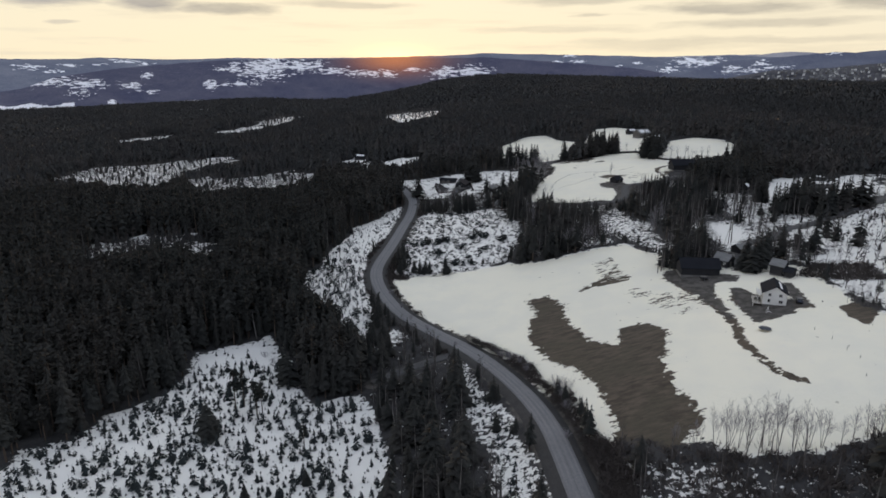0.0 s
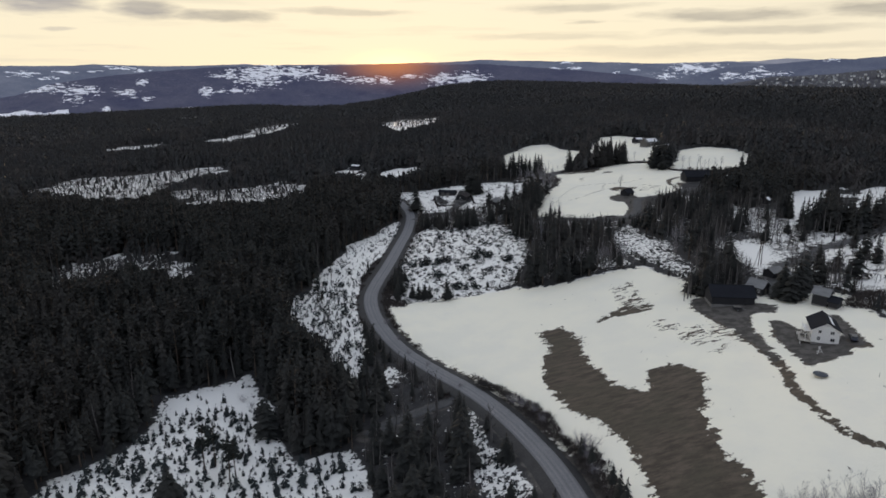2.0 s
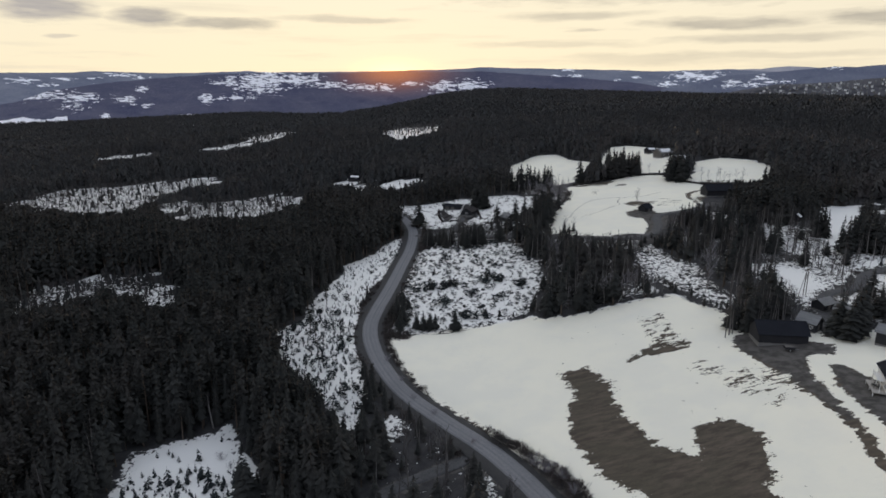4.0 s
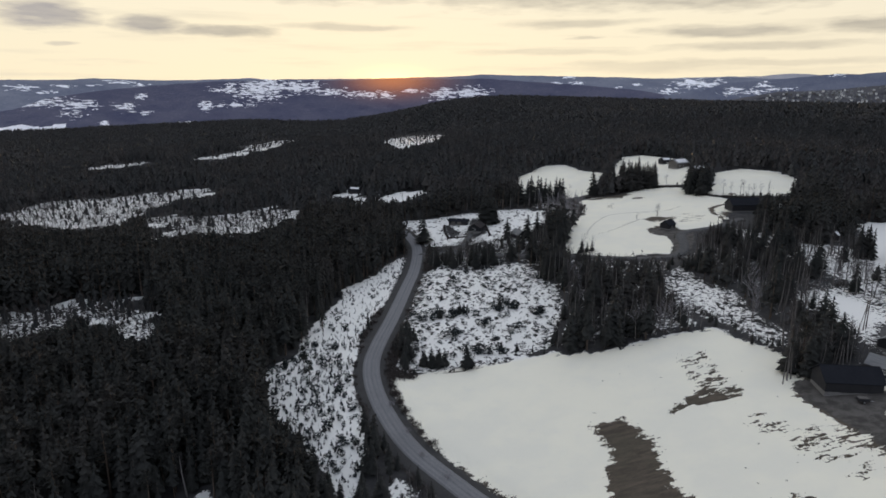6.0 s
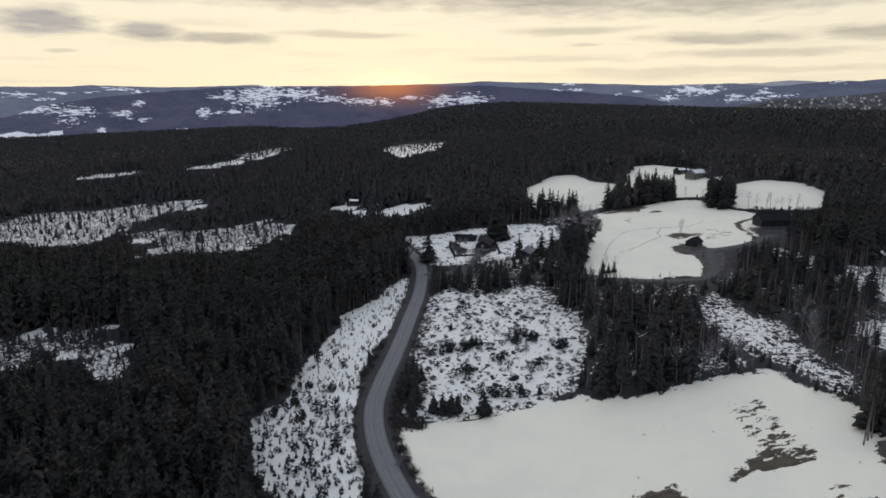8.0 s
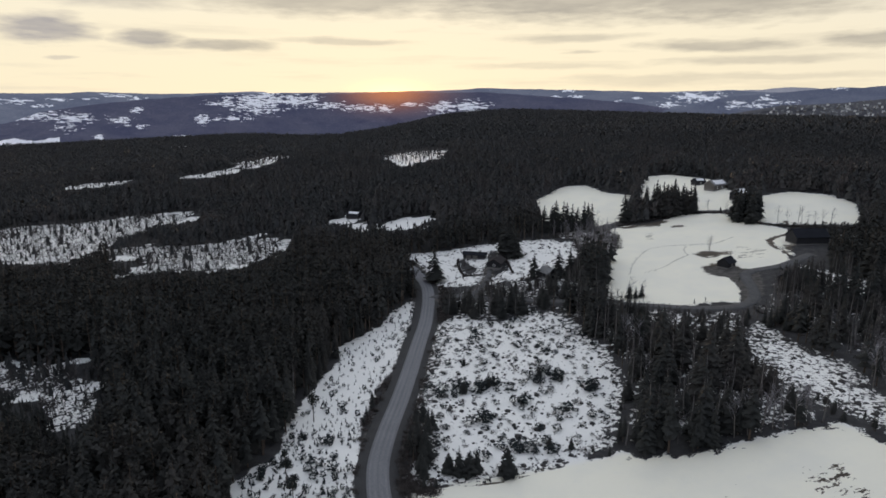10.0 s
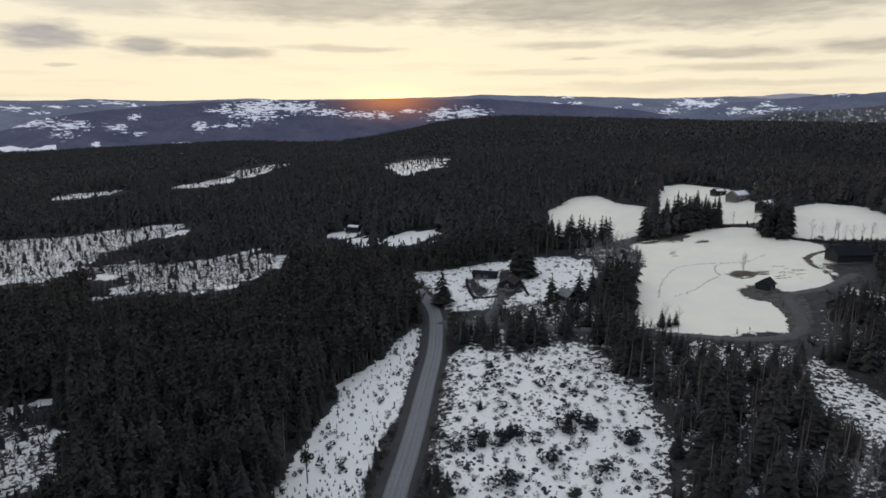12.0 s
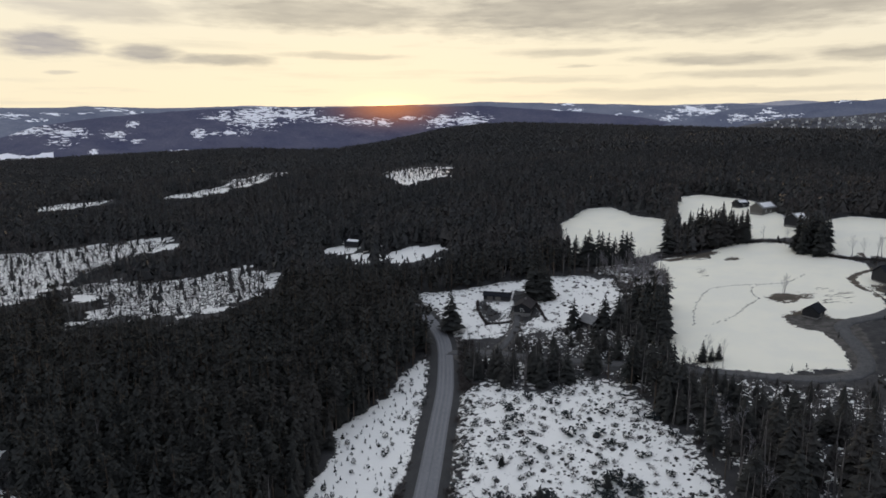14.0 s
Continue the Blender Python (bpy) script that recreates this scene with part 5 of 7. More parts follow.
    scatter("far_spruce_wood", SPRUCES_FAR, x[keep], y[keep], tall[keep], [M_HAZED_WOOD, M_BARK, M_HAZED_WOOD], "dark spruce forest rolling into the distance", "forest", 1.15, soft=True)
    x, y = sown(-1750, 2000, 500, 2350, 7.5)
    near = np.hypot(x, y - np.clip(y - 120, 0, 183))
    keep = in_sight(x, y, 1) & (near >= 820) & (near < 2260)
    d = clear_of(x[keep], y[keep])
    x, y = x[keep][d > 0], y[keep][d > 0]
    scatter("ridge_forest", SPRUCES_TINY, x, y, np.clip(rng.normal(11.5, 2.8, len(x)), 5, 18), [M_HAZED_WOOD, M_BARK, M_HAZED_WOOD], "dark forest covering the distant ridge", "forest", 1.25, soft=True)


build_woods()


def inside(outline, gap, margin=1.0):
    p = np.array(outline)
    x, y = sown(p[:, 0].min(), p[:, 0].max(), p[:, 1].min(), p[:, 1].max(), gap)
    k = sdf(outline, x, y) > margin
    return x[k], y[k]


def build_clearings():
    # planted young spruces on the clearing
    x, y = inside(CLEARING, 2.0, 1.2)
    thick = np.array([noise.noise((a * 0.09, b * 0.09, 4.0)) for a, b in zip(x, y)])
    k = (rng.uniform(0, 1, len(x)) < 0.72 + 0.7 * thick) & ((y < 191) | (rng.uniform(0, 1, len(x)) < 0.10))
    x, y = x[k] + rng.normal(0, 0.7, k.sum()), y[k] + rng.normal(0, 0.7, k.sum())
    ex, ey = inside(CLEARING, 1.7, 1.0)
    k = (rng.uniform(0, 1, len(ex)) < 0.5) & (ey < 190)
    scatter("seedlings", SAPLINGS, ex[k], ey[k], rng.uniform(0.3, 1.1, k.sum()), [M_SAPLING], "small seedlings between the young spruces", "young spruces", 1.3)
    scatter("young_spruces", SAPLINGS, x, y, np.clip(rng.lognormal(0.88, 0.36, len(x)), 0.6, 4.8), [M_SAPLING], "planted young spruces on a snowy clearing", "young spruces")
    x, y = inside(VERGE, 1.75, 0.6)
    k = rng.uniform(0, 1, len(x)) < np.where(y < 290, 0.85, 0.5)
    x, y = x[k], y[k]
    scatter("verge_spruces", SAPLINGS + SCRUB[:2], x, y, np.clip(rng.normal(1.0, 0.35, len(x)) * np.where(y < 285, 1.55, 1.1), 0.35, 3.0), [M_SAPLING, M_BARK], "small spruces on the snowy roadside verge", "young spruces")
    x, y = inside(STRIP, 2.6, 0.4)
    scatter("strip_spruces", SAPLINGS, x, y, np.clip(rng.normal(1.8, 0.7, len(x)), 0.5, 3.5), [M_SAPLING], "young spruces on patchy snow below the road", "young spruces")
    # felled ground: stumps and brash
    for name, outline, gap, lo, hi, label in (("brash_heaps", BRASHY, 1.35, 0.18, 0.6, "dark stumps and brash on the snowy felled ground"), ("stones", ROCKY, 1.5, 0.3, 0.8, "dark stones and brash on thawing ground"),
                                              ("yard_tussocks", CABIN_YARD, 2.0, 0.2, 0.6, "dark tussocks in the snowy cabin meadow")):
        x, y = inside(outline, gap, 0.5)
        thick = np.array([noise.noise((a * 0.13, b * 0.13, 9.0)) + 0.6 * noise.noise((a * 0.45, b * 0.45, 2.0)) for a, b in zip(x, y)])
        k = rng.uniform(0, 1, len(x)) < 0.34 + 0.9 * thick
        x, y = x[k] + rng.normal(0, 0.6, k.sum()), y[k] + rng.normal(0, 0.6, k.sum())
        scatter(name, CLODS, x, y, np.clip(lo * rng.lognormal(0.0, 0.55, len(x)), 0.1, 1.3 * hi), [M_ROCK], label, "brash", 1.5)
    x, y = inside(BRASHY, 4.2, 1.0)
    scatter("felled_ground_saplings", SCRUB, x, y, np.clip(rng.lognormal(-0.1, 0.45, len(x)), 0.3, 2.4), [M_SAPLING, M_BARK], "scattered small spruces on the felled ground", "young spruces", 1.5)
    x, y = inside(CABIN_YARD, 3.2, 0.5)
    k = (rng.uniform(0, 1, len(x)) < np.where(y < 412, 0.8, 0.25)) & (np.hypot(x - 67, y - 421) > 9)
    scatter("yard_scrub", TUFTS, x[k], y[k], rng.uniform(0.5, 1.6, k.sum()), [M_BRUSH], "brown scrub on the snowy cabin meadow", "scrub", 1.0)
    x, y = inside(BRASHY, 5.0, 1.0)
    scatter("felled_ground_scrub", TUFTS, x, y, rng.uniform(0.4, 1.2, len(x)), [M_BRUSH], "brown scrub on the felled ground", "scrub", 1.3)
    cx = np.array([26, 30, 36, 39, 45, 52, 55, 57, 60, 40, 47, 33, 62, 66])
    cy = np.array([300, 303, 300, 303, 290, 303, 300, 305, 300, 270, 268, 285, 318, 290])
    n = 6
    px, py = np.repeat(cx, n) + rng.normal(0, 1.7, n * len(cx)), np.repeat(cy, n) + rng.normal(0, 1.3, n * len(cx))
    scatter("thicket_spruces", SCRUB, px, py, rng.uniform(0.8, 2.8, len(px)), [M_SAPLING, M_BARK], "bushy young spruce thickets on the felled ground", "young spruces", 1.3)
    for outline, gap in ((LEFT_A, 3.9), (LEFT_B, 3.3), (LEFT_C, 2.2), (FAR_A, 4.6), (FAR_B, 4), (FAR_C, 4), (FAR_F, 4.5), (CABIN_GLADE, 10), (RIGHT_B, 4.5), (RIGHT_C, 6), (HOUSE_MEADOW, 4.2), (LEFT_D, 3.0)):
        x, y = inside(outline, gap, -4.0)
        k = rng.uniform(0, 1, len(x)) < (0.12 if outline in (RIGHT_B, RIGHT_C, HOUSE_MEADOW) else 0.26)
        scatter("thin_trees", SPRUCES_FAR, x[k], y[k], np.clip(rng.lognormal(1.25, 0.5, k.sum()), 1, 9), [M_HAZED_WOOD, M_BARK, M_HAZED_WOOD], "thin young trees on a far snowy clearing", "young trees", 1.0)
        scatter("thin_birches", BIRCHES_FAR, x[~k], y[~k], np.clip(rng.lognormal(1.35, 0.45, (~k).sum()), 1.5, 9), MATS_FARBIRCH, "thin leafless trees on a far snowy clearing", "young trees")
    # brown brush between the road and the field, and below the road
    mid, side = glide(ROAD)
    t = rng.integers(20, len(mid) - 15, 1700)
    off = np.where(rng.uniform(0, 1, len(t)) < 0.72, rng.uniform(5.0, 10.5, len(t)), -rng.uniform(5.2, 8.0, len(t)))
    p = mid[t] + side[t] * off[:, None]
    ok = (sdf(FIELD, p[:, 0], p[:, 1]) < 0.6) & (sdf(VERGE, p[:, 0], p[:, 1]) < -0.5) & (off_line(ROAD, p[:, 0], p[:, 1]) > 4.9) & (sdf(BRASHY, p[:, 0], p[:, 1]) < 0.5) & (sdf(CABIN_YARD, p[:, 0], p[:, 1]) < 0)
    p = p[ok]
    scatter("roadside_brush", TUFTS, p[:, 0], p[:, 1], rng.uniform(0.4, 1.5, len(p)), [M_BRUSH], "brown leafless brush along the road bank", "brush", 1.2)
    x, y = inside([(108, 212), (120, 214), (128, 213), (130, 222), (127, 234), (122, 232), (119, 218), (112, 217)], 1.8, 0.2)
    scatter("barn_thicket", BIRCHES_MID, x, y, rng.uniform(6, 11, len(x)), MATS_DARKBIRCH, "tangled leafless trees behind the dark barn", "thicket")
    x, y = inside(SCRUBBY_GAP, 3.8, 0.3)
    scatter("gap_birches", BIRCHES_MID, x, y, rng.uniform(5, 9.5, len(x)), MATS_BIRCH, "grey leafless birches in the scrubby gap", "birch wood")
    x, y = inside(SCRUBBY_GAP, 2.4, -1.0)
    scatter("gap_scrub", TUFTS, x, y, rng.uniform(0.5, 1.8, len(x)), [M_BRUSH], "brown scrub under the grey birches", "scrub", 1.2)
    x, y = inside(FIELD, 4.5, 3.0)
    thick = np.array([noise.noise((a * 0.05, b * 0.05, 3.0)) for a, b in zip(x, y)])
    k = (rng.uniform(0, 1, len(x)) < 0.10 + 0.55 * thick) & (x > 62) & (sdf(MUD, x, y) < -1)
    scatter("grass_specks", TUFTS, x[k], y[k], rng.uniform(0.08, 0.28, k.sum()), [M_BRUSH], "small brown tufts poking through the field's snow", "grass tufts", 1.6)
    mid, side = glide([(150, 468), (178, 476), (194, 480), (206, 474), (216, 462), (216, 442), (222, 431), (236, 423), (270, 408)], 0.8)
    p = np.repeat(mid, 3, 0) + rng.normal(0, 0.8, (3 * len(mid), 2))
    scatter("meadow_hedge", TUFTS, p[:, 0], p[:, 1], rng.uniform(0.4, 1.5, len(p)), [M_BRUSH], "brown leafless hedge along the snowy meadow", "hedge", 1.1)
    x, y = inside([(150, 190), (160, 178), (172, 176), (180, 192), (165, 200)], 1.6, 0.0)
    scatter("bank_thicket", TUFTS, x, y, rng.uniform(0.8, 2.2, len(x)), [M_BRUSH], "dark brown thicket beside the house meadow", "thicket", 1.1)
    mid, side = glide(ROAD, 1.0)
    k = (mid[:, 1] > 100) & (mid[:, 1] < 262)
    p = np.repeat(mid[k], 5, 0)
    off = rng.uniform(5.0, 13.0, len(p))
    p = p + np.repeat(side[k], 5, 0) * off[:, None]
    ok = (sdf(FIELD, p[:, 0], p[:, 1]) < 1.0) & (off_line(ROAD, p[:, 0], p[:, 1]) > 4.8)
    scatter("bank_brush", TUFTS, p[ok, 0], p[ok, 1], rng.uniform(0.5, 1.7, ok.sum()), [M_BRUSH], "dark brown brush on the bank between road and field", "brush", 1.2)


build_clearings()


def build_single_trees():
    spruces = [split_tree("spruce_tree", s, MATS_SPRUCE, "dark green spruce standing in snow", "spruce tree") for s in SPRUCES[1:4]]
    rows = np.array([(35, 413, 17), (73, 431, 16), (76, 429, 16), (74, 433, 14), (77, 428, 16), (79, 428.5, 15), (77.5, 431.5, 14), (89, 391, 13), (93, 389, 14), (79, 396, 12), (104, 389, 16), (101, 393, 15), (107, 385, 14),
                     (104.5, 467, 12), (108.9, 465.6, 12), (111, 466.5, 14), (114.1, 464, 14), (116.5, 465, 13), (119.5, 463.8, 12.5), (122.3, 462.8, 11), (127.2, 465.1, 13), (129.5, 466, 12), (131.8, 464.9, 12), (157.3, 477, 14),
                     (33.9, 259.9, 8.5), (25, 261.5, 7), (22.5, 262, 7.5), (20, 263, 6), (27, 262.5, 6), (30, 300, 4.5), (38, 302, 5), (54, 303, 4.5), (33, 318, 3.5), (47, 268, 3.5), (52, 266, 3.5),
                     (14.5, 267, 6.5), (15.5, 273, 7), (18.5, 283, 6), (14, 262, 6), (16, 269, 6), (13.5, 264.5, 5.5), (104.8, 351.8, 7), (107.1, 350.8, 5), (109.5, 350.7, 5.5),
                     (-27.5, 181, 12), (-26, 177.5, 11), (-44, 151, 10.5), (-43.2, 148.5, 8), (-16.5, 128, 5), (-30, 124, 4), (33, 151, 8), (31, 137, 6), (35.2, 134, 4.5),
                     (99, 92, 13), (102, 90, 16), (106, 91, 15), (110, 90, 14), (96, 86, 12), (104, 86, 15), (57, 110, 7), (55.5, 107, 6), (204.2, 249.3, 11), (195.6, 233.6, 12), (194.8, 227.1, 10), (173.5, 212.8, 12), (196.2, 216.6, 13), (171.9, 229.3, 11), (172.7, 220.9, 10), (244.7, 281.5, 16), (248.7, 279.6, 17), (254.5, 279.7, 15),
                     (133, 222, 13), (130, 226, 12), (137, 231, 14), (142, 240, 13)])
    rows[:, 2] *= np.where((rows[:, 1] > 460) & (rows[:, 1] < 480), 1.3, 1.0)
    plant(spruces, rows[:, 0], rows[:, 1], rows[:, 2], "lone spruces", 2.15, "dark green spruce standing in snow")
    big = [split_tree("spruce_tree", s, MATS_SPRUCE, "broad dark spruce beside the farm sheds", "spruce tree") for s in SPRUCES[:1]]
    rows = np.array([(139, 199, 14), (142, 201, 15), (145, 203, 14), (141, 206, 13), (148, 206, 15), (138.5, 203, 12), (151, 209, 13), (118, 215, 12), (122, 217, 13), (126, 219, 11), (115, 218, 11)])
    plant(big, rows[:, 0], rows[:, 1], rows[:, 2], "spruces by the farm", 1.9, "broad dark spruce beside the farm sheds")
    gx, gy, gh = [], [], []
    # dark groves in the birch country above the farm: centre, radius, count, height
    for cx, cy, rad, n, h in ((210, 338, 13, 26, 17), (226, 352, 9, 12, 16), (264, 402, 13, 22, 16), (214, 306, 4, 6, 14), (226, 272, 8, 9, 15), (238, 280, 6, 6, 14), (186, 318, 9, 10, 13), (172, 290, 9, 6, 12), (184, 485, 11, 26, 18),
                              (196, 480, 6, 8, 16), (206, 500, 8, 8, 13), (214, 445, 7, 18, 18), (99, 374, 5, 16, 15), (207, 280, 5, 7, 15), (217, 279, 5, 8, 15), (227, 294, 5, 6, 13), (150, 262, 9, 6, 12), (168, 340, 8, 10, 11),
                              (162, 318, 13, 14, 12), (178, 336, 9, 9, 12), (150, 300, 10, 9, 12)):
        t, r = rng.uniform(0, 6.28, n), rad * np.sqrt(rng.uniform(0, 1, n))
        gx.append(cx + r * np.cos(t))
        gy.append(cy + r * np.sin(t))
        gh.append(np.clip(rng.normal(h, 2, n), 6, 21))
    gx, gy, gh = np.concatenate(gx), np.concatenate(gy), np.concatenate(gh)
    ok = (sdf(RIGHT_A, gx, gy) < 0.5) & (sdf(SLOPE, gx, gy) < 0.5) & (np.hypot(gx - 221, gy - 332) > 4.5)
    gx, gy, gh = gx[ok], gy[ok], gh[ok]
    scatter("spruce_groves", SPRUCES, gx, gy, gh, MATS_SPRUCE, "broad dark spruces in groves among the birches", "spruce grove", 1.5, soft=True)
    pines = [split_tree("pine_tree", s, MATS_PINE, "tall pine with a bare trunk on the clearing", "pine tree") for s in PINES]
    rows = np.array([(-39, 162, 14), (-33, 160, 12), (-31, 158.5, 13), (-37.5, 166, 12), (-18, 141, 9), (-21, 286, 9), (-14, 292, 11), (-18, 262, 10), (-16, 255, 9), (150.8, 155.8, 8), (-5, 350, 10)])
    plant(pines, rows[:, 0], rows[:, 1], rows[:, 2], "lone pines", 1.1, "slender pine with a bare trunk standing on snow")
    clumps = [split_tree("birch_tree", s, MATS_BIRCH, "leafless many-stemmed birch on the field's brow", "birch tree") for s in BIRCH_CLUMPS]
    rows = np.array([(73, 108.5, 8), (76, 107.5, 7), (79.5, 106.5, 7.5), (83, 104.8, 8.5), (85, 104.3, 9), (87, 103, 7), (89.5, 101.5, 8), (92, 101, 7), (70, 110, 5.5), (66, 112, 4.5), (95.5, 100, 6), (98, 100, 7), (101, 99.5, 7.5), (104, 100, 7), (108, 101, 6), (112, 101, 6), (68, 109, 5), (74.7, 106.5, 9), (77, 106.2, 9.5), (78.5, 105.6, 7), (81.5, 105.4, 9.5), (84, 103.5, 10), (81, 104, 8), (86.2, 101.5, 8), (87.6, 99.8, 9.5), (89, 98.8, 9), (93.9, 99.2, 8.5), (96.5, 98.5, 9), (71.8, 108.6, 7), (91, 99.5, 7), (99.5, 101.5, 9), (103.4, 102.5, 10)])
    rows = rows[:24]
    plant(clumps, rows[:, 0], rows[:, 1], rows[:, 2] * 1.3, "birches on the brow of the field", 1.0, "leafless many-stemmed birch on the brow of the field")
    single = [split_tree("birch_tree", s, MATS_BIRCH, "leafless slender birch in snow", "birch tree") for s in BIRCHES]
    rows = np.array([(163.5, 395, 8.5), (163.9, 395.4, 7.5), (163, 395.5, 7), (146, 158, 6), (148, 157, 6.5), (149.5, 158, 6), (145, 160, 5), (147, 154.5, 5), (125, 250, 12), (128, 254, 13), (131, 262, 12), (136, 268, 13), (122, 246, 10), (119, 256, 9),
                     (108, 346, 9), (104, 349, 10), (84, 310, 12), (86, 304, 12), (83, 296, 11), (80, 286, 10), (88, 254, 11), (91, 253.5, 12), (94, 253, 11), (97, 253, 12), (99, 252, 11), (102, 252, 12), (104, 251.5, 11), (106, 252, 10), (82, 256, 10), (79, 257, 10), (76, 258, 9), (70, 262, 8),
                     (225, 432.9, 10), (228.6, 430.6, 9), (232.5, 427.2, 11), (235.7, 428.1, 10), (236.6, 424.9, 8), (238, 421.7, 9), (241.4, 420.8, 10), (244, 418.3, 11), (206.8, 470.5, 9), (211.5, 460.3, 9), (146, 492, 6), (141, 489, 5), (137, 486, 5),
                     (111.6, 430, 11), (113.7, 425.2, 11), (117.8, 425, 10), (119.7, 420.3, 10), (120.8, 414, 10), (113.3, 417.9, 11), (116, 421, 10), (165.4, 214, 8), (166.5, 209, 9), (162.7, 198, 8), (166, 196.5, 9), (164.7, 189.2, 8), (168, 187.8, 9), (166.4, 181, 8), (155.4, 197, 7), (176, 270, 10), (173, 274, 11), (182, 270.6, 10), (40, 406, 5), (44, 404, 5), (48, 403, 4.5), (28, 440, 6)])
    plant(single, rows[:, 0], rows[:, 1], rows[:, 2], "slender birches", 1.0, "leafless slender birch standing in snow")
    shrubs = [split_tree("willow_bush", s, MATS_BUSH, "leafless rounded willow bush on the road bank", "bush") for s in BUSHES]
    rows = np.array([(40.5, 175, 3.2), (42.2, 171.5, 3.4), (44.5, 168, 3.0), (45.5, 162, 3.0), (50.5, 148, 4.2), (52, 145.5, 4.4), (50.5, 147, 4.0), (50, 143, 3.2), (49.5, 138, 2.6), (12, 226, 2.0), (8, 240, 2.2), (20, 205, 2.2), (15, 215, 2.2), (28, 189, 2), (46, 126, 2.4), (-36, 196, 2.4), (-33, 192, 2.2)])
    plant(shrubs, rows[:, 0], rows[:, 1], rows[:, 2], "willow bushes on the bank", 1.0, "leafless rounded willow bush on the snowy bank")


build_single_trees()


# ---- farms ----
def prism(outline, depth):
    """A bmesh of an outline in x and z, pushed along y from 0 to depth."""
    bm = bmesh.new()
    a = [bm.verts.new((x, 0, z)) for x, z in outline]
    b = [bm.verts.new((x, depth, z)) for x, z in outline]
    bm.faces.new(a)
    bm.faces.new(b[::-1])
    for i in range(len(a)):
        j = (i + 1) % len(a)
        bm.faces.new((a[j], a[i], b[i], b[j]))
    bmesh.ops.recalc_face_normals(bm, faces=bm.faces)
    return bm


def solid(bm, mat, bevel=0.0):
    if bevel:
        bmesh.ops.bevel(bm, geom=bm.edges[:], offset=bevel, segments=1, affect="EDGES")
    me = bpy.data.meshes.new("solid")
    bm.to_mesh(me)
    bm.free()
    me.materials.append(mat)
    return me


def block(x0, x1, y0, y1, z0, z1, mat, bevel=0.0):
    bm = prism([(x0, z0), (x1, z0), (x1, z1), (x0, z1)], y1 - y0)
    bmesh.ops.translate(bm, vec=(0, y0, 0), verts=bm.verts)
    return solid(bm, mat, bevel)


def rod(a, b, r, mat, sides=6):
    s = Shape()
    s.limb(a, b, r, r, 0, sides)
    v, f, _ = s.arrays()
    return mesh_of("rod", v, f, [mat])


def window(parent, x, y, z, w, h, face, name="window"):
    """A framed window on a wall; face: 0 front (y-), 1 back, 2 left (x-), 3 right."""
    out = {0: (0, -1), 1: (0, 1), 2: (-1, 0), 3: (1, 0)}[face]

    def slab(u0, u1, z0, z1, d0, d1, mat):
        if face < 2:
            ys = sorted((y + out[1] * d0, y + out[1] * d1))
            return block(x + u0, x + u1, ys[0], ys[1], z0, z1, mat)
        xs = sorted((x + out[0] * d0, x + out[0] * d1))
        return block(xs[0], xs[1], y + u0, y + u1, z0, z1, mat)

    frame_ob = part(name, slab(-w / 2 - 0.1, w / 2 + 0.1, z - 0.1, z, 0.0, 0.07, M_WALL_WHITE), parent)
    for u0, u1, z0, z1 in ((-w / 2 - 0.1, w / 2 + 0.1, z + h, z + h + 0.1), (-w / 2 - 0.1, -w / 2, z, z + h), (w / 2, w / 2 + 0.1, z, z + h), (-0.03, 0.03, z, z + h)):
        part("casing", slab(u0, u1, z0, z1, 0.0, 0.06, M_WALL_WHITE), frame_ob)
    part("pane", slab(-w / 2, w / 2, z, z + h, 0.004, 0.02, M_GLASS), frame_ob, "dark window pane")


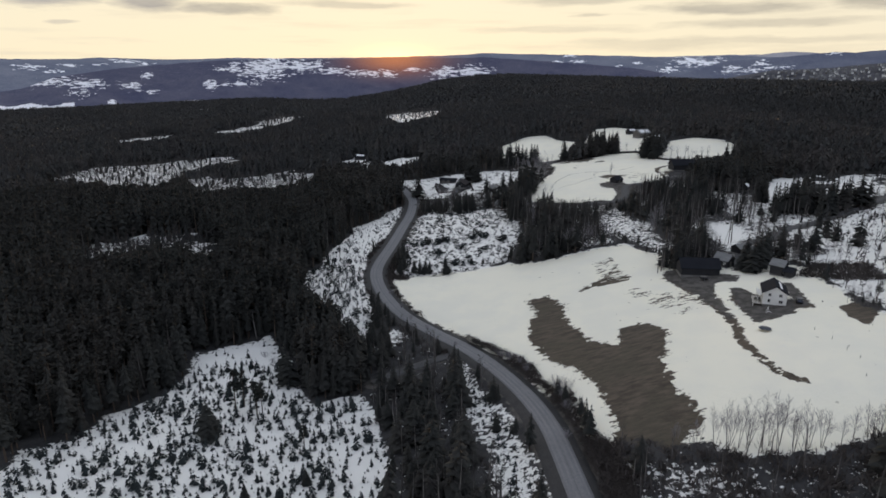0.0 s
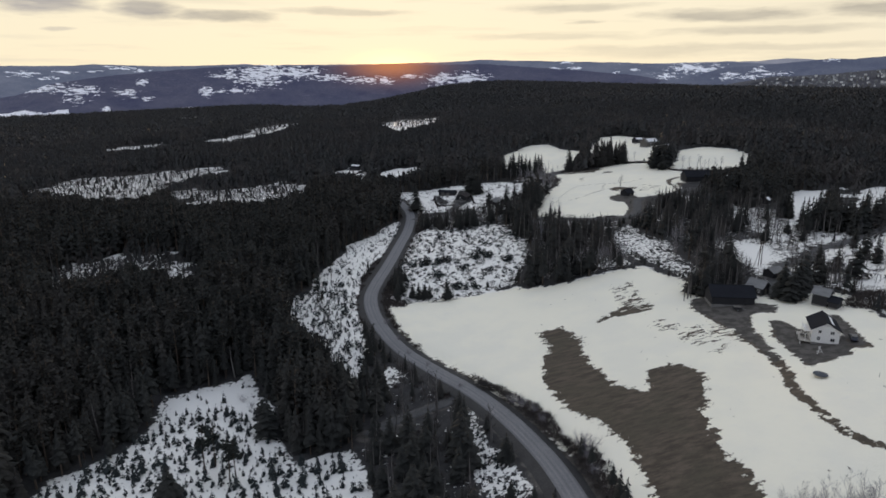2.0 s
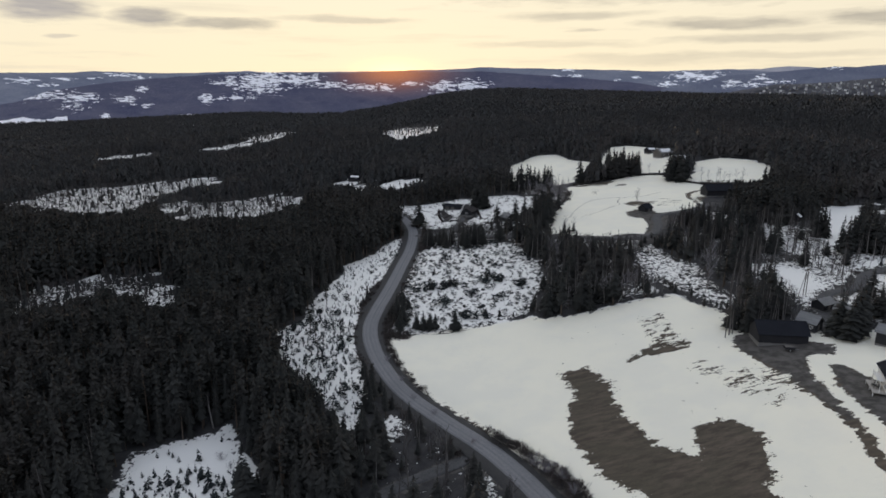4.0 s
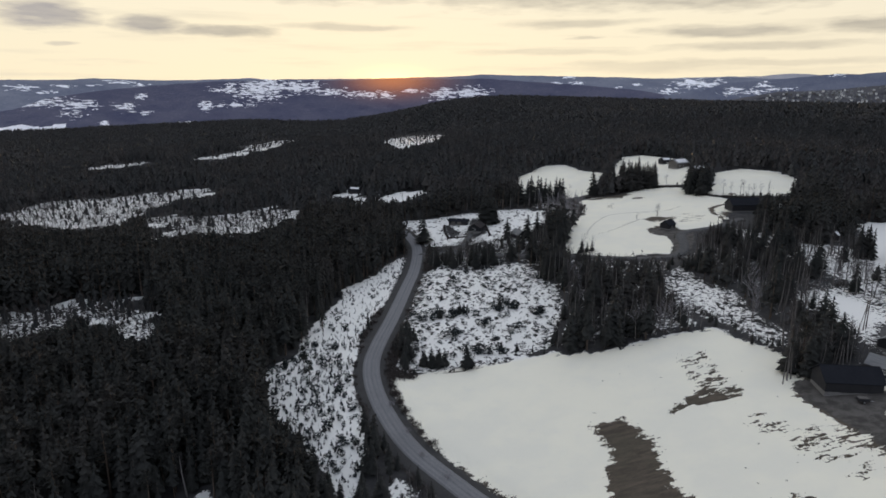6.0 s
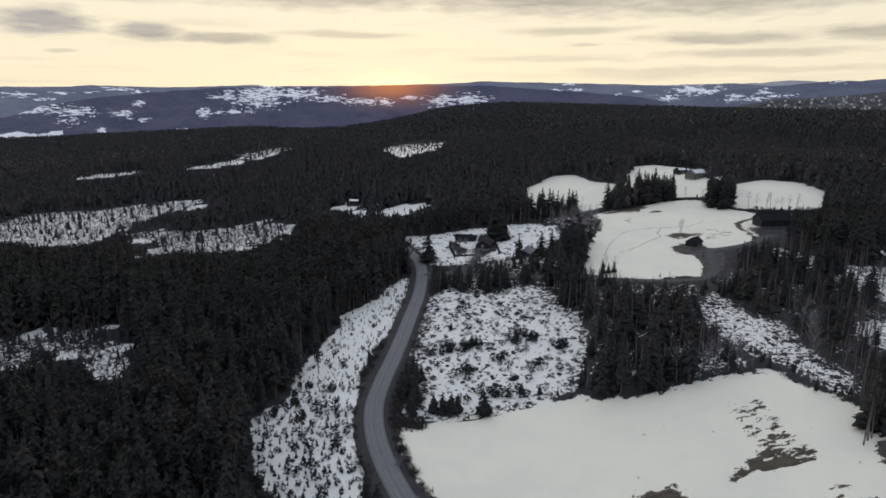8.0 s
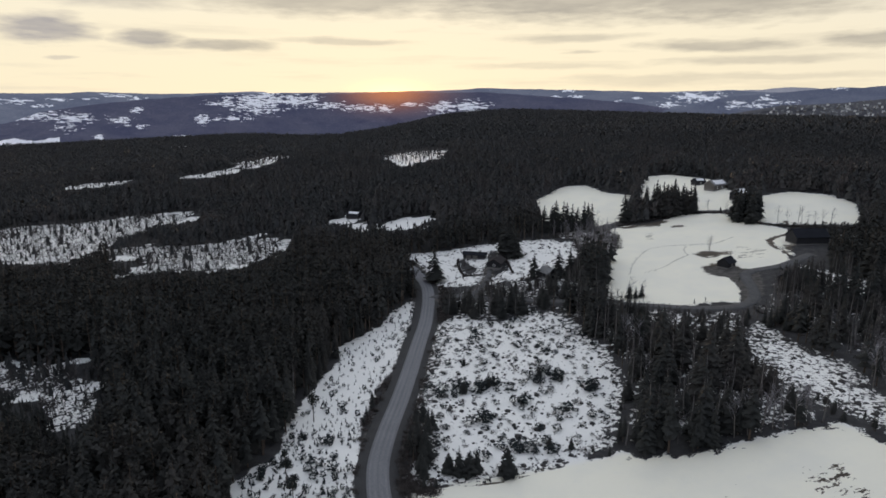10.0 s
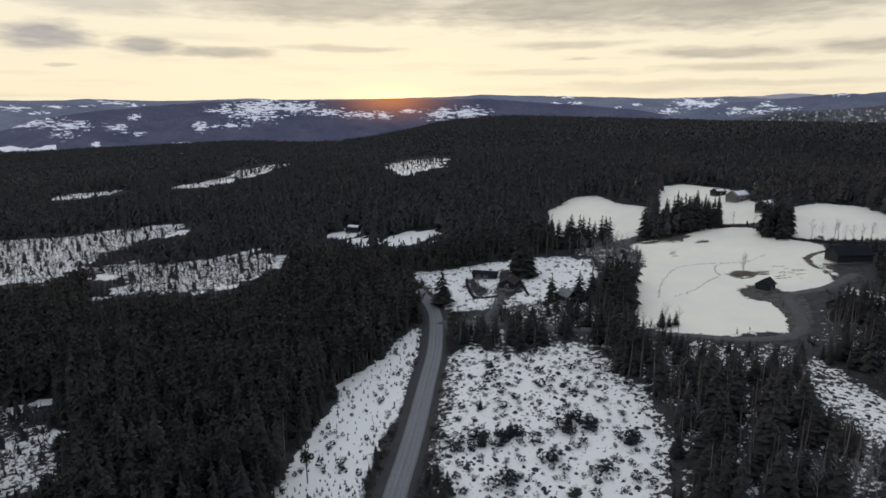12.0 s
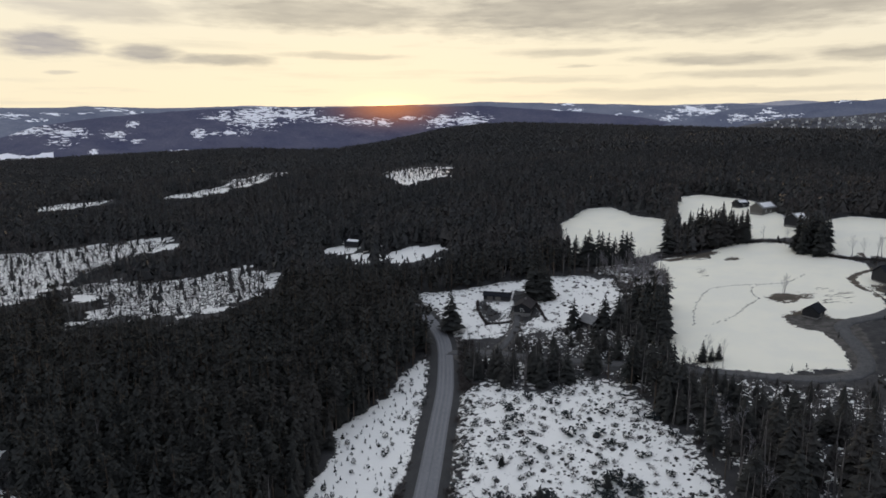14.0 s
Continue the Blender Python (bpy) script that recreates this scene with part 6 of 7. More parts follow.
def gabled(name, x, y, turn, length, width, eave, ridge, wall, roof, label, category, base=None, over=0.45, snow=0.0, chimney=False, windows=(), doors=(), sunk=0.6):
    """A gabled building. It stands along its own x (the ridge) and is turned by degrees; windows and doors: along, height, wide, tall, face."""
    z = base if base is not None else up(x, y)
    root = tagged(new(name), label, category)
    root.matrix_world = pose(x, y, z, 0, 0, turn)
    hl, hw = length / 2, width / 2
    t = 0.22
    part("foundation", block(-hl + 0.05, hl - 0.05, -hw + 0.05, hw - 0.05, -sunk - 1.2, 0.35, M_STONE), root, "grey foundation")
    for s in (-1, 1):
        part("side_wall", block(-hl, hl, s * hw - (t if s > 0 else 0), s * hw + (0 if s > 0 else t), 0.35, eave, wall), root)
    for s in (-1, 1):
        bm = prism([(-hw + t, 0.35), (hw - t, 0.35), (hw - t, eave + t * 0.9), (0, ridge), (-hw + t, eave + t * 0.9)], t)
        bmesh.ops.rotate(bm, cent=(0, 0, 0), matrix=Matrix.Rotation(radians(90), 3, "Z"), verts=bm.verts)
        bmesh.ops.translate(bm, vec=(hl if s > 0 else -hl + t, 0, 0), verts=bm.verts)
        part("gable_wall", solid(bm, wall), root)
    slope = (ridge - eave) / hw
    for s in (-1, 1):
        drop = slope * over
        outline = [(0, ridge + 0.02), (s * (hw + over), eave - drop + 0.02), (s * (hw + over), eave - drop + 0.2), (0, ridge + 0.22)]
        bm = prism(outline, length + 2 * over)
        bmesh.ops.rotate(bm, cent=(0, 0, 0), matrix=Matrix.Rotation(radians(90), 3, "Z"), verts=bm.verts)
        bmesh.ops.translate(bm, vec=(hl + over, 0, 0), verts=bm.verts)
        slab_ob = part("roof_slope", solid(bm, roof), root)
        if snow and s < 0 or snow > 1:
            a, b = 0.12, min(0.9, snow if snow <= 1 else snow - 1)
            w = hw + over
            outline = [(s * w * a, ridge + 0.21 - slope * w * a), (s * w * b, ridge + 0.21 - slope * w * b), (s * w * b, ridge + 0.27 - slope * w * b), (s * w * a, ridge + 0.33 - slope * w * a)]
            bm = prism(outline, length * 0.8)
            bmesh.ops.rotate(bm, cent=(0, 0, 0), matrix=Matrix.Rotation(radians(90), 3, "Z"), verts=bm.verts)
            bmesh.ops.translate(bm, vec=(hl * 0.85, 0, 0), verts=bm.verts)
            part("snow_patch", solid(bm, M_SNOWCAP, 0.02), slab_ob, "old snow on the roof")
    part("ridge_cap", block(-hl - over, hl + over, -0.12, 0.12, ridge + 0.17, ridge + 0.27, roof), root)
    if chimney:
        part("chimney", block(hl * 0.2 - 0.3, hl * 0.2 + 0.3, -0.3, 0.3, ridge - 0.4, ridge + 0.9, M_STONE, 0.03), root, "grey chimney")
    for along, zz, w, h, face in windows:
        px, py = {0: (along, -hw), 1: (along, hw), 2: (-hl, along), 3: (hl, along)}[face]
        window(root, px, py, zz, w, h, face)
    for along, zz, w, h, face, mat in doors:
        px, py = {0: (along, -hw), 1: (along, hw), 2: (-hl, along), 3: (hl, along)}[face]
        o = {0: (0, -1), 1: (0, 1), 2: (-1, 0), 3: (1, 0)}[face]
        if face < 2:
            ys = sorted((py, py + o[1] * 0.06))
            me = block(px - w / 2, px + w / 2, ys[0], ys[1], zz, zz + h, mat)
        else:
            xs = sorted((px, px + o[0] * 0.06))
            me = block(xs[0], xs[1], py - w / 2, py + w / 2, zz, zz + h, mat)
        part("door", me, root)
    return root


def build_farms():
    # the white house: its gable looks down the field, its ridge runs uphill
    hx, hy = 127.8, 170.4
    house = gabled("house", hx, hy, 60, 9.2, 6.6, 4.2, 6.3, M_WALL_WHITE, M_ROOF_DARK, "white wooden two-storey house with a dark tiled roof", "house", base=16.6, over=0.5, snow=0.0, chimney=False,
                   windows=((-1.7, 1.1, 1.0, 0.9, 2), (1.6, 1.1, 0.7, 1.0, 2), (-1.5, 3.1, 0.9, 0.9, 2), (1.5, 3.1, 0.7, 0.9, 2), (-3.2, 1.1, 1.1, 1.1, 1), (0.4, 1.0, 1.4, 1.3, 1), (-2.4, 3.0, 0.9, 1.0, 1), (2.2, 3.0, 0.9, 1.0, 1), (-2, 1.2, 1.1, 1.1, 0), (2, 1.2, 1.1, 1.1, 0)),
                   doors=((2.6, 0.4, 1.0, 2.0, 1, M_WALL_GREY), (-0.6, 0.4, 0.9, 2.0, 0, M_WALL_GREY)))
    strip = prism([(-1.3, 5.47), (-2.0, 5.03), (-2.0, 5.11), (-1.3, 5.57)], 6.4)
    bmesh.ops.rotate(strip, cent=(0, 0, 0), matrix=Matrix.Rotation(radians(90), 3, "Z"), verts=strip.verts)
    bmesh.ops.translate(strip, vec=(3.1, 0, 0.26), verts=strip.verts)
    part("snow_patch", solid(strip, M_SNOWCAP), house, "long strip of old snow on the roof")
    # veranda on posts along the house's long side
    deck = tagged(new("veranda"), "pale wooden veranda on posts against the white house", "veranda")
    deck.matrix_world = house.matrix_world.copy()
    part("floor_boards", block(-4.6, 2.6, 3.32, 6.0, 0.15, 0.32, M_DECK), deck)
    for u in (-4.4, -1.2, 2.4):
        part("post", block(u - 0.07, u + 0.07, 5.78, 5.92, -1.6, 0.15, M_WALL_WHITE), deck)
        part("balcony_post", block(u - 0.07, u + 0.07, 4.65, 4.79, 0.32, 2.55, M_WALL_WHITE), deck)
    part("balcony_floor", block(-2.8, 2.6, 3.32, 4.85, 2.55, 2.7, M_WALL_WHITE), deck)
    part("balcony_rail", block(-2.8, 2.6, 4.76, 4.84, 3.35, 3.48, M_WALL_WHITE), deck)
    for u in np.arange(-2.75, 2.6, 0.35):
        part("baluster", block(u - 0.05, u + 0.05, 4.78, 4.82, 2.7, 3.35, M_WALL_WHITE), deck)
    model = tagged(new("garden_chair"), "dark garden chair on the veranda", "chair", "chairs on the veranda")
    part("seat", block(-0.25, 0.25, -0.25, 0.25, 0.42, 0.48, M_DARKTHING), model)
    part("backrest", block(-0.25, 0.25, 0.2, 0.26, 0.48, 1.0, M_DARKTHING), model)
    for a in (-0.22, 0.22):
        for b in (-0.22, 0.22):
            part("leg", block(a - 0.025, a + 0.025, b - 0.025, b + 0.025, 0, 0.42, M_DARKTHING), model)
    spots = [house.matrix_world @ pose(u, w, 0.32, 0, 0, r) for u, w, r in ((-2.6, 4.2, 0), (-1.4, 4.1, 90), (-0.6, 5.2, 180), (0.6, 4.1, 20))]
    model.matrix_world = spots[0]
    for m in spots[1:]:
        copy_thing(model, m)
    table = tagged(new("garden_table"), "dark garden table on the veranda", "table")
    table.matrix_world = house.matrix_world @ pose(-1.9, 5.1, 0.32)
    part("tabletop", block(-0.7, 0.7, -0.4, 0.4, 0.7, 0.75, M_DARKTHING), table)
    for a in (-0.6, 0.6):
        for b in (-0.3, 0.3):
            part("leg", block(a - 0.03, a + 0.03, b - 0.03, b + 0.03, 0, 0.7, M_DARKTHING), table)
    # clothes airer by the corner
    x, y = 120.3, 161.8
    rack = tagged(new("clothes_airer"), "white wooden drying rack on the muddy yard", "drying rack")
    rack.matrix_world = pose(x, y, up(x, y))
    for a, b in (((-0.9, -0.5, 0), (0.3, 0.1, 1.9)), ((0.9, -0.5, 0), (-0.3, 0.1, 1.9)), ((0, 0.9, 0), (0, 0, 1.9)), ((-0.7, -0.35, 0.5), (0.7, -0.35, 0.5))):
        part("pole", rod(a, b, 0.05, M_WALL_WHITE), rack)
    # trampoline
    x, y = 111.7, 150.2
    tramp = tagged(new("trampoline"), "round blue-black trampoline standing in the snow", "trampoline")
    tramp.matrix_world = pose(x, y, up(x, y))
    ring = [(1.65 * math.cos(a), 1.65 * math.sin(a)) for a in np.linspace(0, 2 * math.pi, 24, endpoint=False)]
    bm = bmesh.new()
    bmesh.ops.create_circle(bm, cap_ends=True, segments=24, radius=1.385)
    bmesh.ops.translate(bm, vec=(0, 0, 0.60), verts=bm.verts)
    ext = bmesh.ops.extrude_face_region(bm, geom=bm.faces[:])
    bmesh.ops.translate(bm, vec=(0, 0, 0.03), verts=[g for g in ext["geom"] if isinstance(g, bmesh.types.BMVert)])
    part("jumping_mat", solid(bm, M_MAT), tramp)
    s = Shape()
    for (ax, ay), (bx, by) in zip(ring, ring[1:] + ring[:1]):
        s.limb((ax, ay, 0.61), (bx, by, 0.61), 0.04, 0.04, 0, 5)
    v, f, _ = s.arrays()
    part("rim", mesh_of("rim", v, f, [M_DARKTHING]), tramp)
    s = Shape()
    for (ax, ay), (bx, by) in zip(ring, ring[1:] + ring[:1]):
        i, o = 0.84, 1.0
        q = [(ax * i, ay * i, 0.645), (bx * i, by * i, 0.645), (bx * o, by * o, 0.665), (ax * o, ay * o, 0.665)]
        s.tri(q[0], q[1], q[2])
        s.tri(q[0], q[2], q[3])
    v, f, _ = s.arrays()
    part("padding", mesh_of("padding", v, f, [M_MAT]), tramp, "blue padding ring")
    for k in range(0, 24, 4):
        part("leg", rod((ring[k][0], ring[k][1], -0.2), (ring[k][0], ring[k][1], 0.61), 0.035, M_STEEL), tramp)
    # the farm's outbuildings
    gabled("barn", 122.3, 206.4, -14, 13.6, 7.6, 3.1, 5.8, M_WALL_DARK, M_ROOF_DARK, "long black-stained barn with a dark roof at the muddy yard", "barn",
           doors=((-1.5, 0.3, 3.0, 2.6, 0, M_WALL_DARK), (4.5, 0.3, 1.2, 2.0, 0, M_WALL_DARK)))
    gabled("shed", 134.4, 209.4, -62, 5.4, 4.6, 3.0, 4.9, M_WALL_DARK, M_ROOF_GREY, "dark wooden shed with a grey metal roof behind the barn", "shed", doors=((0, 0.3, 1.2, 2.0, 3, M_WALL_GREY),), windows=((1.5, 1.3, 0.8, 0.8, 0),))
    gabled("storehouse", 145.4, 193.2, -58, 4.5, 4.0, 3.9, 5.5, M_WALL_DARK, M_ROOF_GREY, "tall dark storehouse with a grey roof beside the spruces", "storehouse", windows=((0.0, 3.0, 0.7, 0.7, 3), (-1.4, 1.2, 0.8, 0.8, 3)), doors=((1.2, 0.3, 1.0, 2.0, 3, M_WALL_GREY),))
    gabled("lean_to", 147.0, 189.4, -58, 2.6, 4.2, 2.3, 3.4, M_WALL_DARK, M_ROOF_DARK, "low dark lean-to against the storehouse", "shed")
    gabled("shed", 149.0, 222.5, 20, 5.6, 4.2, 2.4, 3.6, M_WALL_DARK, M_ROOF_GREY, "small grey-roofed shed by the farm road", "shed", doors=((0, 0.2, 1.4, 1.9, 0, M_WALL_GREY),))
    gabled("shed", 150.5, 214.0, -60, 6.0, 4.6, 2.6, 4.2, M_WALL_DARK, M_ROOF_GREY, "low shed with a pale metal roof among spruces", "shed")
    # far meadow
    gabled("hay_hut", 158.0, 372.2, 32, 6.4, 5.0, 2.4, 4.3, M_WALL_DARK, M_ROOF_DARK, "black wooden hay hut with a gabled roof on the snowy meadow", "hut", doors=((0, 0.3, 1.6, 2.0, 0, M_WALL_GREY),))
    gabled("barn", 215.6, 397.8, -3, 16.5, 8.6, 3.6, 6.8, M_WALL_DARK, M_ROOF_DARK, "big black-brown barn above the snowy meadow", "barn", doors=((-3, 0.3, 3.2, 2.8, 0, M_WALL_DARK),))
    gabled("shed", 230.5, 391.0, -35, 8.0, 6.0, 2.8, 4.8, M_WALL_RED, M_ROOF_DARK, "dark red shed with snow on its roof near the barn", "shed", snow=0.85)
    gabled("shed", 168.0, 345.5, 15, 6.5, 5.0, 2.6, 4.4, M_WALL_DARK, M_ROOF_DARK, "small dark shed below the meadow track", "shed")
    gabled("cabin", 84.6, 394.0, -65, 6.2, 5.2, 2.5, 4.5, M_WALL_DARK, M_ROOF_GREY, "dark cabin with a grey weathered roof among spruces", "cabin", windows=((-1.2, 1.2, 0.9, 0.8, 3), (1.2, 1.2, 0.9, 0.8, 3)), doors=((2.0, 0.3, 0.9, 1.9, 0, M_WALL_GREY),), chimney=True)
    gabled("bungalow", 66.8, 421.5, 62, 10.0, 6.8, 2.5, 4.3, M_WALL_DARK, M_ROOF_BROWN, "low dark bungalow with a brown roof in the cabin meadow", "house", windows=((-3, 1.0, 1.1, 1.0, 1), (0, 1.0, 1.1, 1.0, 1), (0, 1.0, 1.2, 1.0, 2)), doors=((2.5, 0.3, 0.9, 1.9, 1, M_WALL_WHITE),), chimney=True)
    gabled("garage", 58.6, 436.4, -22, 11.5, 4.2, 2.3, 3.3, M_WALL_DARK, M_ROOF_DARK, "long low dark garage behind the bungalow yard", "garage", doors=((-3, 0.2, 2.4, 2.0, 0, M_WALL_GREY), (0.5, 0.2, 2.4, 2.0, 0, M_WALL_GREY)))
    gabled("house", 243.0, 524.5, 20, 13.0, 8.4, 3.6, 6.4, M_WALL_GREY, M_ROOF_GREY, "pale house with a snow-dusted grey roof above the meadow", "house", windows=((-3, 1.2, 1.2, 1.1, 0), (1, 1.2, 1.2, 1.1, 0)), snow=0.8, chimney=True)
    gabled("house", 238.8, 489.5, 25, 10.5, 8.0, 3.8, 6.8, M_WALL_DARK, M_ROOF_GREY, "dark house with a pale grey roof above the meadow", "house", windows=((-2, 1.2, 1.1, 1.1, 0), (2, 1.2, 1.1, 1.1, 0)), snow=0.75)
    gabled("house", 243.5, 548.0, 10, 8.0, 6.0, 2.6, 4.6, M_WALL_DARK, M_ROOF_DARK, "dark house with snow on its roof beside the upper lane", "house", windows=((0, 1.2, 1.1, 1.1, 0),), snow=0.7)
    gabled("cabin", -4.0, 553.0, -30, 9.5, 6.0, 2.7, 4.6, M_WALL_DARK, M_ROOF_DARK, "low dark cabin in a snowy forest glade", "cabin", snow=0.6)
    gabled("hut", 221.5, 334.0, 40, 5.0, 4.2, 2.4, 4.0, M_WALL_DARK, M_ROOF_DARK, "small dark hut with snow on its roof among birches", "hut", snow=0.85)
    # hedge and wall round the bungalow yard
    wall = tagged(new("garden_hedge"), "dark clipped hedge round the snowy bungalow yard", "hedge")
    corners = [(50.0, 437.5), (48.7, 430), (48.6, 422), (49.2, 414), (57.6, 412)]
    east = [(71.4, 437), (72.8, 428), (71.8, 408)]
    for (ax, ay), (bx, by) in [*zip(corners, corners[1:]), *zip(east, east[1:])]:
        s = Shape()
        n = int(math.hypot(bx - ax, by - ay) / 0.5)
        g = np.random.default_rng(int(ax * 10))
        for k in range(n * 14):
            q = g.uniform(0, 1)
            px, py = ax + (bx - ax) * q + g.normal() * 0.22, ay + (by - ay) * q + g.normal() * 0.22
            z0 = up(px, py)
            t = g.uniform(0, 6.28)
            h = g.uniform(0.4, 1.15)
            s.tri((px - 0.3 * math.cos(t), py - 0.3 * math.sin(t), z0 - 0.05), (px + 0.3 * math.cos(t), py + 0.3 * math.sin(t), z0), (px, py, z0 + h))
        v, f, _ = s.arrays()
        me = mesh_of("hedge_run", v, f, [M_BRUSH])
        give(me, "tint", np.full(len(v), 0.3))
        part("hedge_run", me, wall)
    # double power pole with stays
    x, y = 152.8, 236.0
    pole = tagged(new("power_pole"), "double wooden power pole with crossarm on the snowy slope", "power pole")
    pole.matrix_world = pose(x, y, up(x, y), 0, 0, 25)
    for a, b in (((-0.9, 0, -0.6), (-0.6, 0, 9.6)), ((0.9, 0, -0.6), (0.6, 0, 9.6)), ((-3.2, 0.4, -0.3), (-0.6, 0, 8.6)), ((3.0, 1.0, -0.3), (0.6, 0, 8.6))):
        part("pole" if abs(a[0]) < 2 else "stay_pole", rod(a, b, 0.14 if abs(a[0]) < 2 else 0.09, M_POLE, 7), pole)
    part("crossarm", block(-1.9, 1.9, -0.09, 0.09, 9.0, 9.2, M_POLE), pole)
    part("brace", rod((-0.75, 0.0, 4.5), (0.7, 0.0, 8.6), 0.07, M_POLE), pole)
    for u in (-1.7, 0, 1.7):
        part("insulator", rod((u, 0, 9.2), (u, 0, 9.5), 0.07, M_STEEL), pole, "grey insulator")
    # heap of branches at the field's edge
    s = Shape()
    g = np.random.default_rng(5)
    for _ in range(130):
        t, r = g.uniform(0, 6.28), g.uniform(0, 2.6)
        p = np.array((r * math.cos(t) * 1.5, r * math.sin(t) * 0.9, 0.02 + g.uniform(0, 1.0) * (1 - r / 3.0)))
        d = np.array((g.normal(), g.normal() * 0.6, g.normal() * 0.25))
        d /= np.linalg.norm(d)
        s.limb(p - d * 0.9, p + d * 0.9, 0.07, 0.03, 0)
    v, f, _ = s.arrays()
    heap = new("branch_heap", mesh_of("branch_heap", v, f, [M_ROCK]))
    heap.matrix_world = pose(35.4, 187.2, up(35.4, 187.2), 0, 0, -45)
    tagged(heap, "dark heap of cut branches at the snowy field's edge", "branch heap")
    # footprints and a ski trail across the far meadow
    dots = []
    for line in ([(117, 379), (124, 391), (132, 401), (140, 409.5), (147.5, 412.3), (158, 411.4), (167, 409), (177, 409.6), (188, 416.7)], [(123, 377), (129.5, 379), (136, 382.5), (144.6, 388.8), (151.4, 393), (153, 398.4), (157.5, 406.5), (163, 409.5)]):
        mid, _ = glide(line, 1.1)
        dots.append(mid + rng.normal(0, 0.25, mid.shape))
    dots = np.concatenate(dots)
    scatter("footprints", CLODS, dots[:, 0], dots[:, 1], rng.uniform(0.05, 0.12, len(dots)), [M_ROCK], "dark footprint trail across the snowy meadow", "footprints", 4.0)
    # small town on the far hill, a few pale walls and roofs each
    s = Shape()
    g = np.random.default_rng(11)
    for _ in range(230):
        az, q = math.radians(33.5 + 11 * g.uniform(0, 1) ** 0.7), g.uniform(0.45, 0.95)
        top = np.interp(math.degrees(az), TOWN_AZ, TOWN_EL)
        dist = 2685 + 400 * q
        zz = 87 + dist * math.tan(math.radians(-2.0 + (top + 2.0) * q**0.85)) + 1
        cx, cy = dist * math.sin(az), 92 + dist * math.cos(az)
        w, h, d = g.uniform(2.2, 5), g.uniform(2, 4), g.uniform(2.5, 4)
        ux, uy = math.cos(az), -math.sin(az)
        P = lambda a, b, c: (cx + a * ux + b * uy * -1 * 0 + b * math.sin(az), cy + a * uy + b * math.cos(az), zz + c)
        m = int(g.integers(0, 3))
        quad = [P(-w, -d, -4), P(w, -d, -4), P(w, -d, h), P(-w, -d, h)]
        s.tri(quad[0], quad[1], quad[2], m)
        s.tri(quad[0], quad[2], quad[3], m)
        for sgn in (-1, 1):
            s.tri(P(-w * 1.1, sgn * d, h), P(w * 1.1, sgn * d, h), P(w * 1.1, 0, h + 3.5), 3)
            s.tri(P(-w * 1.1, sgn * d, h), P(w * 1.1, 0, h + 3.5), P(-w * 1.1, 0, h + 3.5), 3)
            s.tri(P(sgn * w, -d, h), P(sgn * w, d, h), P(sgn * w, 0, h + 3.5), m)
            s.tri(P(sgn * w, -d, -4), P(sgn * w, d, -4), P(sgn * w, d, h), m)
            s.tri(P(sgn * w, -d, -4), P(sgn * w, d, h), P(sgn * w, -d, h), m)
    v, f, m = s.arrays()
    tagged(new("distant_town", mesh_of("distant_town", v, f, [M_WALL_WHITE, M_WALL_GREY, M_ROOF_GREY, M_ROOF_GREY], m)), "small distant town of pale houses on a wooded hill", "town", kind="stuff")


def wheel(root, x, y, r, w):
    """A tyre with a rim under a vehicle; its axle lies along y."""
    bm = bmesh.new()
    bmesh.ops.create_cone(bm, cap_ends=True, segments=16, radius1=r, radius2=r, depth=w, matrix=Matrix.Rotation(radians(90), 4, "X"))
    bmesh.ops.bevel(bm, geom=bm.edges[:], offset=0.03, segments=1, affect="EDGES")
    bmesh.ops.translate(bm, vec=(x, y, r), verts=bm.verts)
    tyre = part("wheel", solid(bm, M_RUBBER), root)
    bm = bmesh.new()
    bmesh.ops.create_cone(bm, cap_ends=True, segments=12, radius1=r * 0.6, radius2=r * 0.6, depth=w + 0.04, matrix=Matrix.Rotation(radians(90), 4, "X"))
    bmesh.ops.translate(bm, vec=(x, y, r), verts=bm.verts)
    part("rim", solid(bm, M_STEEL), tyre, "grey wheel rim")


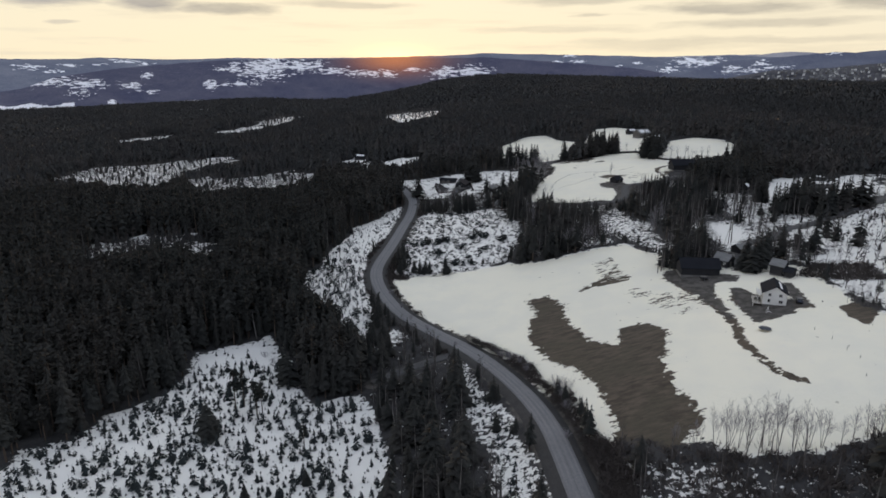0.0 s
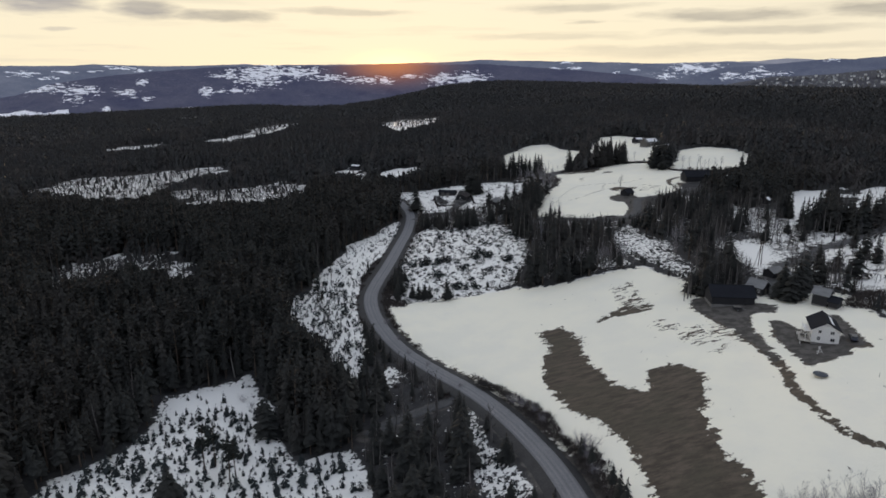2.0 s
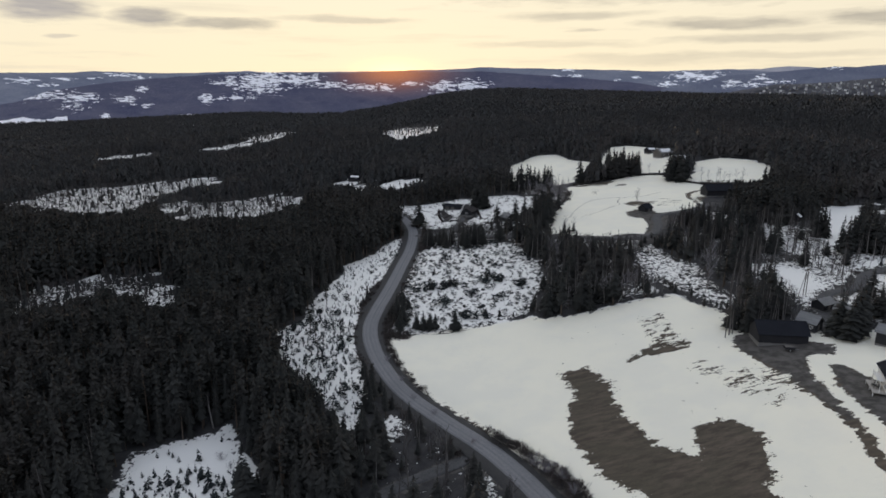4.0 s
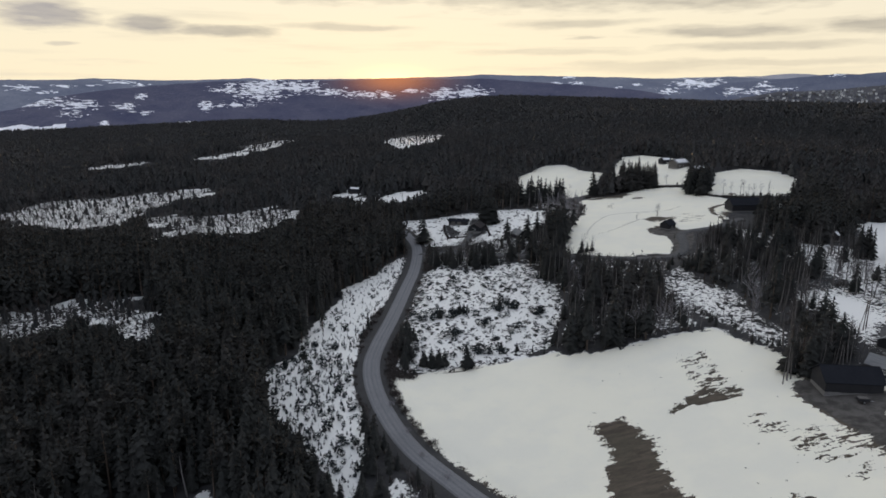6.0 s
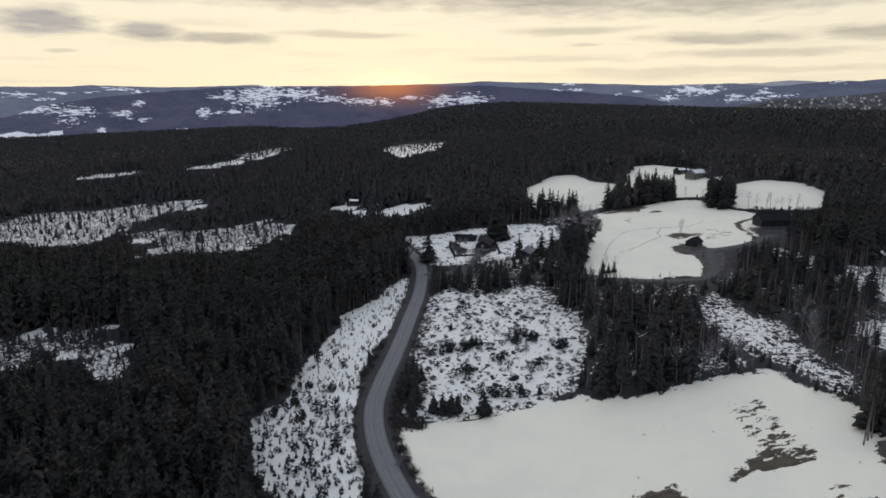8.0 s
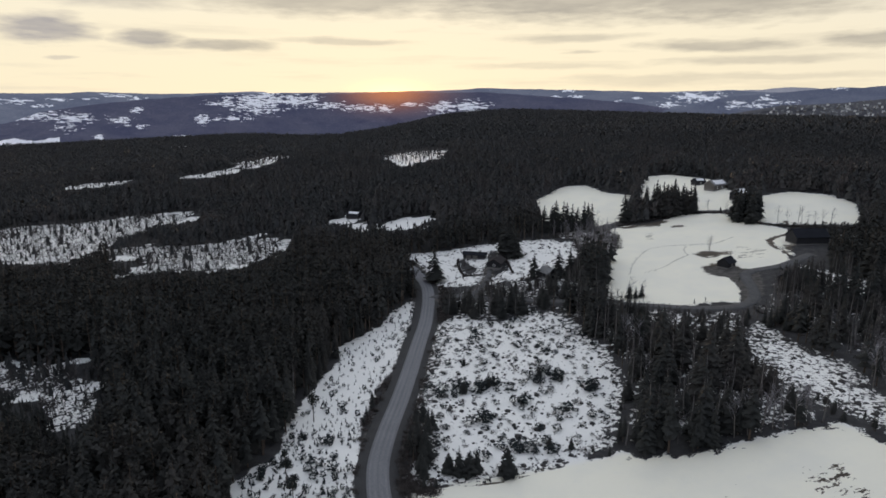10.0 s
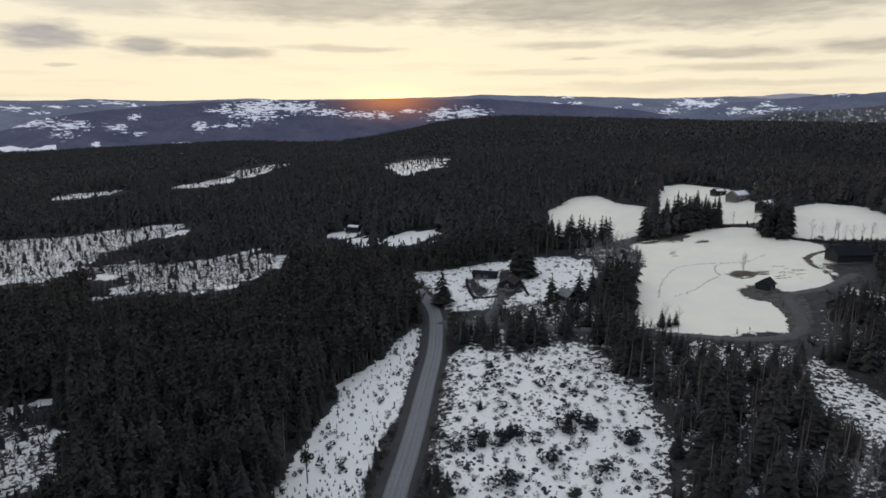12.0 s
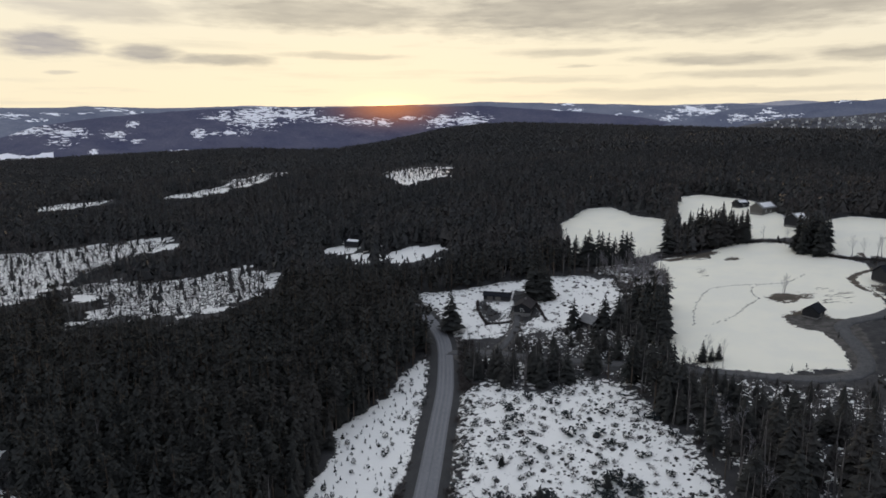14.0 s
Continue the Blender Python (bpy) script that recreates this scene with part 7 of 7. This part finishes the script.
def build_vehicles():
    x, y = 133.8, 166.2
    car = tagged(new("car"), "dark blue estate car parked beside the white house", "car")
    car.matrix_world = pose(x, y, up(x, y) + 0.02, 0, 0, 58)
    bm = prism([(-2.2, 0.35), (2.2, 0.35), (2.25, 0.75), (1.3, 0.92), (-2.1, 0.98), (-2.25, 0.7)], 1.76)
    bmesh.ops.translate(bm, vec=(0, -0.88, 0), verts=bm.verts)
    part("body", solid(bm, M_CARPAINT, 0.05), car)
    bm = prism([(-2.0, 0.96), (1.15, 0.92), (0.45, 1.44), (-1.7, 1.46)], 1.52)
    bmesh.ops.translate(bm, vec=(0, -0.76, 0), verts=bm.verts)
    part("cabin", solid(bm, M_GLASS, 0.04), car, "dark glazed cabin")
    part("roof", block(-1.68, 0.42, -0.72, 0.72, 1.45, 1.50, M_CARPAINT), car)
    for u in (-1.4, 1.4):
        for v in (-0.8, 0.8):
            wheel(car, u, v, 0.32, 0.2)
    for v in (-0.6, 0.6):
        part("headlight", block(2.2, 2.27, v - 0.2, v + 0.2, 0.6, 0.74, M_STEEL), car)
        part("tail_light", block(-2.28, -2.2, v - 0.18, v + 0.18, 0.6, 0.8, M_WALL_RED), car)
    x, y = 120.6, 199.0
    cart = tagged(new("farm_trailer"), "small dark farm trailer standing before the barn", "trailer")
    cart.matrix_world = pose(x, y, up(x, y), 0, 0, -14)
    part("box", block(-1.3, 1.3, -0.8, 0.8, 0.6, 1.25, M_WALL_DARK, 0.03), cart)
    part("cover", block(-1.2, 1.2, -0.7, 0.7, 1.25, 1.36, M_WALL_GREY, 0.02), cart, "grey tarpaulin cover")
    part("drawbar", rod((1.3, 0, 0.6), (2.6, 0, 0.35), 0.05, M_STEEL), cart)
    for v in (-0.85, 0.85):
        wheel(cart, 0, v, 0.36, 0.2)
    stake = tagged(new("marker_stake"), "thin dark marker stake standing in the snow", "stake", "stakes on the meadow")
    part("shaft", rod((0, 0, -0.3), (0.03, 0, 0.9), 0.05, M_POLE), stake)
    part("cap", rod((0.03, 0, 0.9), (0.03, 0, 0.98), 0.07, M_STEEL), stake)
    spots = [(122.8, 145.0), (122.6, 138.0), (121.6, 131.5), (121.6, 127.0), (117.0, 119.5), (122.8, 119.8)]
    stake.matrix_world = pose(*spots[0], up(*spots[0]))
    for a, b in spots[1:]:
        copy_thing(stake, pose(a, b, up(a, b)))


build_farms()
build_vehicles()
